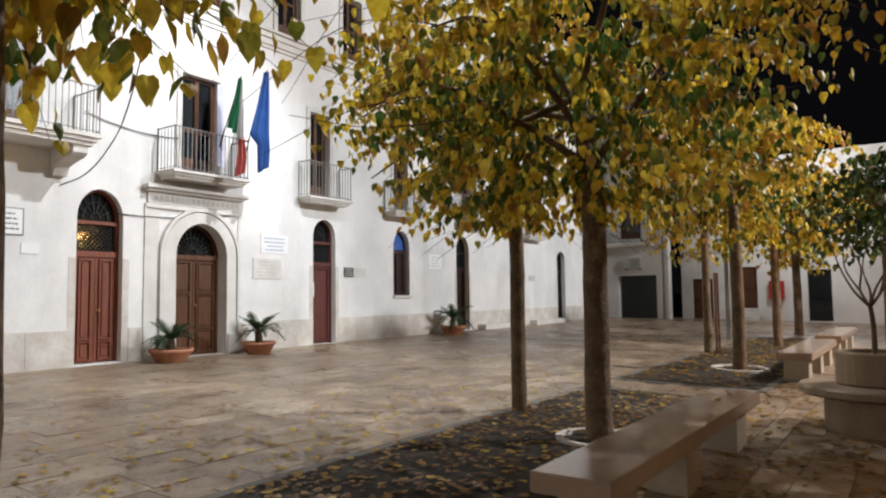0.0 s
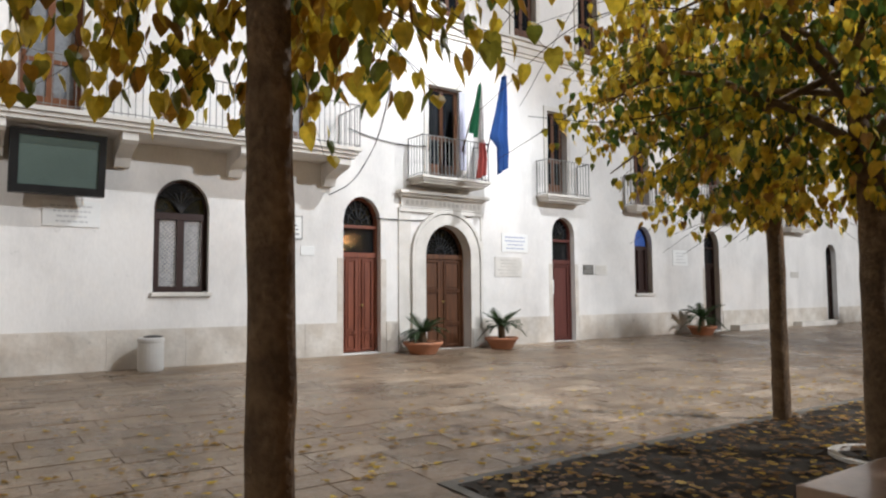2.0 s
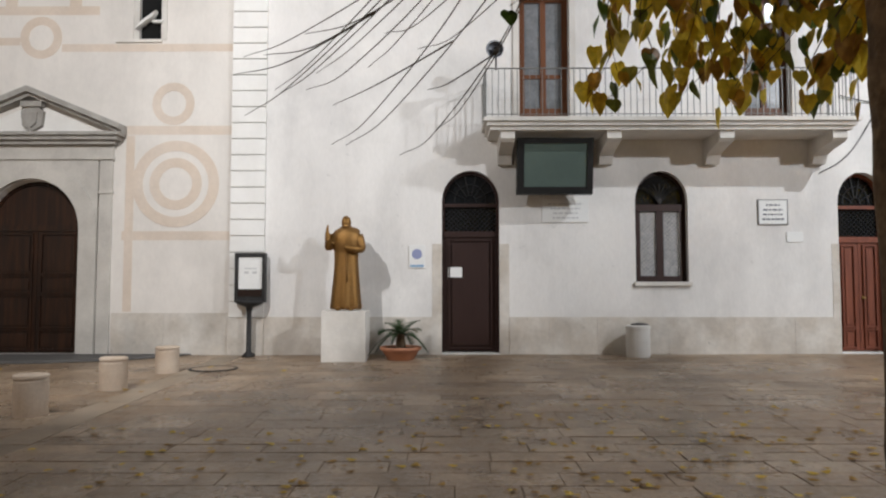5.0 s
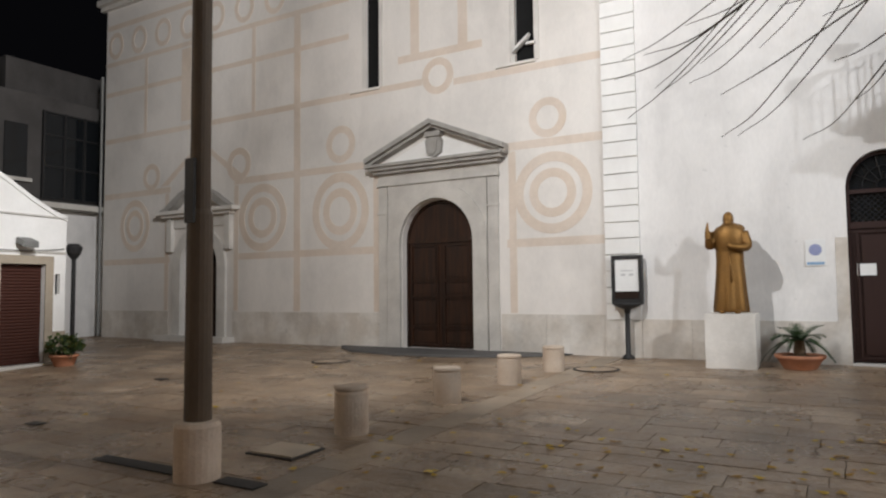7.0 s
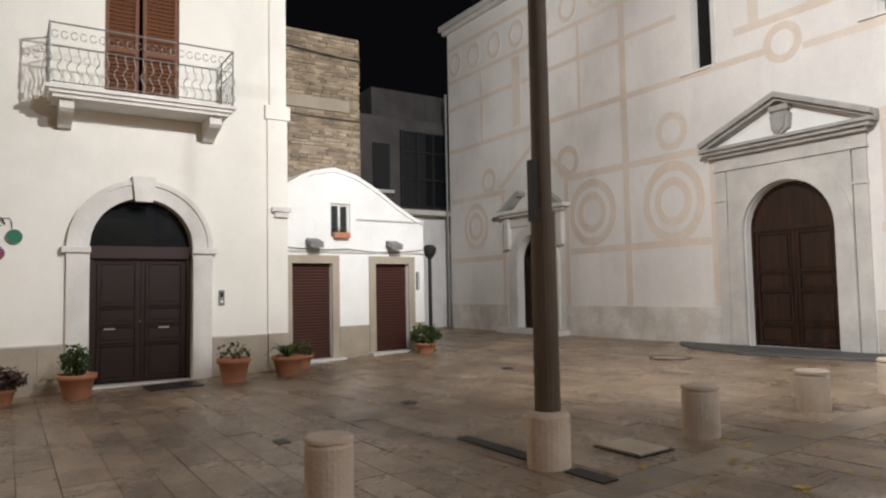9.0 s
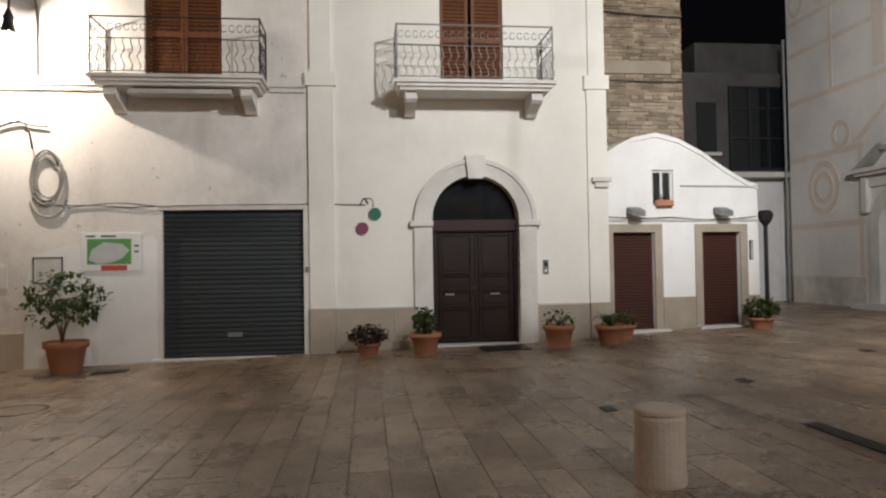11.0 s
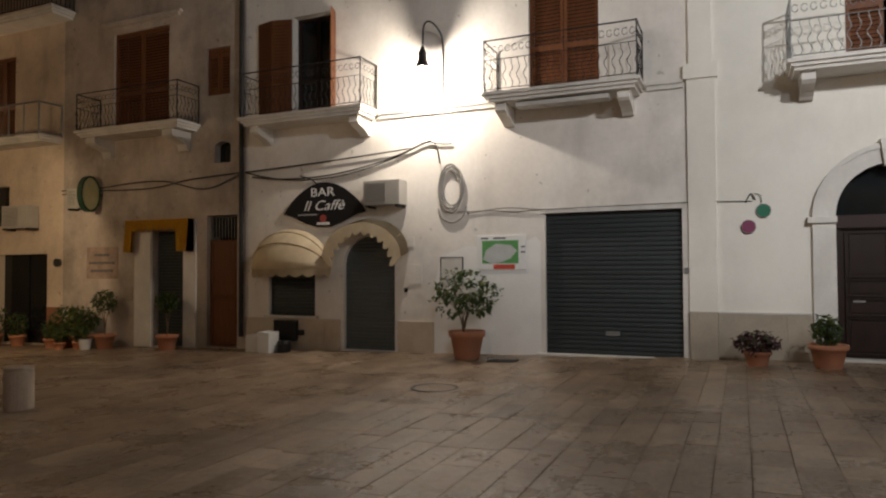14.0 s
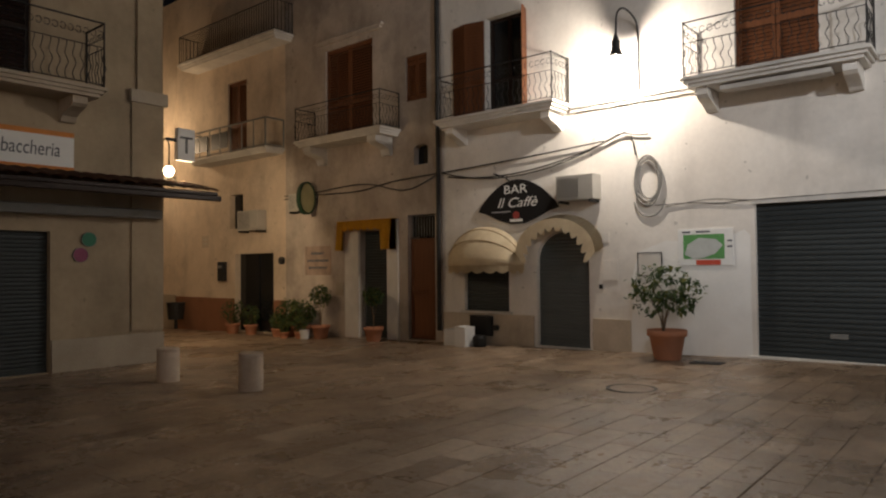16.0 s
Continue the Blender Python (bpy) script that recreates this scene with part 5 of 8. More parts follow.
def statue():
    """A robed standing figure, as one plain mesh."""
    bm = bmesh.new()
    x, y, z = -2.38, 11.62, 1.1
    n = 28
    prof = [(0.235, 0.165, 0.0), (0.24, 0.17, 0.06), (0.225, 0.16, 0.3), (0.21, 0.15, 0.6), (0.2, 0.14, 0.85), (0.205, 0.14, 0.98), (0.2, 0.14, 1.02), (0.235, 0.16, 1.1), (0.25, 0.165, 1.22), (0.245, 0.16, 1.32), (0.19, 0.14, 1.4), (0.11, 0.105, 1.45), (0.085, 0.09, 1.48)]
    rings = []
    for k, (rx, ry, h) in enumerate(prof):
        fold = 0.17 * max(0.0, 1 - h / 1.0)
        rings.append([bm.verts.new((x + rx * (1 + fold * math.sin(9 * a + 0.4)) * math.cos(a), y + ry * (1 + fold * math.cos(8 * a)) * math.sin(a), z + 0.02 + h)) for a in [2 * math.pi * i / n for i in range(n)]])
    for a, b in zip(rings, rings[1:]):
        for i in range(n):
            bm.faces.new((a[i], a[(i + 1) % n], b[(i + 1) % n], b[i]))
    bm.faces.new(rings[0][::-1])
    bm.faces.new(rings[-1])
    bmesh.ops.create_uvsphere(bm, u_segments=16, v_segments=12, radius=1, matrix=Matrix.Translation((x, y - 0.02, z + 1.56)) @ Matrix.Diagonal((0.082, 0.098, 0.125, 1)))
    bmesh.ops.create_uvsphere(bm, u_segments=12, v_segments=8, radius=1, matrix=Matrix.Translation((x, y - 0.08, z + 1.49)) @ Matrix.Diagonal((0.06, 0.06, 0.075, 1)))
    bmesh.ops.create_uvsphere(bm, u_segments=14, v_segments=8, radius=1, matrix=Matrix.Translation((x + 0.03, y + 0.05, z + 1.4)) @ Matrix.Diagonal((0.2, 0.14, 0.1, 1)))
    tube(bm, bend((x - 0.2, y, z + 1.33), (x - 0.27, y - 0.08, z + 1.12), (x - 0.27, y - 0.2, z + 1.22), (x - 0.28, y - 0.22, z + 1.36), n=5), 0.085, 10, 0.04)
    tube(bm, bend((x - 0.28, y - 0.22, z + 1.34), (x - 0.28, y - 0.23, z + 1.42), (x - 0.27, y - 0.23, z + 1.5), n=3), 0.035, 8, 0.012)
    tube(bm, bend((x + 0.2, y, z + 1.33), (x + 0.26, y - 0.06, z + 1.1), (x + 0.14, y - 0.19, z + 1.08), (x + 0.0, y - 0.2, z + 1.12), n=5), 0.085, 10, 0.045)
    tube(bm, [(x + 0.02, y - 0.15, z + 1.0), (x + 0.04, y - 0.17, z + 0.5)], 0.014, 6)
    for s in (-1, 1):
        bmesh.ops.create_uvsphere(bm, u_segments=10, v_segments=6, radius=1, matrix=Matrix.Translation((x + s * 0.11, y - 0.15, z + 0.03)) @ Matrix.Diagonal((0.05, 0.11, 0.035, 1)))
    for q in bm.verts:
        q.co.z = z + 0.935 * (q.co.z - z)
    solo("statue", bm, BRONZE, "gilded bronze statue of a robed figure on a plinth", "statue", smooth=True)
    pl = solo("plinth", boxed(FW, (-2.74, -2.02, 0.2, 1.1, 11.35, 11.95), bevel=0.008), STONE_WHITE, "smooth pale stone plinth under the statue", "plinth")


statue()

bm = bmesh.new()
rows = [(-10.3, 11.9), (-9.6, 11.35), (-8.4, 11.1), (-7.2, 11.15), (-6.2, 11.45), (-5.4, 11.95), (-5.2, 12.3), (-10.6, 12.3)]
a = [bm.verts.new((x, y, ground_z(x, y) + 0.008)) for x, y in rows]
b = [bm.verts.new((x, y + 0.02, ground_z(x, y) + (0.05 if 0 < i < 6 else 0.02))) for i, (x, y) in enumerate(rows)]
bm.faces.new(b)
for i in range(len(a)):
    bm.faces.new((a[i], a[(i + 1) % 8], b[(i + 1) % 8], b[i]))
solo("door_ramp", bm, ASPHALT, "dark asphalt ramp at the church door", "ramp", kind="structure")


# ---- portal house ----
H = PB_HOLES


def house_portal():
    u0, u1, base, spring, top = H["portal"]
    door = part("door", boxed(FB, (u0, u0 + 0.06, base, 2.14, -0.22, -0.1), (u1 - 0.06, u1, base, 2.14, -0.22, -0.1), (u0, u1, 2.1, 2.14, -0.21, -0.09)), WOOD_DARK, PB, "dark panelled double door below a glazed arch")
    c = (u0 + u1) / 2
    for a, b in ((u0 + 0.06, c - 0.004), (c + 0.004, u1 - 0.06)):
        leaf = part("leaf", leaf_panels(bmesh.new(), FB, a, b, base + 0.01, 2.1, -0.15, (0.8, 0.35, 0.35, 1.0)), WOOD_DARK, door)
    each("letter_slot", FB, [(1.54, 1.71, 0.935, 0.96, -0.13, -0.112), (2.39, 2.56, 0.935, 0.96, -0.13, -0.112)], STEEL, door, "steel letter slot")
    handle(FB, c - 0.02, 1.06, -0.14, door, 0.02)
    part("transom", boxed(FB, (u0, u1, 2.12, 2.32, -0.24, -0.06)), WOOD_CHOC, door)
    bm = bmesh.new()
    prism(bm, FB, arch_outline(u0, u1, 2.32, spring, top), -0.2, -0.19)
    part("pane", bm, GLASS, door, "dark arched glass")
    p = part("portal", boxed(FB, (0.97, 1.3, 0.0, 2.2, 0.001, 0.07), bevel=0.008), STONE_WHITE, PB, "pale stone portal with a keystone")
    part("jamb", boxed(FB, (2.91, 3.24, 0.0, 2.2, 0.001, 0.07), bevel=0.008), STONE_WHITE, p)
    each("impost", FB, [(0.9, 1.32, 2.2, 2.3, 0.001, 0.12), (2.89, 3.31, 2.2, 2.3, 0.001, 0.12)], STONE_WHITE, p, "", 0.01)
    part("arch", ribbon(bmesh.new(), FB, arch_line(1.3, 2.91, 2.3, 3.12, 22), arch_line(0.97, 3.24, 2.3, 3.42, 22), 0.001, 0.07), STONE_WHITE, p)
    part("arch_edge", ribbon(bmesh.new(), FB, arch_line(1.05, 3.16, 2.3, 3.35, 22), arch_line(0.97, 3.24, 2.3, 3.43, 22), 0.001, 0.1), STONE_WHITE, p)
    bm = bmesh.new()
    prism(bm, FB, [(1.97, 3.06), (1.92, 3.48), (2.29, 3.48), (2.24, 3.06)], 0.001, 0.15)
    part("keystone", bm, STONE_WHITE, p)
    part("threshold", boxed(FB, (1.0, 3.2, -0.05, 0.045, -0.3, 0.12), bevel=0.01), STONE, p)


house_portal()
base_course(PB, FB, [(-0.45, 0.96), (3.25, 4.24)], low_b, 0.72, 0.03, STONE_TAN, 5)
each("base_cap", FB, [(-0.45, 0.96, 0.72, 0.75, 0.001, 0.045), (3.25, 4.24, 0.72, 0.75, 0.001, 0.045)], STONE, PB)
for a, b in ((-0.9, -0.45), (4.24, 4.62)):
    p = part("pilaster", boxed(FB, (a, b, low_b(a), 4.74, 0.001, 0.06), (a + 0.04, b - 0.04, 5.0, 9.4, 0.001, 0.07)), PLASTER_B, PB)
    part("capital", boxed(FB, (a - 0.05, b + 0.05, 4.74, 5.0, 0.001, 0.1)), PLASTER_B, p)
    part("pilaster_base", boxed(FB, (a, b, low_b(a), 0.75, 0.002, 0.085)), STONE_TAN, p)
part("bracket_stub", boxed(FB, (4.3, 4.66, 3.0, 3.08, 0.06, 0.16), (4.36, 4.62, 2.9, 3.0, 0.06, 0.12)), STONE_WHITE, PB)


def iron_balcony(parent, u0, u1, v, deep, iron, hole, ajar, trough=False):
    b = part("balcony", moulded_slab(bmesh.new(), FB, u0, u1, v - 0.17, v, deep), STONE_WHITE, parent, "stone balcony with a scrolled wrought-iron railing")
    for u in (u0 + 0.3, u1 - 0.3):
        bm = bmesh.new()
        bracket(bm, FB, u, v - 0.17, deep - 0.2, 0.2, 0.34)
        part("bracket", bm, STONE_WHITE, b)
    railing(b, FB, u0 + 0.05, u1 - 0.05, v, v + 0.95, 0.02, deep - 0.05, iron, 0.13, 0.009, scroll=True)
    if trough:
        part("lamp_trough", boxed(FB, (u0 + 0.6, u1 - 0.55, v - 0.28, v - 0.2, 0.3, 0.6), bevel=0.01), STONE, b)
    if ajar is None:
        french_door(parent, FB, hole, -0.2, GLASS, WOOD_DARK, "dark glazed balcony door between open shutters")
    else:
        shutter_pair(parent, FB, hole, -0.06, WOOD_SHUT, ajar)


iron_balcony(PB, 0.62, 3.46, 4.7, 0.8, IRON_GREY, H["door"], 0.05)
H = BB_HOLES
iron_balcony(BB, -4.4, -1.58, 4.72, 0.8, IRON, H["d1"], 0.0, True)
iron_balcony(BB, -10.05, -6.95, 4.8, 0.75, IRON, H["d0"], None)
for a, b in ((-6.94, -4.41), (-1.57, -0.96)):
    part("string_course", boxed(FB, (a, b, 4.62, 4.7, 0.001, 0.05), (a, b, 4.7, 4.76, 0.001, 0.09)), STONE_WHITE, BB)
for u0, u1, turn in ((-10.02, -9.58, 0.25), (-9.57, -9.13, -0.25), (-8.0, -7.9, 3.2)):
    def FS(u, v, w, u0=u0, u1=u1, turn=turn):
        return FB(u, v, w + max(0.0, turn * ((u - u0) if turn > 0 else (u - u1))))
    s = part("shutter", boxed(FS, (u0, u1, 4.85, 7.05, 0.02, 0.05)), WOOD_SHUT, BB, "wooden shutter folded back against the wall")
    part("louvres", slats(bmesh.new(), FS, u0 + 0.04, u1 - 0.04, 4.95, 7.0, 0.075, 0.07), WOOD_SHUT, s)


def doorbell(u, v):
    ob = thing("doorbell_panel", "small grey intercom panel beside the door", "intercom", FB(u, v, 0))
    part("plate", boxed(FB, (u, u + 0.1, v, v + 0.26, 0.001, 0.03), bevel=0.005), IRON_GREY, ob)
    part("speaker_grille", boxed(FB, (u + 0.02, u + 0.08, v + 0.14, v + 0.22, 0.03, 0.034)), BLACK, ob)
    part("button", boxed(FB, (u + 0.03, u + 0.07, v + 0.04, v + 0.08, 0.03, 0.036)), PAPER, ob)


doorbell(3.36, 1.3)


def wall_disc(F, u, v, r, material, label, w=0.0):
    ob = thing("wall_disc", label, "disc", F(u, v, w), "coloured discs on the wall")
    part("face", disc(bmesh.new(), F, u, v, r, w + 0.02, w + 0.035), material, ob)
    part("rim", ring(bmesh.new(), F, u, v, r, r, r + 0.008, r + 0.008, w + 0.001, w + 0.038, 28), IRON_GREY, ob)


wall_disc(FB, 0.27, 2.435, 0.105, GREEN_D, "round dark green wall disc")
wall_disc(FB, 0.04, 2.175, 0.105, PURPLE_D, "round plum red wall disc")
bm = bmesh.new()
tube(bm, bend(FB(0.0, 2.58, 0.01), FB(0.08, 2.72, 0.03), FB(0.15, 2.62, 0.02), n=5), 0.01, 5)
tube(bm, bend(FB(0.12, 2.72, 0.01), FB(0.22, 2.7, 0.03), FB(0.24, 2.56, 0.02), n=5), 0.006, 5)
solo("wall_hook", bm, CABLE, "bent wire hook on the wall", "hook")


# ---- garage and bar ----
def roller(parent, F, o, w, material, label, step=0.075):
    u0, u1, v0, v1, _ = o
    d = part("roller_shutter", corrugated(bmesh.new(), F, u0, u1, v0 + 0.05, v1, w, step), material, parent, label)
    part("bottom_bar", boxed(F, (u0, u1, v0, v0 + 0.06, w - 0.02, w + 0.03)), material, d)
    part("backing", boxed(F, (u0, u1, v0, v1, w - 0.03, w - 0.02)), VOID, d)
    return d


d = roller(BB, FB, H["garage"], -0.1, ROLLER, "closed dark grey steel roller shutter", 0.085)
part("lock", boxed(FB, (-2.35, -2.1, 0.28, 0.36, -0.09, -0.065)), IRON_GREY, d, "grey lock plate")
part("jamb", boxed(FB, (-1.005, -0.91, -0.1, 2.6, 0.001, 0.02), (-3.5, -0.91, 2.53, 2.6, 0.001, 0.025)), STONE_WHITE, BB, "pale stone jamb and head of the garage")
part("sill", boxed(FB, (-3.6, -0.92, -0.19, -0.07, -0.2, 0.08), bevel=0.01), STONE_WHITE, BB)
u0, u1, v0, v1, t = H["bar"]
roller(BB, FB, (u0, u1, v0, t + 0.05, 0), -0.12, ROLLER_LIGHT, "closed ribbed steel shutter of the bar")
roller(BB, FB, H["counter"], -0.12, ROLLER, "closed dark shutter of the bar window")
part("sill", boxed(FB, (-9.85, -8.45, 0.44, 0.5, -0.2, 0.08), bevel=0.01), STONE, BB)
STONE_CREAM = mat("cream_stone", (0.58, 0.49, 0.38), 0.8, var=0.12, scale=2, fine=20, second=(0.42, 0.34, 0.25), bump=0.25, grime=0.35)
base_course(BB, FB, [(-10.4, -7.9), (-6.52, -5.72)], low_b, 0.44, 0.03, STONE_CREAM, 6)
part("paint_patch", prism(bmesh.new(), FB, [(-5.7, low_b(-5.7)), (-5.7, 1.2), (-5.55, 1.75), (-5.0, 1.95), (-4.2, 1.86), (-3.62, 2.1), (-3.52, 2.0), (-3.52, low_b(-3.5))], 0.0005, 0.003), WHITEWASH, BB, "whiter patch of fresh paint beside the garage")


def dome_awning():
    ob = thing("awning", "cream domed canvas awning over the bar window", "awning", FB(-9.2, 1.5, 0))
    bm = bmesh.new()
    n, m = 20, 7
    c, r = -9.13, 1.0
    grid = []
    for j in range(m + 1):
        b = math.pi / 2 * j / m
        row = []
        for i in range(n + 1):
            a = math.pi * i / n
            puff = 1 + 0.02 * abs(math.sin(j * 2.2))
            row.append(bm.verts.new(FB(c - r * math.cos(a), 1.52 + 0.86 * math.sin(a) * math.cos(b) * puff, 0.02 + 0.55 * math.sin(a) * math.sin(b) * puff + 0.01)))
        grid.append(row)
    for j in range(m):
        for i in range(n):
            bm.faces.new((grid[j][i], grid[j][i + 1], grid[j + 1][i + 1], grid[j + 1][i]))
    bmesh.ops.remove_doubles(bm, verts=bm.verts, dist=1e-4)
    bmesh.ops.solidify(bm, geom=bm.faces[:], thickness=0.01)
    part("hood", bm, CANVAS, ob, smooth=True)
    bm = bmesh.new()
    tops = [FB(c - r * math.cos(math.pi * i / 40), 1.53, 0.03 + 0.55 * math.sin(math.pi * i / 40)) for i in range(41)]
    lows = [p - Vector((0, 0, 0.13 + 0.06 * abs(math.sin(i * math.pi / 4)))) for i, p in enumerate(tops)]
    va, vb = [bm.verts.new(p) for p in tops], [bm.verts.new(p) for p in lows]
    for i in range(40):
        bm.faces.new((va[i], va[i + 1], vb[i + 1], vb[i]))
    bmesh.ops.solidify(bm, geom=bm.faces[:], thickness=0.006)
    part("scalloped_valance", bm, CANVAS, ob)
    for j in (2, 4):
        b = math.pi / 2 * j / m
        bm = bmesh.new()
        tube(bm, [FB(c - r * math.cos(a), 1.53 + 0.875 * math.sin(a) * math.cos(b), 0.04 + 0.57 * math.sin(a) * math.sin(b)) for a in np.linspace(0.05, 3.09, 21)], 0.009, 5)
        part("rib", bm, CANVAS_DARK, ob)


CANVAS = mat("cream_canvas", (0.72, 0.61, 0.42), 0.85, var=0.1, scale=4, fine=60, second=(0.55, 0.43, 0.27), bump=0.1)
CANVAS_DARK = mat("canvas_piping", (0.36, 0.24, 0.13), 0.85, var=0.1)
dome_awning()


def arch_awning():
    ob = thing("awning", "small cream scalloped awning over the bar door", "awning", FB(-7.2, 1.7, 0))
    line = arch_line(-8.12, -6.28, 1.75, 2.46, 48)
    low = [(u + (-7.2 - u) * (0.17 + 0.1 * abs(math.sin(i * math.pi / 4))), v - 0.17 - 0.1 * abs(math.sin(i * math.pi / 4))) for i, (u, v) in enumerate(line)]
    part("scalloped_valance", ribbon(bmesh.new(), FB, low, line, 0.36, 0.37), CANVAS, ob)
    bm = bmesh.new()
    va, vb = [bm.verts.new(FB(u, v, 0.37)) for u, v in line], [bm.verts.new(FB(u, v + 0.1, 0.005)) for u, v in line]
    for i in range(48):
        bm.faces.new((va[i], va[i + 1], vb[i + 1], vb[i]))
    bmesh.ops.solidify(bm, geom=bm.faces[:], thickness=0.008)
    part("hood", bm, CANVAS, ob, smooth=True)


arch_awning()


def letters(text, F, u, v, w, size, material, parent, name, shear=0.0, stretch=1.0):
    """Raised lettering with the built-in font, turned into a mesh on the wall."""
    cu = bpy.data.curves.new(name, "FONT")
    cu.body, cu.size, cu.extrude, cu.align_x, cu.shear = text, size, 0.002, "CENTER", shear
    tmp = bpy.data.objects.new(name, cu)
    scene.collection.objects.link(tmp)
    me = bpy.data.meshes.new_from_object(tmp.evaluated_get(bpy.context.evaluated_depsgraph_get()))
    bpy.data.objects.remove(tmp)
    bm = bmesh.new()
    bm.from_mesh(me)
    for p in bm.verts:
        p.co = F(u + p.co.x * stretch, v + p.co.y, w + p.co.z)
    return part(name, bm, material, parent)


def bar_sign():
    ob = thing("bar_sign", "dark fan-shaped sign with white bar lettering", "sign", FB(-8.3, 2.4, 0))
    top = [(-9.32 + 2.06 * i / 24, 2.72 + 0.66 * math.sin(math.pi * i / 24) ** 0.8) for i in range(25)]
    outline = top + [(-7.5, 2.66), (-7.85, 2.5), (-8.12, 2.42), (-8.46, 2.42), (-8.75, 2.5), (-9.1, 2.66)]
    part("board", prism(bmesh.new(), FB, outline, 0.001, 0.05), mat("sign_black", (0.010, 0.009, 0.010), 0.7, var=0.1, bump=0), ob)
    letters("BAR", FB, -8.32, 3.08, 0.052, 0.27, PAPER, ob, "lettering", 0, 1.25)
    letters("Il Caffè", FB, -8.3, 2.78, 0.052, 0.3, PAPER, ob, "lettering", 0.35, 1.2)
    part("writing_bars", boxed(FB, (-8.95, -8.45, 2.68, 2.7, 0.05, 0.053)), INK_PALE, ob)
    part("emblem", boxed(FB, (-8.46, -8.14, 2.46, 2.52, 0.05, 0.056)), PAPER, ob, "white strip of a badge")
    part("emblem_shield", disc(bmesh.new(), FB, -8.3, 2.6, 0.085, 0.05, 0.058, 16), mat("badge_red", (0.35, 0.06, 0.05), 0.5, bump=0), ob, "round red badge")


bar_sign()


def ac_unit(F, u0, u1, v0, v1, deep, label):
    ob = thing("air_conditioner", label, "air conditioner", F((u0 + u1) / 2, v0, 0))
    part("case", boxed(F, (u0, u1, v0, v1, 0.03, deep), bevel=0.012), PLASTIC_AC, ob)
    bm = bmesh.new()
    v = v0 + 0.07
    while v < v1 - 0.06:
        box(bm, F, u0 + 0.05, u0 + 0.62 * (u1 - u0), v, v + 0.012, deep, deep + 0.008)
        v += 0.035
    part("grille", bm, IRON_GREY, ob)
    each("bracket", F, [(u0 + 0.05, u0 + 0.09, v0 - 0.05, v0, 0.001, deep), (u1 - 0.09, u1 - 0.05, v0 - 0.05, v0, 0.001, deep)], IRON, ob)


PLASTIC_AC = mat("ac_plastic", (0.42, 0.40, 0.36), 0.5, var=0.08, scale=4, fine=30)
ac_unit(FB, -7.12, -6.3, 2.8, 3.3, 0.38, "beige wall air conditioner beside the bar sign")

# bar map, small notices, meter doors
m = plate("tourist_map", FB, -4.78, -3.8, 1.48, 2.14, 0, PAPER, "white tourist map with green land and a red strip", "map", 0)
GREEN_P, RED_P, GREY_P = mat("map_green", (0.13, 0.36, 0.12), 0.6, bump=0), mat("map_red", (0.62, 0.10, 0.06), 0.6, bump=0), mat("map_grey", (0.55, 0.58, 0.56), 0.6, bump=0)
part("green_field", boxed(FB, (-4.68, -3.95, 1.6, 2.04, 0.018, 0.02)), GREEN_P, m)
part("town_shape", prism(bmesh.new(), FB, [(-4.66, 1.68), (-4.6, 1.86), (-4.4, 1.98), (-4.1, 1.95), (-3.98, 1.84), (-4.1, 1.7), (-4.3, 1.62), (-4.5, 1.6)], 0.02, 0.022), GREY_P, m)
part("red_strip", boxed(FB, (-4.45, -4.02, 1.49, 1.58, 0.018, 0.02)), RED_P, m)
part("writing_bars", boxed(FB, (-4.7, -4.55, 2.07, 2.1, 0.018, 0.02), (-4.45, -4.2, 2.07, 2.1, 0.018, 0.02), (-3.9, -3.82, 1.9, 1.93, 0.018, 0.02), (-3.9, -3.82, 1.8, 1.83, 0.018, 0.02)), INK, m)
plate("notice_board", FB, -5.55, -5.1, 1.3, 1.72, 0, STONE_WHITE, "empty pale notice panel in a dark frame", "notice board", 0, None, IRON)
plate("meter_door", FB, -6.3, -5.98, 1.2, 1.6, 0, PLASTER_BAR, "cream painted meter door in the wall", "meter box")
plate("meter_door", FB, -6.3, -6.15, 1.95, 2.15, 0, PLASTER_BAR, "small cream junction cover", "junction box")
plate("socket_box", FB, -6.38, -6.3, 1.03, 1.12, 0, BLACK, "small black switch box", "switch")
plate("bell_box", FB, -0.98, -0.9, 1.4, 1.5, 0.02, IRON_GREY, "small grey key switch by the garage", "switch")


# ---- cables ----
def cable(name, label, paths, r, material):
    bm = bmesh.new()
    for p in paths:
        tube(bm, p, r, 5)
    return solo(name, bm, material, label, "cable")


cable("wall_cable", "bundle of dark cables slung along the wall", [
    sag(FB(-10.4, 3.72, 0.06), FB(-6.2, 3.95, 0.06), 0.02), sag(FB(-10.4, 3.72, 0.05), FB(-5.9, 4.05, 0.05), 0.42), sag(FB(-10.2, 3.6, 0.05), FB(-5.75, 4.08, 0.05), 0.3),
    bend(FB(-5.9, 4.05, 0.05), FB(-5.65, 4.0, 0.05), FB(-5.55, 3.6, 0.05)), sag(FB(-5.75, 4.05, 0.04), FB(-5.3, 3.98, 0.04), 0.02),
    bend(FB(-16.4, 3.6, 0.06), FB(-13.5, 3.5, 0.06), FB(-12, 3.65, 0.06), FB(-10.5, 3.72, 0.06)), bend(FB(-16.4, 3.5, 0.05), FB(-13.2, 3.68, 0.05), FB(-11.6, 3.4, 0.05), FB(-10.5, 3.7, 0.05)),
    bend(FB(-8.9, 3.55, 0.04), FB(-8.6, 3.45, 0.04), FB(-8.3, 3.2, 0.03))], 0.016, CABLE)
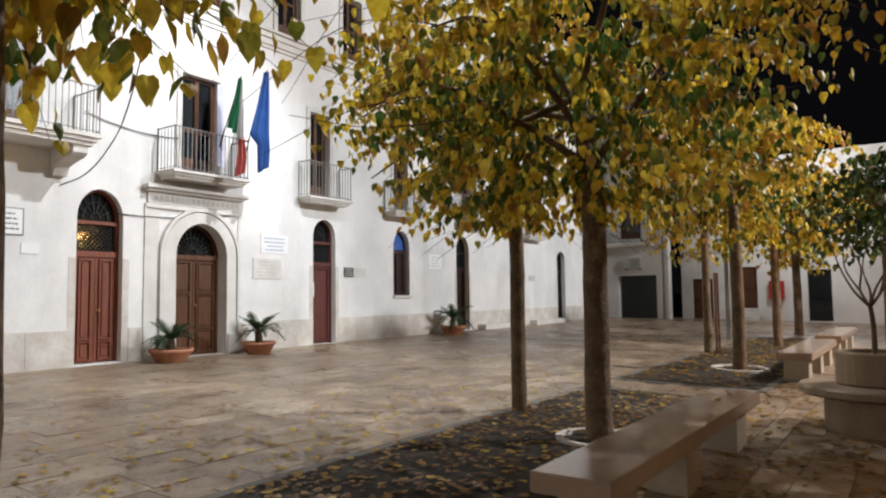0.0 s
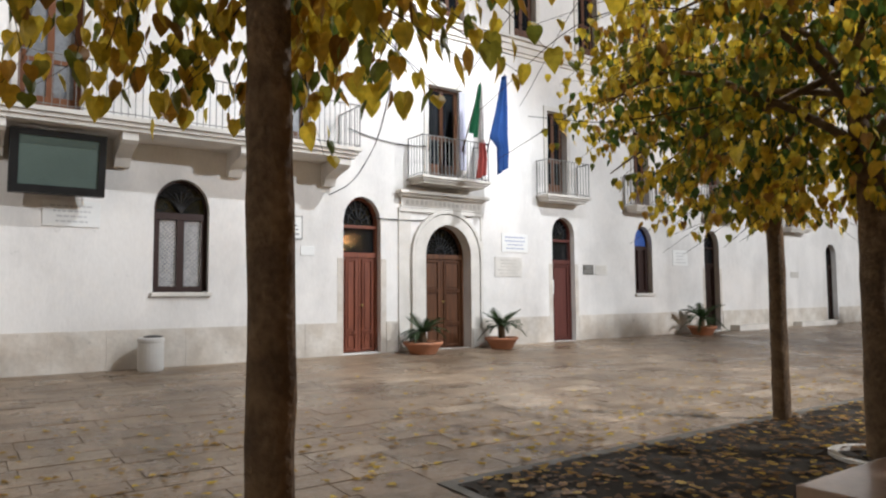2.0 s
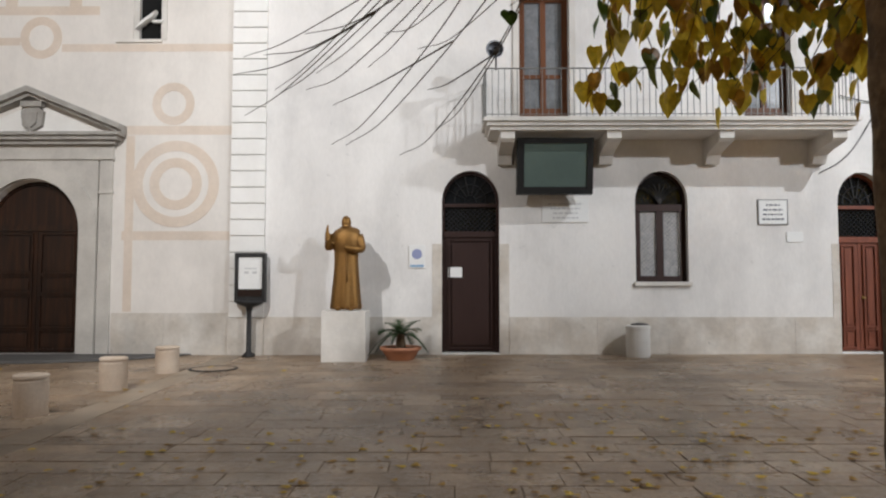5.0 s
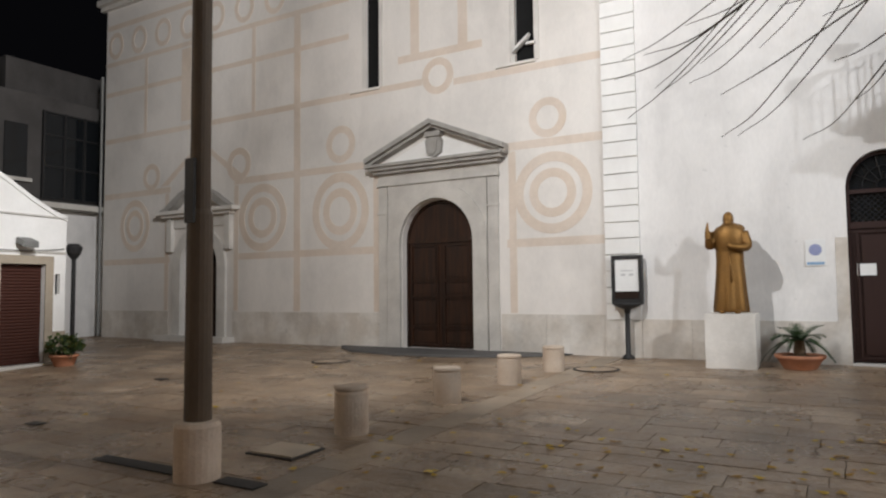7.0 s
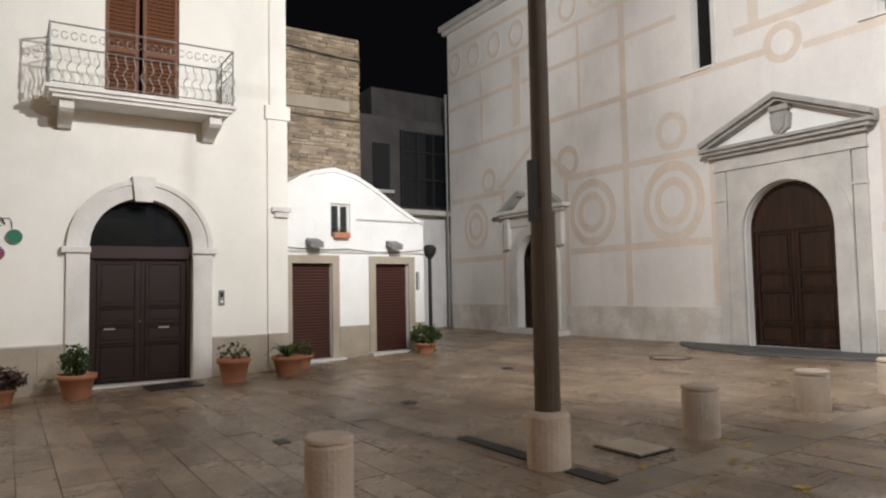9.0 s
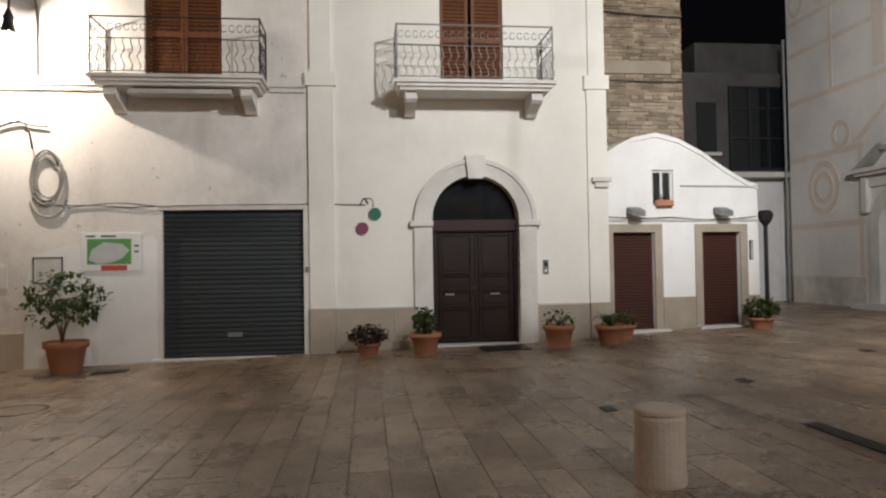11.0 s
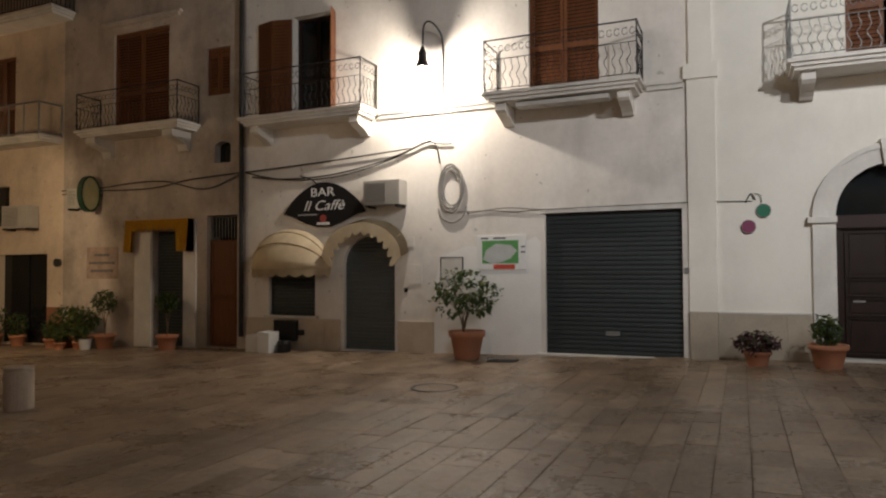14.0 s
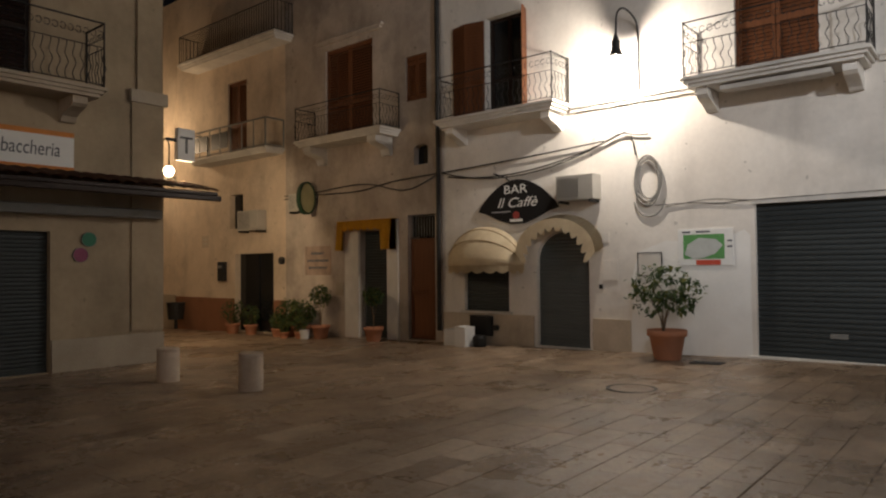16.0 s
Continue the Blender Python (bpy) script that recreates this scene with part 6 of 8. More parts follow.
cable("wall_cable", "thin grey wire along the wall above the garage", [bend(FB(-5.2, 2.62, 0.02), FB(-4.5, 2.62, 0.02), FB(-4.0, 2.58, 0.02), FB(-3.5, 2.6, 0.03), FB(-0.95, 2.62, 0.03), FB(0.1, 2.6, 0.02)), bend(FB(-5.0, 2.58, 0.02), FB(-4.2, 2.66, 0.02), FB(-3.5, 2.6, 0.03))], 0.007, CABLE)
paths = []
rnd = random.Random(2)
for k in range(7):
    c, h = (-5.32 + rnd.uniform(-0.03, 0.03), 3.1 + rnd.uniform(-0.05, 0.05))
    a, b = 0.24 + rnd.uniform(-0.03, 0.03), 0.44 + rnd.uniform(-0.06, 0.04)
    paths.append([FB(c + a * math.cos(t), h + b * math.sin(t), 0.04 + 0.02 * k / 7) for t in np.linspace(0, 6.28, 25)])
paths.append([FB(-5.3 + 0.3 * math.cos(t), 2.75 + 0.33 * math.sin(t), 0.03) for t in np.linspace(3.3, 6.2, 13)])
cable("cable_coil", "coil of spare grey cable hung on the wall", paths, 0.015, CABLE_G)


# ---- wall lamp ----
def wall_lamp():
    ob = thing("wall_lamp", "dark swan-neck wall lamp with a lit bell shade", "wall lamp", FB(-5.48, 4.83, 0))
    bm = bmesh.new()
    tube(bm, bend(FB(-5.48, 4.84, 0.03), FB(-5.48, 5.9, 0.04), FB(-5.5, 6.2, 0.12), FB(-5.6, 6.36, 0.34), FB(-5.68, 6.25, 0.5), FB(-5.7, 5.8, 0.53), n=6), 0.018, 7)
    part("arm", bm, IRON, ob)
    x, y, z = FB(-5.7, 5.42, 0.53)
    bm = bmesh.new()
    prof = [(0.15, 0.0), (0.12, 0.05), (0.085, 0.14), (0.075, 0.24), (0.09, 0.27), (0.06, 0.32), (0.02, 0.42)]
    n = 18
    rings = [[bm.verts.new((x + r * math.cos(2 * math.pi * i / n), y + r * math.sin(2 * math.pi * i / n), z + h)) for i in range(n)] for r, h in prof]
    for a, b in zip(rings, rings[1:]):
        for i in range(n):
            bm.faces.new((a[i], a[(i + 1) % n], b[(i + 1) % n], b[i]))
    bm.faces.new(rings[-1])
    part("shade", bm, IRON, ob, smooth=True)
    bm = bmesh.new()
    bmesh.ops.create_uvsphere(bm, u_segments=12, v_segments=8, radius=0.05, matrix=Matrix.Translation((x, y, z + 0.09)))
    part("bulb", bm, glowing("bulb_glow", (1.0, 0.85, 0.6), 12), ob, "glowing bulb")


wall_lamp()

# ---- awning house ----
H = OB_HOLES
d = part("door", leaf_panels(bmesh.new(), FB, -11.55, -10.66, -0.26, 2.2, -0.12, (1.2, 1.4)), WOOD_SHUT, OB, "tall brown wooden door with a barred light")
part("pane", boxed(FB, (-11.5, -10.7, 2.25, 2.75, -0.15, -0.14)), GLASS, d)
bm = bmesh.new()
for i in range(9):
    tube(bm, [FB(-11.45 + i * 0.09, 2.22, -0.1), FB(-11.45 + i * 0.09, 2.76, -0.1)], 0.008, 4)
part("bars", bm, IRON_GREY, d)
roller(OB, FB, H["shop"], -0.2, ROLLER, "dark shutter below the yellow awning")
each("jamb", FB, [(-13.8, -13.27, -0.35, 2.5, 0.001, 0.05), (-12.23, -11.85, -0.35, 2.7, 0.001, 0.05)], STONE_WHITE, OB, "white painted stone door jamb")


def yellow_awning():
    ob = thing("awning", "yellow scalloped cloth awning round a shop door", "awning", FB(-12.9, 2.4, 0))
    cloth = leaf_mat("yellow_canvas", [(0.0, (0.66, 0.38, 0.03)), (1.0, (0.60, 0.34, 0.03))], 0.8)
    for name, p0, p1, top in (("front", (-13.9, 0.3), (-11.9, 0.3), 2.72), ("side_flap", (-13.9, 0.02), (-13.9, 0.3), 2.72), ("side_flap", (-11.9, 0.02), (-11.9, 0.3), 2.72)):
        bm = bmesh.new()
        n = 40 if name == "front" else 10
        va, vb = [], []
        for i in range(n + 1):
            u, w = p0[0] + (p1[0] - p0[0]) * i / n, p0[1] + (p1[1] - p0[1]) * i / n
            va.append(bm.verts.new(FB(u, top, w * 0.8)))
            edge = 1.95 if name != "front" or i < 6 or i > n - 7 else 2.5 - 0.05 * abs(math.sin(i * math.pi / 5))
            vb.append(bm.verts.new(FB(u, edge, w + 0.02 * math.sin(i * 1.3))))
        for i in range(n):
            bm.faces.new((va[i], va[i + 1], vb[i + 1], vb[i]))
        bmesh.ops.solidify(bm, geom=bm.faces[:], thickness=0.006)
        part(name, bm, cloth, ob)


yellow_awning()
b = part("balcony", moulded_slab(bmesh.new(), FB, -15.1, -11.75, 4.78, 4.95, 0.75), STONE, OB, "stained stone balcony with a dark railing")
for u in (-14.7, -12.2):
    bm = bmesh.new()
    bracket(bm, FB, u, 4.78, 0.6, 0.3, 0.45)
    part("bracket", bm, STONE, b)
railing(b, FB, -15.05, -11.8, 4.95, 5.85, 0.02, 0.7, IRON, 0.12, 0.009, scroll=True)
shutter_pair(OB, FB, H["balcony"], -0.06, WOOD_SHUT)
shutter_pair(OB, FB, H["small"], -0.05, WOOD_SHUT)
part("window", boxed(FB, (-11.33, -10.86, 4.0, 4.5, -0.2, -0.19)), GLASS, OB, "small dark arched window")
ob = thing("round_sign", "round shop sign with a dark rim on a bracket", "sign", FB(-14.9, 3.4, 0))
part("face", disc(bmesh.new(), lambda u, v, w: FB(-15.0 + w, v, 0.07 + 0.62 * u), 0.5, 3.42, 0.42, -0.06, 0.06), mat("sign_yellow", (0.5, 0.46, 0.25), 0.5), ob)
part("rim", ring(bmesh.new(), lambda u, v, w: FB(-15.0 + w, v, 0.07 + 0.62 * u), 0.5, 3.42, 0.4, 0.4, 0.45, 0.45, -0.08, 0.08), mat("dark_green_rim", (0.02, 0.06, 0.03), 0.5), ob)
part("arm", boxed(FB, (-15.02, -14.98, 3.4, 3.44, 0.001, 0.1)), IRON, ob)
ac_unit(FB, -15.9, -15.4, 3.1, 3.6, 0.3, "small grey air conditioner beside the round sign")
plate("wall_poster", FB, -15.5, -14.4, 1.3, 2.1, 0, mat("old_poster", (0.40, 0.30, 0.24), 0.8, var=0.25, scale=4), "faded poster panel on the ochre wall", "poster", 3, INK)
bm = bmesh.new()
tube(bm, [FB(-10.46, 0.0, 0.1), FB(-10.46, 9.0, 0.1)], 0.055, 8)
solo("downpipe", bm, IRON, "dark cast-iron downpipe between two houses", "downpipe")

# ---- street house ----
H = NB_HOLES
part("door", boxed(FB, (-19.0, -17.0, -0.45, 1.96, -0.25, -0.2), (-18.05, -17.95, -0.45, 1.96, -0.2, -0.17)), GLASS, NB, "dark glazed shop door")
part("window", boxed(FB, (-19.3, -18.55, 2.75, 3.85, -0.25, -0.2)), GLASS, NB, "dark small window")
shutter_pair(NB, FB, H["upper"], -0.06, WOOD_SHUT)
b = part("balcony", moulded_slab(bmesh.new(), FB, -20.6, -16.42, 4.85, 5.02, 0.7), STONE, NB, "stone balcony over the street")
railing(b, FB, -20.55, -16.47, 5.02, 5.85, 0.02, 0.66, IRON_GREY, 0.6, 0.018, scroll=False)
each("rail_panel", FB, [(-20.45, -19.5, 5.2, 5.7, 0.65, 0.67), (-19.3, -18.4, 5.2, 5.7, 0.65, 0.67)], BLACK, b, "dark railing panel")
b = part("balcony", moulded_slab(bmesh.new(), FB, -21.3, -16.0, 8.1, 8.3, 0.7), STONE_WHITE, NB, "upper balcony")
railing(b, FB, -21.2, -16.05, 8.3, 9.2, 0.02, 0.66, IRON, 0.12, 0.01)
each("base_band", FB, [(-22.6, -19.02, -0.6, 0.55, 0.001, 0.02), (-16.98, -16.4, -0.6, 0.55, 0.001, 0.02)], mat("brick_paint", (0.28, 0.13, 0.07), 0.8, var=0.15, scale=2), NB)
ac_unit(FB, -18.35, -17.3, 2.65, 3.25, 0.35, "grey air conditioner over the shop door")
ob = thing("litter_bin", "dark metal litter bin by the street wall", "bin", FB(-21.9, -0.5, 0.4))
part("drum", lathe(bmesh.new(), *FB(-21.9, -0.45, 0.4), [(0.25, 0.25), (0.3, 0.8), (0.32, 0.82)], 14), IRON, ob)
part("post", lathe(bmesh.new(), *FB(-21.9, -0.52, 0.4), [(0.06, 0), (0.05, 0.35)], 10), IRON, ob)

plate("wall_poster", FB, -20.9, -20.5, 2.2, 2.6, 0, STONE_CREAM, "small torn poster on the peach wall", "poster", 2, STONE)
ob = thing("letter_box", "dark metal letter box on the peach wall", "letter box", FB(-19.6, 1.1, 0))
part("body", boxed(FB, (-19.76, -19.46, 1.1, 1.72, 0.001, 0.16), bevel=0.015), IRON, ob)
part("flap", boxed(FB, (-19.72, -19.5, 1.52, 1.6, 0.16, 0.175)), IRON_GREY, ob)
ob = thing("alarm_bell", "small round dark alarm bell on the wall", "alarm", FB(-16.55, 1.6, 0))
part("dome", disc(bmesh.new(), FB, -16.55, 1.72, 0.11, 0.001, 0.09, 18), IRON, ob)
plate("meter_door", FB, -14.2, -13.9, 0.75, 1.1, 0, STONE_TAN, "small brown meter door by the shop", "meter box")
part("window_cornice", boxed(FB, (-14.95, -12.4, 7.66, 7.74, 0.001, 0.08), (-15.02, -12.33, 7.74, 7.8, 0.001, 0.1)), PLASTER_SHABBY, OB, "moulded cornice above the balcony window")

# ---- corner shop ----
H = TB_HOLES
roller(TB, FC, H["shop"], -0.15, ROLLER, "closed dark shop shutter")
shutter_pair(TB, FC, H["balcony"], -0.06, WOOD_DARK)
b = part("balcony", moulded_slab(bmesh.new(), FC, -6.5, -3.2, 4.6, 4.78, 0.8), STONE_TAN, TB, "corner house balcony with a scrolled railing")
for u in (-6.1, -3.6):
    bm = bmesh.new()
    bracket(bm, FC, u, 4.6, 0.6, 0.26, 0.4)
    part("bracket", bm, STONE_TAN, b)
railing(b, FC, -6.45, -3.25, 4.78, 5.95, 0.02, 0.75, IRON, 0.13, 0.01, scroll=True)
p = part("pilaster", boxed(FC, (-7.95, -7.3, 0.3, 4.8, 0.001, 0.04), (-7.9, -7.4, 5.05, 9.4, 0.001, 0.06)), PLASTER_OLD, TB)
part("capital", boxed(FC, (-8.0, -7.25, 4.8, 5.05, 0.001, 0.12)), STONE_TAN, p)
part("base_band", boxed(FC, (-7.96, -5.86, -0.45, 0.24, 0.002, 0.05)), STONE_TAN, TB)


def canopy():
    ob = part("canopy", boxed(FC, (-8.5, 2.0, 2.95, 3.02, 0.05, 1.15), bevel=0.01), WOOD_DARK, TB, "tiled lean-to canopy over the shop front")
    bm = bmesh.new()
    for i in range(44):
        u = -8.5 + i * 0.24
        line = [(u + 0.12 - 0.12 * math.cos(math.pi * k / 6), 0.06 * math.sin(math.pi * k / 6)) for k in range(7)]
        rows = [[bm.verts.new(FC(a, v0 + h, w)) for a, h in line] for v0, w in ((3.28, 0.02), (3.03, 1.2))]
        for k in range(6):
            bm.faces.new((rows[0][k], rows[0][k + 1], rows[1][k + 1], rows[1][k]))
    bmesh.ops.solidify(bm, geom=bm.faces[:], thickness=0.015)
    part("roof_tiles", bm, mat("old_tiles", (0.20, 0.11, 0.07), 0.85, var=0.2, island=0.25), ob)
    part("gutter", boxed(FC, (-8.55, 2.0, 2.84, 2.94, 1.08, 1.2), bevel=0.02), WOOD_DARK, ob)
    part("awning_case", boxed(FC, (-7.8, 2.0, 2.5, 2.68, 0.05, 0.3), bevel=0.03), IRON_GREY, ob)


canopy()
s = plate("shop_sign", FC, -6.23, -3.4, 3.34, 4.0, 0, PAPER, "white tobacco shop sign with an orange border", "sign", 0)
part("orange_border", boxed(FC, (-6.23, -3.4, 3.93, 4.02, 0.018, 0.024), (-6.23, -3.4, 3.32, 3.38, 0.018, 0.024)), mat("orange_print", (0.6, 0.22, 0.05), 0.6, bump=0), s)
letters("Tabaccheria", lambda u, v, w: FC(-u, v, w), 5.38, 3.56, 0.02, 0.36, INK, s, "lettering", 0.1, 0.7)
wall_disc(FC, -6.5, 2.07, 0.13, GREEN_D, "round dark green wall disc")
wall_disc(FC, -6.35, 1.78, 0.13, PURPLE_D, "round plum red wall disc")


def t_sign():
    ob = thing("tobacco_sign", "white box sign with a dark letter T", "sign", (-8.35, -13.0, 3.5))
    part("box", boxed(FW, (-8.5, -8.12, 3.72, 4.38, -13.18, -13.04), bevel=0.01), PLASTIC_W, ob)
    letters("T", lambda u, v, w: Vector((-u, -13.04 + w, v)), 8.31, 3.87, 0.004, 0.5, BLACK, ob, "lettering")
    part("arm", boxed(FW, (-8.12, -7.9, 4.1, 4.16, -13.13, -13.09)), IRON, ob)


t_sign()
ob = thing("corner_lamp", "lit round street lamp on the shop corner", "wall lamp", (-8.2, -13.6, 3.6))
bm = bmesh.new()
bmesh.ops.create_uvsphere(bm, u_segments=14, v_segments=10, radius=0.11, matrix=Matrix.Translation((-8.12, -13.4, 3.52)))
part("globe", bm, glowing("globe_glow", (1.0, 0.8, 0.5), 14), ob)
bm = bmesh.new()
tube(bm, bend((-7.95, -13.4, 3.8), (-8.0, -13.4, 4.15), (-8.12, -13.4, 4.1), (-8.12, -13.4, 3.6), n=5), 0.015, 6)
part("arm", bm, IRON, ob)

# ---- vaulted house ----
H = DH_HOLES
for k in ("one", "two"):
    u0, u1, v0, v1, _ = H[k]
    roller(DH, FD, H[k], -0.12, ROLLER_RED, "closed reddish brown roller shutter", 0.06)
    part("jamb", boxed(FD, (u0 - 0.16, u0, v0 - 0.05, v1 + 0.16, 0.001, 0.03), (u1, u1 + 0.16, v0 - 0.05, v1 + 0.16, 0.001, 0.03), (u0, u1, v1, v1 + 0.16, 0.001, 0.03)), STONE_TAN, DH, "tan stone door frame")
    part("threshold", boxed(FD, (u0 - 0.2, u1 + 0.2, v0 - 0.12, v0, -0.2, 0.25), bevel=0.01), STONE_WHITE, DH)
each("base_band", FD, [(5.99, 6.69, 0.1, 0.78, 0.001, 0.025), (7.89, 8.15, 0.1, 0.78, 0.001, 0.025)], STONE_TAN, DH)
win = part("window", boxed(FD, (5.79, 5.84, 2.63, 3.33, -0.12, -0.05), (6.21, 6.26, 2.63, 3.33, -0.12, -0.05), (6.0, 6.05, 2.63, 3.33, -0.12, -0.05), (5.79, 6.26, 3.28, 3.33, -0.12, -0.045)), PLASTIC_W, DH, "small white casement window")
part("pane", boxed(FD, (5.84, 6.21, 2.66, 3.28, -0.1, -0.09)), GLASS, win)
ob = thing("window_box", "terracotta window box with a small plant", "window box", FD(6.02, 2.62, 0.0))
part("trough", boxed(FD, (5.84, 6.2, 2.6, 2.72, 0.005, 0.12), bevel=0.012), TERRA, ob)
bm = bmesh.new()
rnd = random.Random(61)
for k in range(60):
    a, b = rnd.uniform(5.86, 6.18), rnd.uniform(2.7, 2.82)
    q = FD(a, b, rnd.uniform(0.02, 0.11))
    v = [bm.verts.new(q + Vector((rnd.uniform(-0.03, 0.03), rnd.uniform(-0.03, 0.03), rnd.uniform(-0.02, 0.04)))) for i in range(3)]
    bm.faces.new(v)
part("foliage", bm, LEAF_SHRUB, ob)
each("string_line", FD, [(4.62, 8.15, 2.3, 2.34, 0.001, 0.03), (6.4, 8.15, 3.0, 3.03, 0.001, 0.03)], STONE, DH)
part("vent", boxed(FD, (7.93, 8.03, 1.5, 1.9, -0.1, -0.09)), BLACK, DH)
for u in (5.35, 7.25):
    ob = thing("floodlight", "small grey floodlight on the whitewashed wall", "floodlight", FD(u, 2.45, 0), "floodlights over the shutters")
    def FL(a, b, w):
        return FD(u + a, 2.5 + b - 0.35 * w, w)
    part("head", boxed(FL, (-0.14, 0.14, -0.02, 0.1, 0.05, 0.3), bevel=0.015), IRON_GREY, ob)
    part("bracket", boxed(FD, (u - 0.03, u + 0.03, 2.42, 2.52, 0.001, 0.08)), IRON, ob)
bm = bmesh.new()
tube(bm, sag(FD(4.7, 2.4, 0.03), FD(6.2, 2.38, 0.03), 0.03), 0.008, 5)
tube(bm, sag(FD(6.2, 2.38, 0.03), FD(8.1, 2.4, 0.03), 0.06), 0.008, 5)
solo("wall_cable", bm, CABLE, "thin cable slung along the whitewashed wall", "cable")
ob = thing("street_lamp", "short dark lamp post beside the whitewashed house", "street lamp", (-14.3, 8.35, 0.2))
part("post", lathe(bmesh.new(), -14.3, 8.35, 0.18, [(0.09, 0), (0.07, 0.1), (0.045, 0.2), (0.04, 2.0), (0.05, 2.05)], 12), IRON, ob)
part("head", lathe(bmesh.new(), -14.3, 8.35, 2.22, [(0.06, 0), (0.13, 0.1), (0.16, 0.22), (0.1, 0.3)], 14), IRON, ob)

# rubble courses of the stone house
rnd = random.Random(12)
RUBBLE_EACH = mat("rubble_stone", (0.44, 0.36, 0.27), 0.9, var=0.25, scale=3, fine=30, second=(0.24, 0.19, 0.135), bump=0.6, each=0.35, grime=0.3)
v, count, rest = 3.6, 0, bmesh.new()
while v < 8.05:
    h = rnd.uniform(0.05, 0.11)
    y = 4.5
    while y < 7.9:
        b = min(y + rnd.uniform(0.12, 0.5), 7.92)
        span = (y + 0.006, b - 0.006, v + 0.005, v + h - 0.005 - rnd.uniform(0, 0.012), 0.0, rnd.uniform(0.005, 0.05))
        FR = lambda u, q, k: Vector((-17.0 + k, u, q))
        if count < 290:
            part("rubble_stone", boxed(FR, span), RUBBLE_EACH, RH)
        else:
            box(rest, FR, *span)
        count += 1
        y = b
    v += h
tagged(part("upper_rubble", rest, RUBBLE, RH), kind="stuff")
part("lintel_band", boxed(lambda u, q, k: Vector((-17.0 + k, u, q)), (4.5, 7.6, 6.1, 6.4, 0.03, 0.08)), STONE_TAN, RH)
def FX(u, v, w):
    """The front of the alley house."""
    return Vector((-20.2 + w, u, v))


for y, z, h in ((9.9, 4.7, 1.5), (10.3, 2.4, 1.3)):
    w = part("window", boxed(FX, (y, y + 0.6, z, z + h, 0.001, 0.05)), GLASS, AH, "dark window")
    part("sill", boxed(FX, (y - 0.1, y + 0.7, z - 0.1, z, 0.001, 0.15)), STONE, w)
lo = part("loggia", boxed(FX, (10.9, 13.6, 4.2, 6.7, 0.001, 0.05)), GLASS, AH, "dark glazed loggia over the alley")
for y in (10.9, 11.5, 12.1, 12.7, 13.3):
    part("mullion", boxed(FX, (y, y + 0.06, 4.2, 6.7, 0.05, 0.1)), IRON, lo)
for v in (4.2, 5.1, 6.0, 6.64):
    part("rail", boxed(FX, (10.9, 13.6, v, v + 0.05, 0.05, 0.09)), IRON, lo)
part("lower_wall", boxed(FX, (10.9, 14.0, 0.0, 3.88, 0.001, 0.12)), PLASTER, AH, "paler plastered lower wall")
part("balcony", boxed(FX, (9.0, 13.6, 3.9, 4.05, 0.0, 0.6)), STONE, AH)
bm = bmesh.new()
tube(bm, sag((-16.9, 4.6, 7.75), (-16.9, 7.9, 7.5), 0.05), 0.02, 5)
tube(bm, sag((-16.9, 4.6, 6.0), (-16.9, 7.9, 5.9), 0.04), 0.014, 5)
solo("wall_cable", bm, CABLE, "dark cables strung across the rubble stone wall", "cable")


# ---- far houses ----
H = FH_HOLES
roller(FH, FE, H["garage"], -0.4, ROLLER, "dark half-lit garage shutter")
french_door(FH, FE, H["door"], -0.1, GLASS, WOOD_BROWN)
b = part("balcony", moulded_slab(bmesh.new(), FE, 9.9, 12.4, 3.6, 3.78, 0.7), STONE_WHITE, FH, "balcony of the far house")
railing(b, FE, 9.95, 12.35, 3.78, 4.6, 0.02, 0.65, IRON, 0.12, 0.01)
ac_unit(FE, 10.55, 11.35, 2.6, 3.1, 0.35, "white air conditioner over a garage")
bm = bmesh.new()
tube(bm, [FE(9.6, 0.3, 0.1), FE(9.6, 8.5, 0.1)], 0.06, 8)
solo("downpipe", bm, IRON_GREY, "grey downpipe on the far house", "downpipe")
H = FG_HOLES
for k, wood in (("door1", WOOD_BROWN), ("door2", WOOD_BROWN), ("door3", GLASS)):
    u0, u1, v0, v1, _ = H[k]
    part("door", leaf_panels(bmesh.new(), FF, u0, u1, v0, v1, -0.12, (1, 1.3)), wood, FG, "plain wooden door")
part("steps", boxed(FF, (5.9, 7.3, 0.2, 0.4, 0.0, 0.9), (6.0, 7.2, 0.4, 0.58, 0.0, 0.6), (6.1, 7.1, 0.58, 0.75, 0.0, 0.3), bevel=0.01), STONE_WHITE, FG)
part("band", boxed(FF, (-14, 9.4, 3.3, 3.5, 0.001, 0.06)), STONE_WHITE, FG)


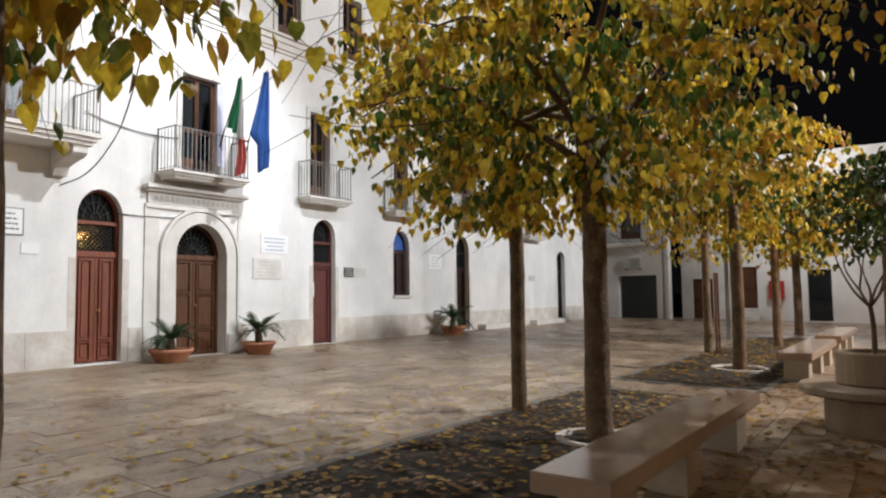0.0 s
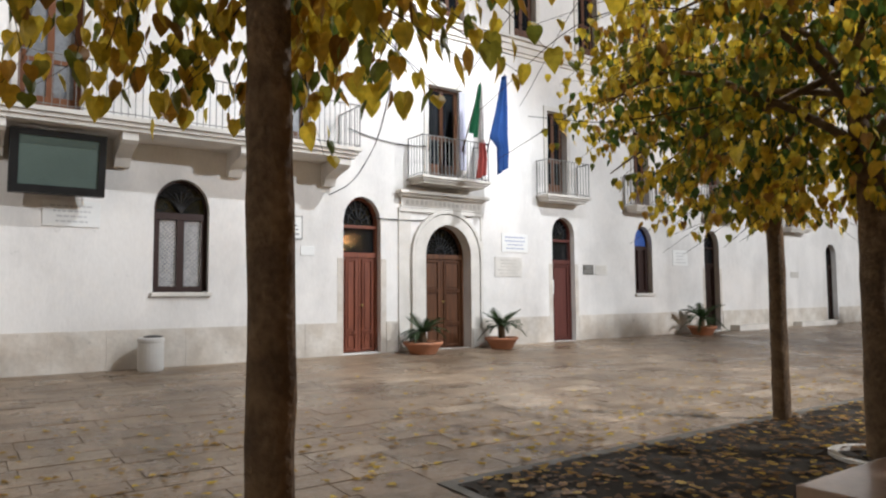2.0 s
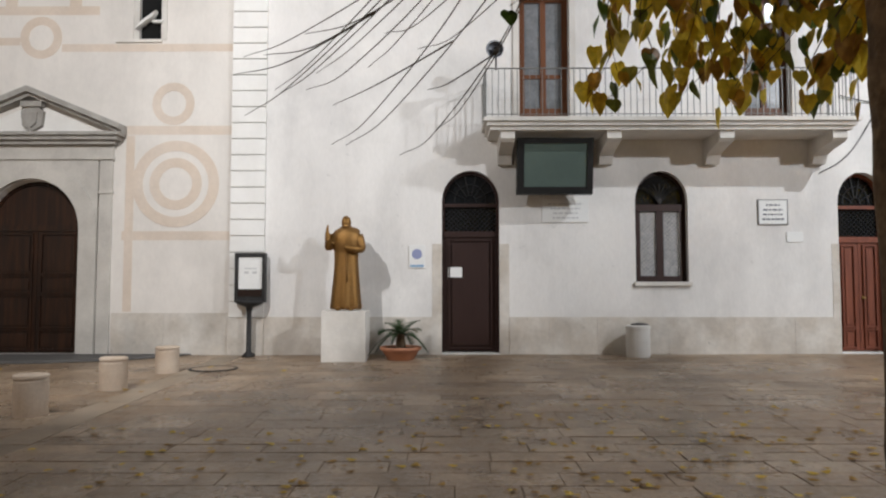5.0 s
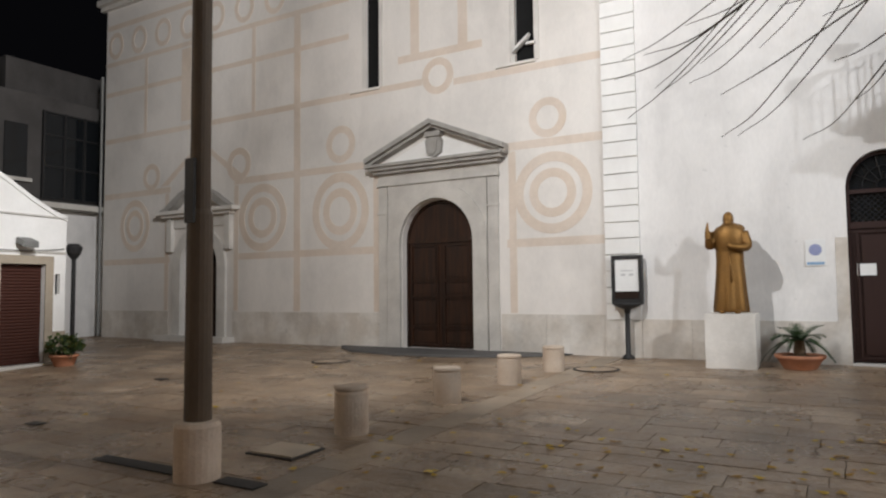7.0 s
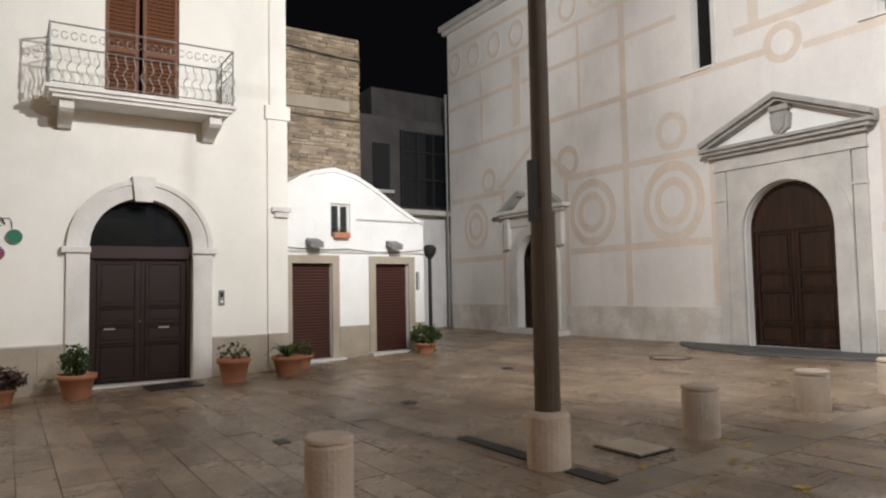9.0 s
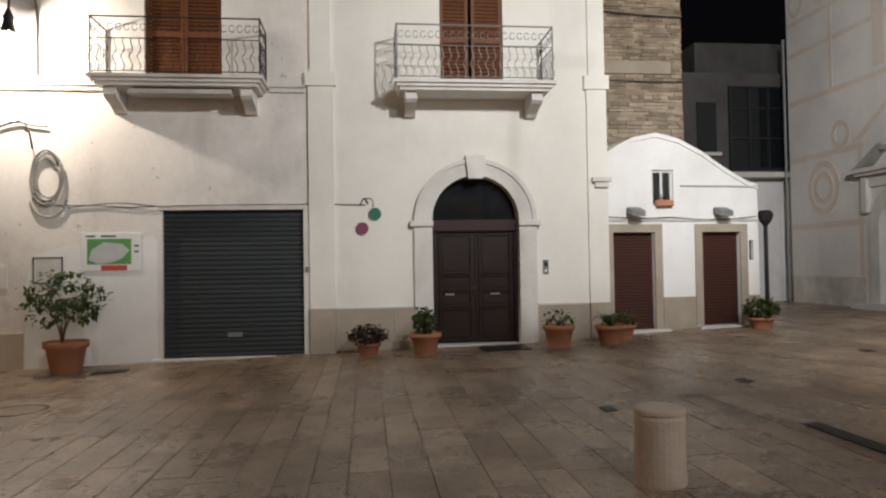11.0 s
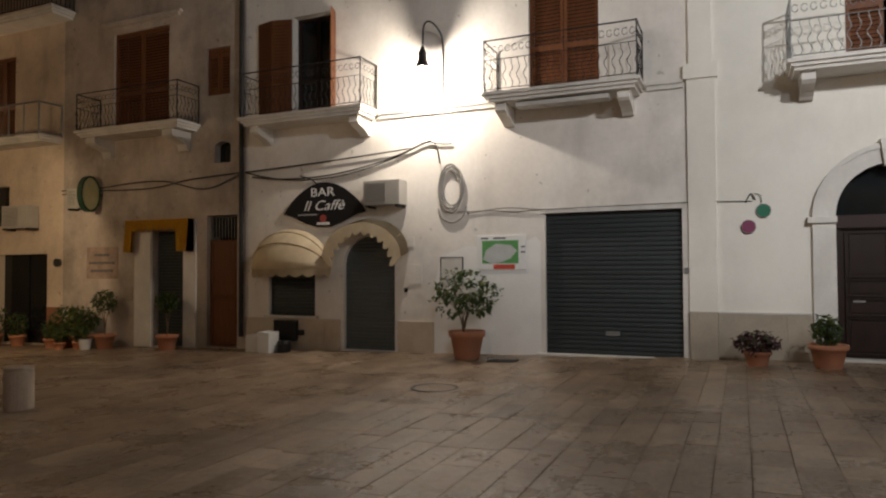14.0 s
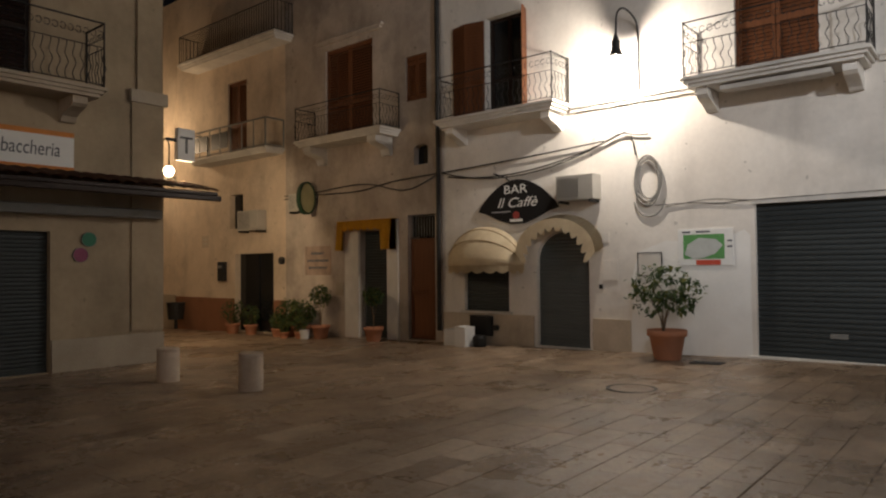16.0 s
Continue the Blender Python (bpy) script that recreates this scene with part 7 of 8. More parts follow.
# ---- planted beds, kerbs, benches ----
def bed(a, b, c, d):
    ob = thing("planting_bed", "dark soil bed strewn with fallen leaves", "flower bed", ((a + b) / 2, (c + d) / 2, ground_z(0, c)), "tree beds")
    rnd = random.Random(int(a))
    bm = bmesh.new()
    nx, ny = int((b - a) / 0.18), int((d - c) / 0.18)
    vs = [[bm.verts.new((a + (b - a) * i / nx, c + (d - c) * j / ny, ground_z(a, c + (d - c) * j / ny) + rnd.uniform(0.0, 0.03))) for j in range(ny + 1)] for i in range(nx + 1)]
    for i in range(nx):
        for j in range(ny):
            bm.faces.new((vs[i][j], vs[i + 1][j], vs[i + 1][j + 1], vs[i][j + 1]))
    part("soil", bm, SOIL, ob)
    for x0, x1, y0, y1 in ((a - 0.1, b + 0.1, d, d + 0.12), (a - 0.1, b + 0.1, c - 0.12, c), (a - 0.1, a, c, d), (b, b + 0.1, c, d)):
        bm = bmesh.new()
        box(bm, lambda u, v, w: Vector((u, w, v + ground_z(u, w))), x0, x1, -0.05, 0.012, y0, y1)
        part("kerb", bm, KERB, ob)


KERB = mat("dark_kerb", (0.16, 0.145, 0.125), 0.6, var=0.15, scale=3, fine=30, bump=0.2)
for k in BEDS:
    bed(*k)


def bench(x0, x1, y0, y1, legs):
    z = ground_z(x0, y0)
    ob = thing("stone_bench", "long polished stone slab bench on block feet", "bench", ((x0 + x1) / 2, (y0 + y1) / 2, z), "stone benches")
    part("seat", boxed(FW, (x0, x1, z + 0.36, z + 0.48, y0, y1), bevel=0.012), BENCH, ob)
    for x in legs:
        part("foot", boxed(FW, (x, x + 0.38, z - 0.02, z + 0.36, y0 + 0.07, y1 - 0.07), bevel=0.01), STONE_TAN, ob)


BENCH = mat("bench_stone", (0.36, 0.265, 0.2), 0.17, var=0.12, scale=2.5, fine=30, second=(0.30, 0.20, 0.145), bump=0.05)
bench(3.5, 7.42, 1.42, 1.9, (3.7, 5.1, 6.7))
bench(11.95, 15.6, 1.5, 2.0, (12.1, 13.6, 15.0))
bench(16.6, 20.5, 1.5, 2.0, (16.8, 18.3, 19.9))


PLANTER = mat("planter_stone", (0.30, 0.225, 0.155), 0.7, var=0.15, scale=2.5, fine=25, second=(0.19, 0.135, 0.09), bump=0.25, grime=0.3)


def round_planter(x, y):
    z = ground_z(x, y)
    ob = thing("round_planter", "round stone planter with a seat ring", "planter", (x, y, z))
    part("base", lathe(bmesh.new(), x, y, z - 0.02, [(0.5, 0), (0.5, 0.36), (0.47, 0.4)], 28), PLANTER, ob)
    part("seat", lathe(bmesh.new(), x, y, z + 0.38, [(0.7, 0), (0.74, 0.02), (0.74, 0.08), (0.72, 0.1)], 32), PLANTER, ob)
    part("tub", lathe(bmesh.new(), x, y, z + 0.48, [(0.36, 0), (0.38, 0.02), (0.38, 0.33), (0.36, 0.35), (0.31, 0.35), (0.3, 0.28)], 28), PLANTER, ob)
    part("soil", lathe(bmesh.new(), x, y, z + 0.7, [(0.3, 0), (0.3, 0.07)], 20), SOIL, ob)
    return z + 0.77


top = round_planter(8.6, 0.5)
bm = bmesh.new()
rnd = random.Random(31)
tube(bm, bend((8.6, 0.5, top), (8.61, 0.5, top + 0.3), (8.58, 0.52, top + 0.55), n=4), 0.03, 7, 0.022)
for k in range(7):
    a = k * 0.9
    r = rnd.uniform(0.22, 0.4)
    p = [(8.58, 0.52, top + 0.52), (8.58 + 0.5 * r * math.cos(a), 0.52 + 0.5 * r * math.sin(a), top + 0.7), (8.58 + r * math.cos(a + 0.3), 0.52 + r * math.sin(a + 0.3), top + 0.95), (8.58 + r * 1.2 * math.cos(a), 0.52 + r * 1.2 * math.sin(a), top + 1.25)]
    tube(bm, bend(*p, n=4), 0.016, 5, 0.005)
solo("bare_sapling", bm, BARK, "small twisted bare sapling in the round planter", "tree", smooth=True)


# ---- bollards, lamp pole, covers ----
def bollard(x, y, r=0.165, h=0.47):
    z = ground_z(x, y)
    ob = thing("bollard", "short round stone bollard with a stained foot", "bollard", (x, y, z), "stone bollards")
    part("shaft", lathe(bmesh.new(), x, y, z - 0.03, [(r, 0), (r, h - 0.01), (r - 0.012, h + 0.02)], 28), BOLLARD, ob)
    part("cap", lathe(bmesh.new(), x, y, z + h - 0.012, [(r - 0.01, 0), (r + 0.004, 0.006), (r + 0.002, 0.03), (r - 0.014, 0.042)], 28), BOLLARD, ob)
    return ob


BOLLARD = mat("bollard_stone", (0.62, 0.52, 0.42), 0.7, var=0.15, scale=3.5, fine=35, second=(0.46, 0.34, 0.24), bump=0.3, grime=0.3)
for x, y, h in ((-5.31, 2.02, 0.47), (-5.03, 5.55, 0.43), (-4.97, 7.3, 0.39), (-4.88, 8.85, 0.37), (-4.78, 10.25, 0.35)):
    bollard(x, y, 0.165, h)
for x, y in ((-6.47, -10.35), (-6.66, -8.4)):
    bollard(x, y, 0.17, 0.5)


def lamp_pole(x, y):
    z = ground_z(x, y)
    ob = thing("lamp_pole", "tall grey metal lamp pole set in a stone collar", "street lamp", (x, y, z))
    part("collar", lathe(bmesh.new(), x, y, z - 0.03, [(0.175, 0), (0.175, 0.43), (0.16, 0.46), (0.1, 0.47)], 24), BOLLARD, ob)
    part("shaft", lathe(bmesh.new(), x, y, z + 0.4, [(0.105, 0), (0.1, 1.6), (0.098, 1.62), (0.08, 1.66), (0.07, 6.1)], 18), POLE, ob)
    part("hatch", boxed(FW, (x - 0.05, x + 0.05, z + 1.95, z + 2.45, y - 0.085, y - 0.11)), IRON, ob)
    bm = bmesh.new()
    tube(bm, [(x, y, z + 6.4), (x + 0.02, y + 0.1, z + 6.7), (x, y + 0.6, z + 6.85)], 0.04, 8)
    part("arm", bm, POLE, ob)
    part("head", boxed(FW, (x - 0.16, x + 0.16, z + 6.85, z + 6.97, y + 0.4, y + 1.0), bevel=0.03), POLE, ob)


lamp_pole(-5.17, 3.835)


def cover(name, label, x, y, r):
    z = ground_z(x, y)
    ob = thing(name, label, "manhole cover", (x, y, z), "round manhole covers")
    part("rim", lathe(bmesh.new(), x, y, z, [(r, 0), (r, 0.011), (r - 0.04, 0.011), (r - 0.045, 0.004)], 30), IRON, ob)
    part("lid", lathe(bmesh.new(), x, y, z - 0.01, [(r - 0.05, 0), (r - 0.05, 0.018)], 30), PAVE_EACH, ob)


cover("manhole_cover", "round manhole cover with an iron rim", -9.4, -3.93, 0.33)
cover("manhole_cover", "round manhole cover with an iron rim", -8.97, 9.98, 0.36)
cover("manhole_cover", "round manhole cover with an iron rim", -4.22, 10.6, 0.36)


def flat_cover(name, label, x0, x1, y0, y1, material, lift=0.012):
    bm = bmesh.new()
    box(bm, lambda u, v, w: Vector((u, w, v + ground_z(u, w))), x0, x1, -0.01, lift, y0, y1)
    solo(name, bm, material, label, "cover")


flat_cover("hatch_rim", "dark iron rim of the service hatch", -5.38, -4.85, 4.52, 4.95, IRON, 0.012)
flat_cover("service_hatch", "square stone service hatch with a dark edge", -5.35, -4.88, 4.55, 4.92, STONE_CREAM, 0.024)
# thin dark boxes on the paving, on both sides of the pole's foot
flat_cover("dark_ground_plate", "narrow dark strip across the paving beside the pole", -6.45, -5.34, 3.8, 3.95, IRON)
flat_cover("dark_ground_plate", "narrow dark strip across the paving beside the pole", -4.96, -4.55, 3.8, 3.95, IRON)
flat_cover("dark_ground_plate", "small iron drain grate by the garage", -12.5, -12.2, -4.2, -3.7, IRON)
flat_cover("door_mat", "black rubber doormat at the portal", -12.9, -12.25, 2.05, 2.85, BLACK, 0.02)
for x, y in ((-7.6, 2.4), (-8.6, 4.4), (-10.2, 7.2), (-4.0, 3.6)):
    flat_cover("drain_cover", "tiny square drain cover", x, x + 0.2, y, y + 0.12, IRON)


# ---- litter bin, boxes ----
def white_bin(x, y):
    z = ground_z(x, y)
    ob = thing("litter_bin", "white round litter bin with a dark lid against the wall", "bin", (x, y, z))
    part("drum", lathe(bmesh.new(), x, y, z - 0.01, [(0.19, 0), (0.2, 0.03), (0.2, 0.47), (0.21, 0.48), (0.21, 0.53), (0.17, 0.55)], 24), PLASTIC_W, ob)
    part("lid", lathe(bmesh.new(), x + 0.03, y, z + 0.535, [(0.14, 0), (0.15, 0.02), (0.06, 0.04)], 18), BLACK, ob)


white_bin(2.56, 11.98)


def cardboard(x0, x1, y0, y1, h, material, label):
    z = ground_z(x0, y0)
    ob = thing("box", label, "box", ((x0 + x1) / 2, (y0 + y1) / 2, z), "boxes outside the bar")
    part("carton", boxed(FW, (x0, x1, z - 0.01, z + h, y0, y1), bevel=0.01), material, ob)
    part("flap", boxed(FW, (x0, x1, z + h, z + h + 0.012, y0, (y0 + y1) / 2 - 0.01)), material, ob)


cardboard(-13.15, -12.8, -9.95, -9.6, 0.36, PLASTIC_W, "grey-white carton outside the bar")
cardboard(-13.0, -12.65, -9.52, -9.22, 0.44, PAPER, "white carton outside the bar")
ob = thing("beer_keg", "small dark round container outside the bar", "barrel", (-12.9, -9.0, -0.25))
part("body", lathe(bmesh.new(), -12.9, -9.02, ground_z(-12.9, -9) - 0.01, [(0.13, 0), (0.15, 0.06), (0.15, 0.2), (0.12, 0.26)], 16), BLACK, ob)
ob = thing("letter_box", "black metal box with a knob under the counter", "box", FB(-9.1, 0.0, 0.05))
part("body", boxed(FB, (-9.55, -8.95, -0.05, 0.4, 0.032, 0.12), bevel=0.01), BLACK, ob)
part("knob", boxed(FB, (-8.95, -8.78, 0.08, 0.2, 0.05, 0.1), bevel=0.02), BLACK, ob)


# ---- leaves and plants ----
def leaf(bm, p, size, yaw, pitch, curl=0.2, wide=0.37):
    """A heart-shaped leaf from its stalk at p; pitch -90 hangs straight down."""
    m = Matrix.Translation(p) @ Euler((0, -pitch, yaw)).to_matrix().to_4x4()
    wide *= 0.8 + 0.35 * math.fabs(math.sin(37.0 * p[0] + 91.0 * p[1]))
    pts = ((0.04, 0, 0), (-0.03, wide * 0.45, 0.02), (0.1, wide * 0.9, -0.02), (0.35, wide, -0.05), (0.68, wide * 0.6, -curl * 0.5), (1, 0, -curl), (0.68, -wide * 0.6, -curl * 0.5), (0.35, -wide, -0.05), (0.1, -wide * 0.9, -0.02), (-0.03, -wide * 0.45, 0.02), (0.45, 0, 0.08))
    v = [bm.verts.new(m @ Vector((x * size, y * size, z * size))) for x, y, z in pts]
    for a in range(10):
        bm.faces.new((v[a], v[(a + 1) % 10], v[10]))


def link_leaves(bm, name, material, parent):
    """Like part(), but keeps each leaf's own faces as they are."""
    me = bpy.data.meshes.new(name)
    bm.to_mesh(me)
    bm.free()
    me.materials.append(material)
    ob = new(name, me)
    ob.parent = parent
    ob.matrix_parent_inverse = Matrix.Translation(parent.location).inverted()
    return ob


def tree(x, y, girth, crown_at, rx, rz, twigs, size, seed, label, low=1.9, bare=(), material=None, flat=0.35, sprays=(), lean=(0.0, 0.0)):
    """A tree: leaning tapered trunk, limbs, drooping twigs hung with leaves."""
    rnd = random.Random(seed)
    z = ground_z(x, y)
    cx, cy, cz = crown_at
    ob = thing("tree", label, "tree", (x, y, z), "trees of the square")
    fork = cz - 0.75 * rz
    bm = bmesh.new()
    lx, ly = lean
    rise = (fork + 0.3 - z) / 5
    line = [(x, y, z - 0.05), (x, y, z + 0.12)] + [(x + lx * k / 5 + rnd.uniform(-0.008, 0.008), y + ly * k / 5 + rnd.uniform(-0.008, 0.008), z + rise * k) for k in range(1, 6)]
    tube(bm, bend(*line, n=3), girth * 1.08, 14, girth * 0.92)
    stem = Vector((x + lx, y + ly, fork + 0.25))
    tube(bm, bend(stem, stem.lerp(Vector((cx, cy, cz)), 0.5), (cx, cy, cz + 0.4 * rz), n=4), girth * 0.9, 12, girth * 0.4)
    for p in bm.verts:
        p.co += 0.012 * Vector((noise.noise(p.co * 6), noise.noise(p.co * 6 + Vector((5, 5, 5))), 0))
    part("trunk", bm, BARK, ob, smooth=True)
    limbs = []
    n = 11
    for k in range(n):
        a = 2 * math.pi * k / n + rnd.uniform(-0.25, 0.25)
        r = rx * rnd.uniform(0.75, 1.0)
        h = cz + rz * rnd.uniform(-0.15, 0.75)
        base = stem.lerp(Vector((cx, cy, cz + 0.4 * rz)), 0.1 + 0.2 * (k % 4))
        pts = bend(base, base + Vector((0.35 * r * math.cos(a), 0.35 * r * math.sin(a), 0.55 * (h - base.z))), Vector((cx + 0.7 * r * math.cos(a), cy + 0.7 * r * math.sin(a), h)), Vector((cx + r * math.cos(a), cy + r * math.sin(a), h - 0.25)), n=5)
        limbs.append(pts)
        bm = bmesh.new()
        tube(bm, pts, girth * 0.36, 6, 0.008)
        part("limb", bm, BARK, ob, smooth=True)
    tw, lv, inner = bmesh.new(), bmesh.new(), bmesh.new()
    for k in range(twigs):
        while True:
            u = Vector((rnd.uniform(-1, 1), rnd.uniform(-1, 1), rnd.uniform(-1, 1)))
            lobe = noise.noise(Vector((cx + u.x * rx, cy + u.y * rx, cz + u.z * rz)) * 1.15 + Vector((seed, 0, 0)))
            if flat < u.length < 1 and math.hypot(u.x, u.y) < 0.72 + 0.35 * u.z and lobe > -0.14:
                break
        p = Vector((cx + 1.12 * u.x * rx, cy + 1.12 * u.y * rx, cz + u.z * rz))
        out = Vector((u.x, u.y, 0)).normalized() if (abs(u.x) + abs(u.y)) > 0.01 else Vector((1, 0, 0))
        long = rnd.uniform(0.35, 0.75)
        droop = rnd.uniform(0.25, 0.6)
        if rnd.random() < 0.28 and u.z > -0.4:
            long, droop = 1.75 * long, rnd.uniform(-0.1, 0.35)
        end = p + out * long * 0.7 - Vector((0, 0, droop * long))
        near = p - out * 0.25 + Vector((0, 0, 0.12))
        line = bend(near, p, end, n=4)
        if k % 2 == 0:
            tube(tw, line, 0.006, 3, 0.002)
        m = rnd.randint(9, 13)
        for i in range(m):
            q = line[min(len(line) - 1, int(i / m * len(line)))] + Vector((rnd.uniform(-0.05, 0.05), rnd.uniform(-0.05, 0.05), rnd.uniform(-0.03, 0.03)))
            if q.z < low:
                continue
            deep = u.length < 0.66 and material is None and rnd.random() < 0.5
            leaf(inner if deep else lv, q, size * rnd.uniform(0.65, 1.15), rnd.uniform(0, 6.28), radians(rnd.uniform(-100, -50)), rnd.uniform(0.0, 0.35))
    for top in sprays:
        top = Vector(top)
        line = bend(top + Vector((0.1, -0.25, 0.35)), top, top + Vector((rnd.uniform(-0.12, 0.1), 0.1, -0.25)), top + Vector((rnd.uniform(-0.2, 0.15), 0.12, -rnd.uniform(0.4, 0.65))), n=5)
        tube(tw, line, 0.005, 3, 0.002)
        for i in range(13):
            q = line[3 + int(i / 13 * (len(line) - 3))] + Vector((rnd.uniform(-0.09, 0.09), rnd.uniform(-0.08, 0.08), rnd.uniform(-0.03, 0.03)))
            leaf(inner if rnd.random() < 0.1 else lv, q, size * rnd.uniform(0.7, 1.1), rnd.uniform(0, 6.28), radians(rnd.uniform(-100, -60)), rnd.uniform(0.0, 0.35))
    for pts in bare:
        tube(tw, bend(*pts, n=8), 0.008, 5, 0.0025)
    tagged(part("twig_mass", tw, TWIG, ob), kind="stuff")
    link_leaves(lv, "crown", material or LEAF, ob)
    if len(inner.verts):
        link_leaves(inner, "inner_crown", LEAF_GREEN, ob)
    else:
        inner.free()
    return ob


rnd = random.Random(77)
BARE = []
for k in range(13):
    e = Vector((-0.75 - 1.75 * ((k * 0.618) % 1), 5.7 + rnd.uniform(-0.4, 0.3), rnd.uniform(2.5, 3.45)))
    s = Vector((0.25 * e.x + 0.55 + rnd.uniform(-0.3, 0.3), 5.3 + rnd.uniform(-0.3, 0.3), 4.75 + rnd.uniform(-0.2, 0.4)))
    sag_by = rnd.uniform(0.08, 0.2)
    turn = s.lerp(e, 0.84) + Vector((0.4 * sag_by, 0, -0.75 * sag_by))
    BARE.append([s, s.lerp(e, 0.45) + Vector((0.9 * sag_by, 0, -0.6 * sag_by)), turn, e])
    if k % 3 == 0:
        BARE.append([s.lerp(e, 0.62) + Vector((0.8 * sag_by, 0, -0.7 * sag_by)), s.lerp(e, 0.8) + Vector((-0.1, 0, 0.0)), e + Vector((-0.1, 0, 0.32))])
BARE += [[(1.1, 2.9, 3.4), (0.9, 4.2, 4.6), (0.35, 5.3, 4.9)], [(1.15, 2.9, 3.4), (1.0, 4.0, 4.9), (0.6, 5.1, 5.2)]]
SPRAYS = [(rnd.uniform(0.2, 0.85), rnd.uniform(3.4, 4.0), rnd.uniform(2.98, 3.35)) for k in range(11)] + [(rnd.uniform(0.9, 2.3), rnd.uniform(3.5, 4.2), rnd.uniform(3.0, 3.4)) for k in range(7)]
tree(1.1, 2.84, 0.104, (1.2, 2.95, 3.35), 1.45, 0.75, 140, 0.135, 1, "slim tree with sparse yellowing leaves and long bare twigs", 2.3, BARE, None, 0.58, SPRAYS, (-0.04, 0.02))
LEFT_BARE = [[(5.3, 3.2, 3.9), (4.6, 4.2, 4.0), (3.9, 5.0, 3.2)], [(5.4, 3.6, 4.2), (4.6, 4.6, 4.6), (4.1, 5.6, 3.6)], [(5.2, 3.9, 3.4), (4.9, 4.6, 3.3), (4.5, 5.4, 2.9)], [(5.6, 3.6, 4.4), (5.2, 4.6, 4.7), (4.8, 5.4, 3.5)], [(5.2, 3.4, 3.1), (4.6, 4.0, 3.0), (4.0, 4.4, 3.05)]]
tree(6.42, 2.69, 0.125, (6.4, 2.85, 3.35), 2.5, 1.3, 720, 0.112, 2, "broad tree with dense yellow and green autumn leaves", 2.2, LEFT_BARE, None, 0.2)
tree(7.34, 4.07, 0.09, (7.2, 4.3, 3.4), 1.8, 1.2, 330, 0.112, 3, "slim tree with yellow and green autumn leaves", 2.2)
tree(13.27, 2.82, 0.11, (13.3, 2.9, 3.6), 1.9, 1.25, 330, 0.125, 4, "tree with a yellow and green autumn crown", 2.0)
tree(16.15, 4.07, 0.09, (16.1, 4.1, 3.5), 1.6, 1.2, 240, 0.125, 5, "young staked tree with yellow autumn leaves", 2.0)
tree(18.76, 3.06, 0.1, (18.8, 3.0, 3.5), 1.9, 1.2, 200, 0.16, 6, "tree with a yellow and green autumn crown", 2.0)
tree(24.0, 3.3, 0.12, (24.0, 3.3, 3.6), 2.0, 1.3, 190, 0.17, 7, "far tree with yellow autumn leaves", 2.0)
tree(21.5, 0.8, 0.12, (21.5, 0.8, 3.5), 2.2, 1.3, 190, 0.17, 8, "far tree with dull green autumn leaves", 2.0, (), LEAF_SHRUB)
tree(12.5, 0.2, 0.07, (12.4, 0.3, 2.9), 1.1, 0.8, 90, 0.13, 9, "small olive-green tree with thin leaves", 1.9, (), LEAF_SHRUB)


def stake(x, y):
    z = ground_z(x, y)
    ob = thing("tree_stake", "pair of wooden stakes holding a young tree", "tree stake", (x, y, z))
    for dx in (-0.12, 0.14):
        bm = bmesh.new()
        tube(bm, [(x + dx, y, z - 0.02), (x + dx * 0.8, y, z + 1.8)], 0.025, 7)
        part("stake", bm, WOOD_BROWN, ob)
    part("crossbar", boxed(FW, (x - 0.14, x + 0.16, z + 0.5, z + 0.54, y - 0.02, y + 0.02), (x - 0.14, x + 0.16, z + 0.08, z + 0.12, y - 0.02, y + 0.02)), WOOD_BROWN, ob)


stake(16.1, 3.85)
for x, y, r in ((6.42, 2.69, 0.42), (13.27, 2.82, 0.5)):
    z = ground_z(x, y)
    bm = bmesh.new()
    ring(bm, lambda u, v, w: Vector((u, v, ground_z(u, v) + w)), x, y, r - 0.07, r - 0.07, r, r, -0.02, 0.04)
    solo("tree_ring", bm, STONE_WHITE, "pale stone ring round a tree's foot", "tree ring")


# street sign pole and red post box at the far end
ob = thing("sign_pole", "grey pole with small white direction signs", "sign", (20.5, 4.6, 0.15))
part("pole", lathe(bmesh.new(), 20.5, 4.6, 0.13, [(0.06, 0), (0.055, 3.2)], 10), IRON_GREY, ob)
part("plate", boxed(FW, (20.3, 20.7, 2.5, 2.62, 4.5, 4.53), (20.3, 20.7, 2.68, 2.8, 4.5, 4.53), (20.3, 20.7, 2.86, 2.98, 4.5, 4.53)), PAPER, ob)
ob = thing("post_box", "red metal post box on the far wall", "post box", FF(5.4, 1.2, 0.1))
part("body", boxed(FF, (5.0, 5.6, 1.15, 1.95, 0.001, 0.25), bevel=0.03), mat("post_red", (0.42, 0.03, 0.03), 0.4), ob)
part("slot_plate", boxed(FF, (5.15, 5.45, 1.6, 1.75, 0.25, 0.26)), PAPER, ob)


def bowl(x, y, r, h, label):
    z = ground_z(x, y)
    ob = thing("potted_palm", label, "potted plant", (x, y, z), "potted palms along the wall")
    part("bowl", lathe(bmesh.new(), x, y, z - 0.01, [(r * 0.62, 0), (r * 0.66, 0.02), (r * 0.9, h * 0.7), (r * 1.0, h * 0.78), (r * 1.03, h), (r * 0.93, h), (r * 0.9, h * 0.85)], 28), TERRA, ob, smooth=True)
    part("soil", lathe(bmesh.new(), x, y, z + h * 0.6, [(r * 0.85, 0), (r * 0.85, h * 0.22)], 20), SOIL, ob)
    return ob, z + h * 0.82


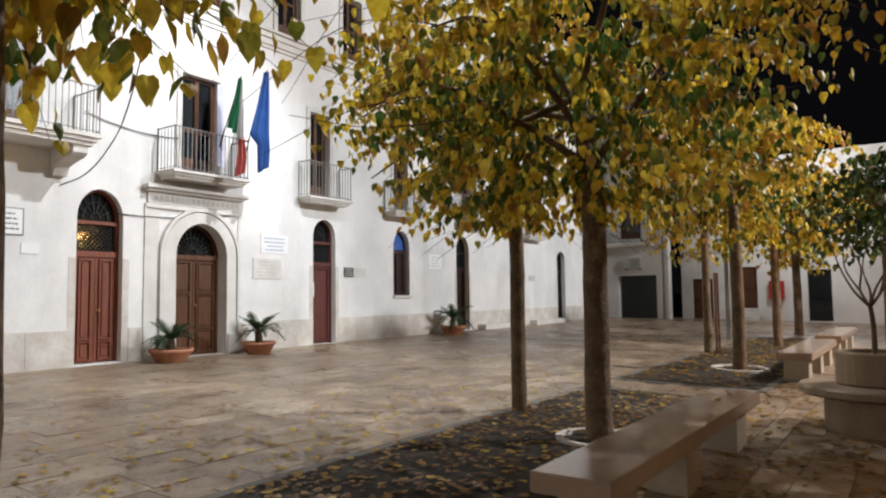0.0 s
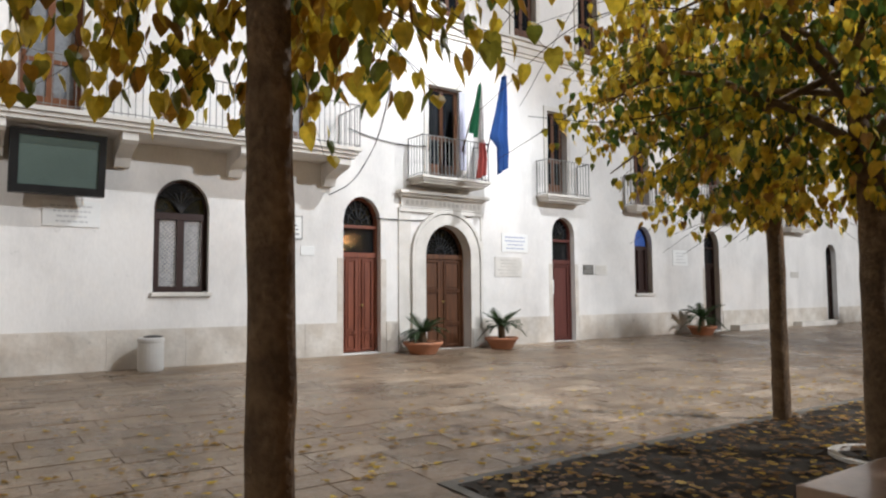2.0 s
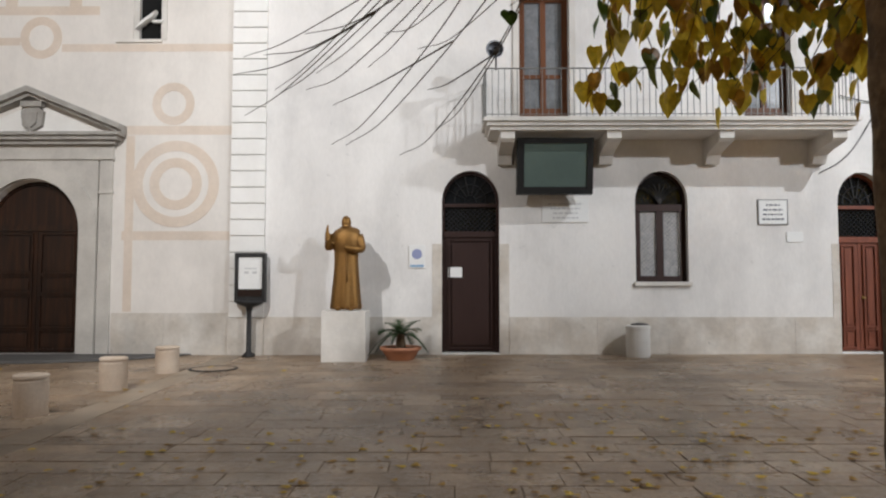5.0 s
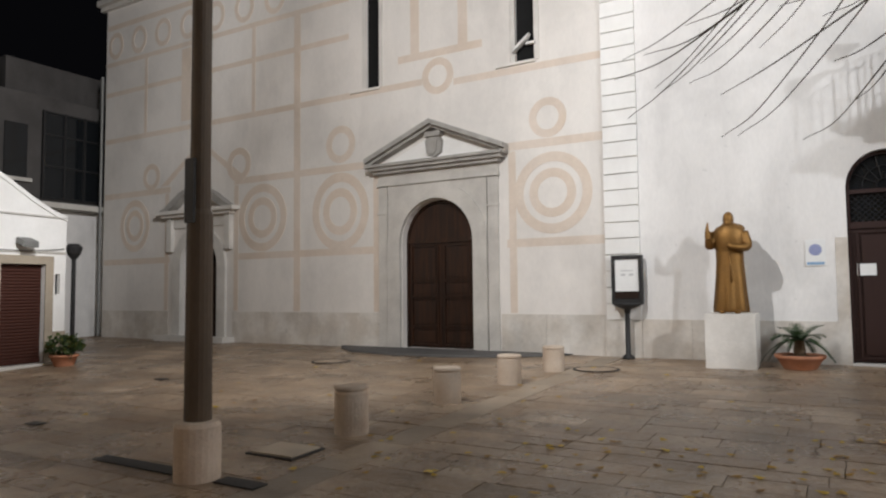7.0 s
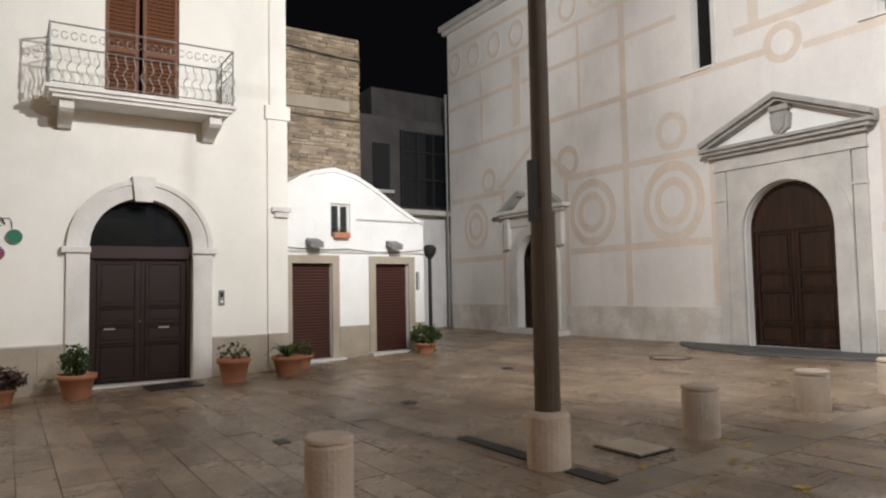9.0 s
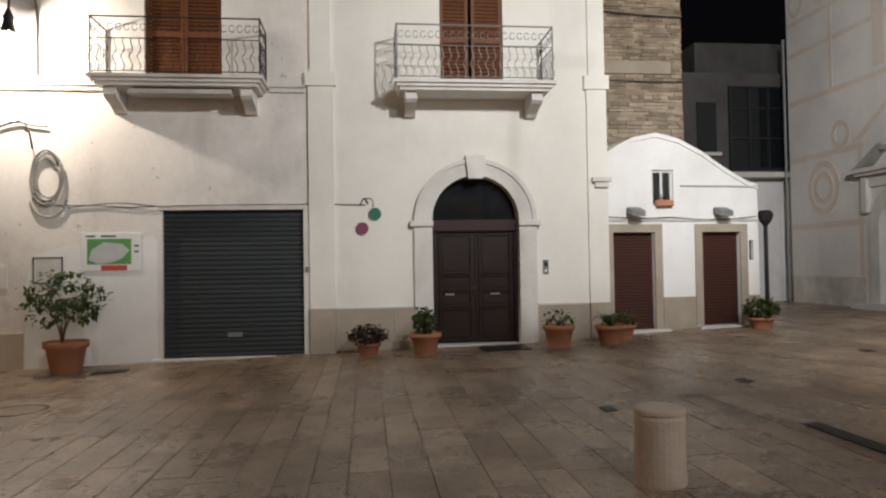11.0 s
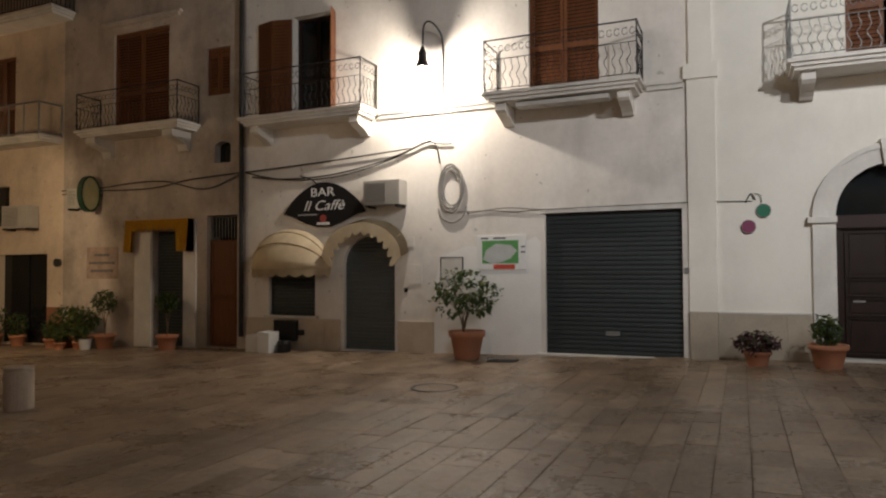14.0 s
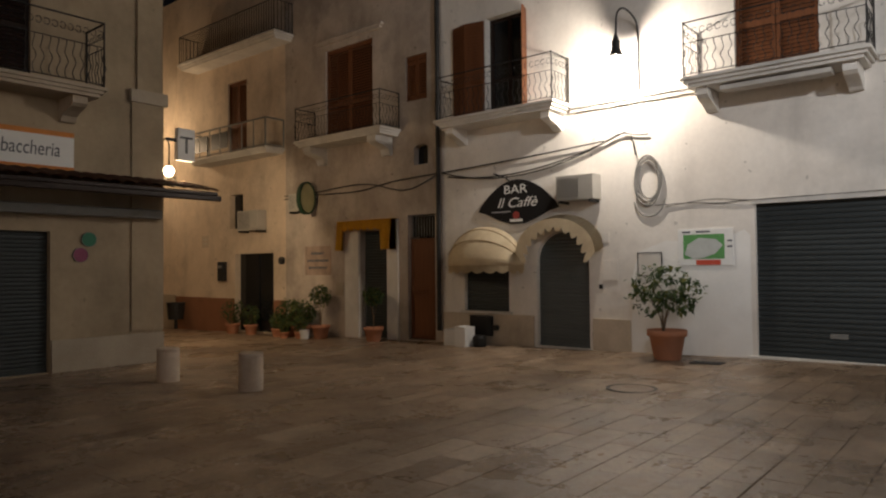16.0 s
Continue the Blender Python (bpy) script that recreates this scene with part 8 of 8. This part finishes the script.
def cycad(x, y, r, h, n, long, seed, label, stem=0.16):
    """A sago palm: a stub of trunk and arching feathered fronds."""
    ob, z = bowl(x, y, r, h, label)
    rnd = random.Random(seed)
    part("stem", lathe(bmesh.new(), x, y, z - 0.02, [(0.07, 0), (0.085, stem * 0.5), (0.06, stem + 0.04)], 12), BARK, ob)
    lv = bmesh.new()
    for k in range(n):
        a = 2 * math.pi * k / n + rnd.uniform(-0.2, 0.2)
        rise = rnd.uniform(0.12, 0.95)
        L = long * rnd.uniform(0.75, 1.05)
        side = Vector((-math.sin(a), math.cos(a), 0))
        base = Vector((x, y, z + stem))
        pts = [base + Vector((math.cos(a), math.sin(a), 0)) * L * t * (1 - 0.25 * rise * t) + Vector((0, 0, L * (rise * 1.1 * t - 0.85 * t * t * (1.1 - rise * 0.7)))) for t in np.linspace(0, 1, 15)]
        for i in range(14):
            p, q = pts[i], pts[i + 1]
            mid = (p + q) / 2
            w = 0.13 * math.sin(math.pi * min(1, 0.18 + 0.8 * i / 14)) * (long / 0.6)
            for s in (-1, 1):
                tip = mid + side * s * w + (q - p) * 1.1 + Vector((0, 0, 0.03))
                v = [lv.verts.new(c) for c in (p, q, tip)]
                lv.faces.new(v)
            v = [lv.verts.new(c) for c in (p - side * 0.006, p + side * 0.006, q + side * 0.006, q - side * 0.006)]
            lv.faces.new(v)
    link_leaves(lv, "fronds", LEAF_PALM, ob)


cycad(7.72, 11.72, 0.4, 0.26, 22, 0.62, 1, "dark green cycad in a wide terracotta bowl", 0.2)
cycad(9.8, 11.72, 0.36, 0.26, 24, 0.62, 2, "dark green cycad in a wide terracotta bowl", 0.26)
cycad(17.15, 11.7, 0.4, 0.26, 22, 0.75, 3, "dark green cycad in a wide terracotta bowl", 0.24)
cycad(-1.47, 11.68, 0.34, 0.22, 20, 0.55, 4, "drooping dark cycad in a terracotta bowl by the plinth", 0.22)


def pot(x, y, r, h, label, category="potted plant"):
    z = ground_z(x, y)
    ob = thing("potted_plant", label, category, (x, y, z), "potted plants along the houses")
    part("pot", lathe(bmesh.new(), x, y, z - 0.01, [(r * 0.68, 0), (r * 0.7, 0.015), (r * 0.93, h * 0.78), (r * 1.05, h * 0.8), (r * 1.06, h), (r * 0.94, h), (r * 0.9, h * 0.86)], 24), TERRA, ob, smooth=True)
    part("soil", lathe(bmesh.new(), x, y, z + h * 0.7, [(r * 0.88, 0), (r * 0.88, h * 0.16)], 18), SOIL, ob)
    return ob, z + h * 0.86


def bush(ob, x, y, z, rx, rz, n, size, material, seed, stems=6, lift=0.0, hollow=0.4, gaps=-1.0):
    rnd = random.Random(seed)
    st, lv = bmesh.new(), bmesh.new()
    for k in range(stems):
        a = 2 * math.pi * k / stems
        tube(st, bend((x, y, z - 0.02), (x + 0.15 * rx * math.cos(a), y + 0.15 * rx * math.sin(a), z + 0.5 * (lift + rz)), (x + 0.7 * rx * math.cos(a), y + 0.7 * rx * math.sin(a), z + lift + rz * 1.2), n=4), 0.014, 5, 0.004)
    part("stems", st, BARK, ob)
    for k in range(n):
        while True:
            u = Vector((rnd.uniform(-1, 1), rnd.uniform(-1, 1), rnd.uniform(-1, 1)))
            if hollow < u.length < 1 + 0.25 * noise.noise(u * 3) and noise.noise(u * 2.6 + Vector((seed, 0, 0))) > gaps:
                break
        leaf(lv, Vector((x + u.x * rx, y + u.y * rx, z + lift + rz + u.z * rz)), size * rnd.uniform(0.7, 1.2), rnd.uniform(0, 6.28), radians(rnd.uniform(-80, 50)), 0.2, 0.3)
    link_leaves(lv, "foliage", material, ob)


ob, z = pot(-12.6, -4.72, 0.32, 0.52, "leafy shrub with a thin stem in a large terracotta pot")
bush(ob, -12.6, -4.78, z, 0.64, 0.44, 620, 0.105, LEAF_SHRUB, 41, 7, 0.3, 0.25, 0.05)
ob, z = pot(-12.55, 0.12, 0.2, 0.24, "reddish-leaved bush in a low terracotta pot")
bush(ob, -12.55, 0.12, z, 0.33, 0.16, 420, 0.09, LEAF_PLUM, 42)
ob, z = pot(-12.5, 1.08, 0.26, 0.36, "clipped dark green shrub in a terracotta pot")
bush(ob, -12.5, 1.06, z, 0.2, 0.24, 620, 0.07, LEAF_SHRUB, 43, 4, 0.0, 0.2)
ob, z = pot(-12.35, 3.35, 0.26, 0.4, "withered plant in a terracotta pot")
bush(ob, -12.35, 3.35, z, 0.26, 0.16, 70, 0.08, LEAF_SHRUB, 44, 9)
ob, z = pot(-12.45, 4.3, 0.26, 0.34, "spiky green plant in a terracotta pot")
rnd = random.Random(45)
lv = bmesh.new()
for k in range(26):
    a, L = rnd.uniform(0, 6.28), rnd.uniform(0.3, 0.5)
    d1, s = Vector((math.cos(a), math.sin(a), 0)), Vector((-math.sin(a), math.cos(a), 0)) * 0.025
    p0, p1, p2 = Vector((-12.45, 4.3, z)), Vector((-12.45, 4.3, z + 0.2)) + d1 * L * 0.5, Vector((-12.45, 4.3, z + rnd.uniform(0.0, 0.3))) + d1 * L
    v = [lv.verts.new(c) for c in (p0 - s, p0 + s, p1 + s, p2, p1 - s)]
    lv.faces.new((v[0], v[1], v[2], v[4]))
    lv.faces.new((v[4], v[2], v[3]))
link_leaves(lv, "blades", LEAF_SHRUB, ob)
ob, z = pot(-13.1, 4.8, 0.2, 0.26, "small trailing plant in a dark pot")
bush(ob, -13.1, 4.8, z, 0.24, 0.14, 150, 0.07, LEAF_SHRUB, 46)
ob, z = pot(-13.55, 7.75, 0.24, 0.22, "bushy green plant in a terracotta pot")
bush(ob, -13.55, 7.75, z, 0.34, 0.2, 380, 0.1, LEAF_SHRUB, 47)
for y, s, r in ((-14.25, 48, 0.28), (-12.25, 49, 0.24)):
    ob, z = pot(-12.85, y, 0.24, 0.36, "clipped ball shrub on a stem in a terracotta pot")
    bush(ob, -12.85, y, z, r, r, 420, 0.08, LEAF_SHRUB, s, 3, 0.55, 0.2)
for y, s in ((-15.6, 50), (-15.1, 51)):
    ob, z = pot(-12.9, y, 0.26, 0.34, "leafy shrub in a pot by the ochre wall")
    bush(ob, -12.9, y, z, 0.42, 0.38, 420, 0.1, LEAF_SHRUB, s)

for x, y, r, h, s, k in ((-12.75, -16.0, 0.17, 0.24, 52, 0.2), (-12.6, -14.8, 0.15, 0.2, 53, 0.18), (-12.95, -17.55, 0.2, 0.3, 54, 0.26), (-12.95, -18.5, 0.22, 0.32, 55, 0.34), (-12.5, -15.35, 0.14, 0.18, 56, 0.16)):
    ob, z = pot(x, y, r, h, "leafy plant in a pot outside the street shops")
    bush(ob, x, y, z, k, k * 1.2, 240, 0.09, LEAF_SHRUB, s)
ob = thing("bucket", "white plastic bucket among the plant pots", "bucket", (-12.55, -14.55, ground_z(-12.55, -14.55)))
part("pail", lathe(bmesh.new(), -12.55, -14.55, ground_z(-12.55, -14.55) - 0.01, [(0.11, 0), (0.14, 0.24), (0.145, 0.25), (0.13, 0.25)], 18), PLASTIC_W, ob)
bm = bmesh.new()
tube(bm, [(-12.55, -14.55 + 0.145 * math.cos(a), ground_z(-12.55, -14.55) + 0.24 - 0.1 * math.sin(a)) for a in np.linspace(0, 3.14, 9)], 0.005, 5)
part("handle", bm, IRON_GREY, ob)


# ---- fallen leaves ----
def fallen():
    rnd = random.Random(9)
    beds, paving = bmesh.new(), bmesh.new()

    def drop(x, y, size):
        inside = in_bed(x, y)
        lift = rnd.uniform(0.010, 0.014) + (0.022 if inside else 0.0)
        leaf(beds if inside or y < 2.0 else paving, Vector((x, y, ground_z(x, y) + lift)), size, rnd.uniform(0, 6.28), radians(rnd.uniform(-2, 6)), rnd.uniform(-0.12, 0.05))

    for n, xs, ys, sizes in ((1500, (3.05, 9.5), (2.05, 4.1), (0.05, 0.1)), (900, (10.8, 21), (2.1, 4.1), (0.07, 0.13)), (900, (4.5, 12), (-0.8, 1.9), (0.05, 0.1)), (190, (-9, 22), (4, 11), (0.05, 0.1)), (130, (-3.5, 4.5), (2.6, 6.5), (0.06, 0.1))):
        for k in range(n):
            drop(rnd.uniform(*xs), rnd.uniform(*ys), rnd.uniform(*sizes))
    for k in range(480):
        drop(rnd.gauss(5.5, 4.0), 4.2 + abs(rnd.gauss(0, 1.5)), rnd.uniform(0.05, 0.09))
    for k in range(230):
        drop(rnd.gauss(0.5, 2.6), rnd.uniform(3.0, 8.0), rnd.uniform(0.05, 0.085))
    for name, bm, material, label in (("bed_leaves", beds, LEAF_FALLEN, "brown fallen leaves lying on soil and wet stone"), ("paving_leaves", paving, LEAF_DROPPED, "yellow fallen leaves scattered over the paving")):
        me = bpy.data.meshes.new(name)
        bm.to_mesh(me)
        bm.free()
        me.materials.append(material)
        tagged(new(name, me), label, "leaves", kind="stuff")
    bm = bmesh.new()
    for x, y in ((6.6, 1.6), (6.75, 1.75), (6.9, 1.62), (7.1, 1.7)):
        leaf(bm, Vector((x, y, ground_z(x, y) + 0.487)), 0.1, rnd.uniform(0, 6), radians(6), 0.3)
    me = bpy.data.meshes.new("bench_leaves")
    bm.to_mesh(me)
    bm.free()
    me.materials.append(LEAF_FALLEN)
    tagged(new("bench_leaves", me), "a few dead leaves lying on the stone bench", "leaves", kind="stuff")


fallen()

# cables slung over the town hall front
cable("facade_cable", "thin dark cable looping down the white wall", [bend(FA(7.5, 7.7, 0.02), FA(7.4, 6.4, 0.02), FA(7.06, 4.95, 0.02), FA(6.67, 4.16, 0.02), FA(6.32, 3.74, 0.02), FA(5.9, 3.5, 0.02)), sag(FA(6.3, 4.9, 0.03), FA(8.2, 4.75, 0.03), 0.1), sag(FA(6.9, 3.1, 0.03), FA(9.6, 3.3, 0.03), 0.08), bend(FA(5.4, 7.5, 0.05), FA(5.3, 6.3, 0.05), FA(5.2, 5.2, 0.05))], 0.010, CABLE)


build_paving()
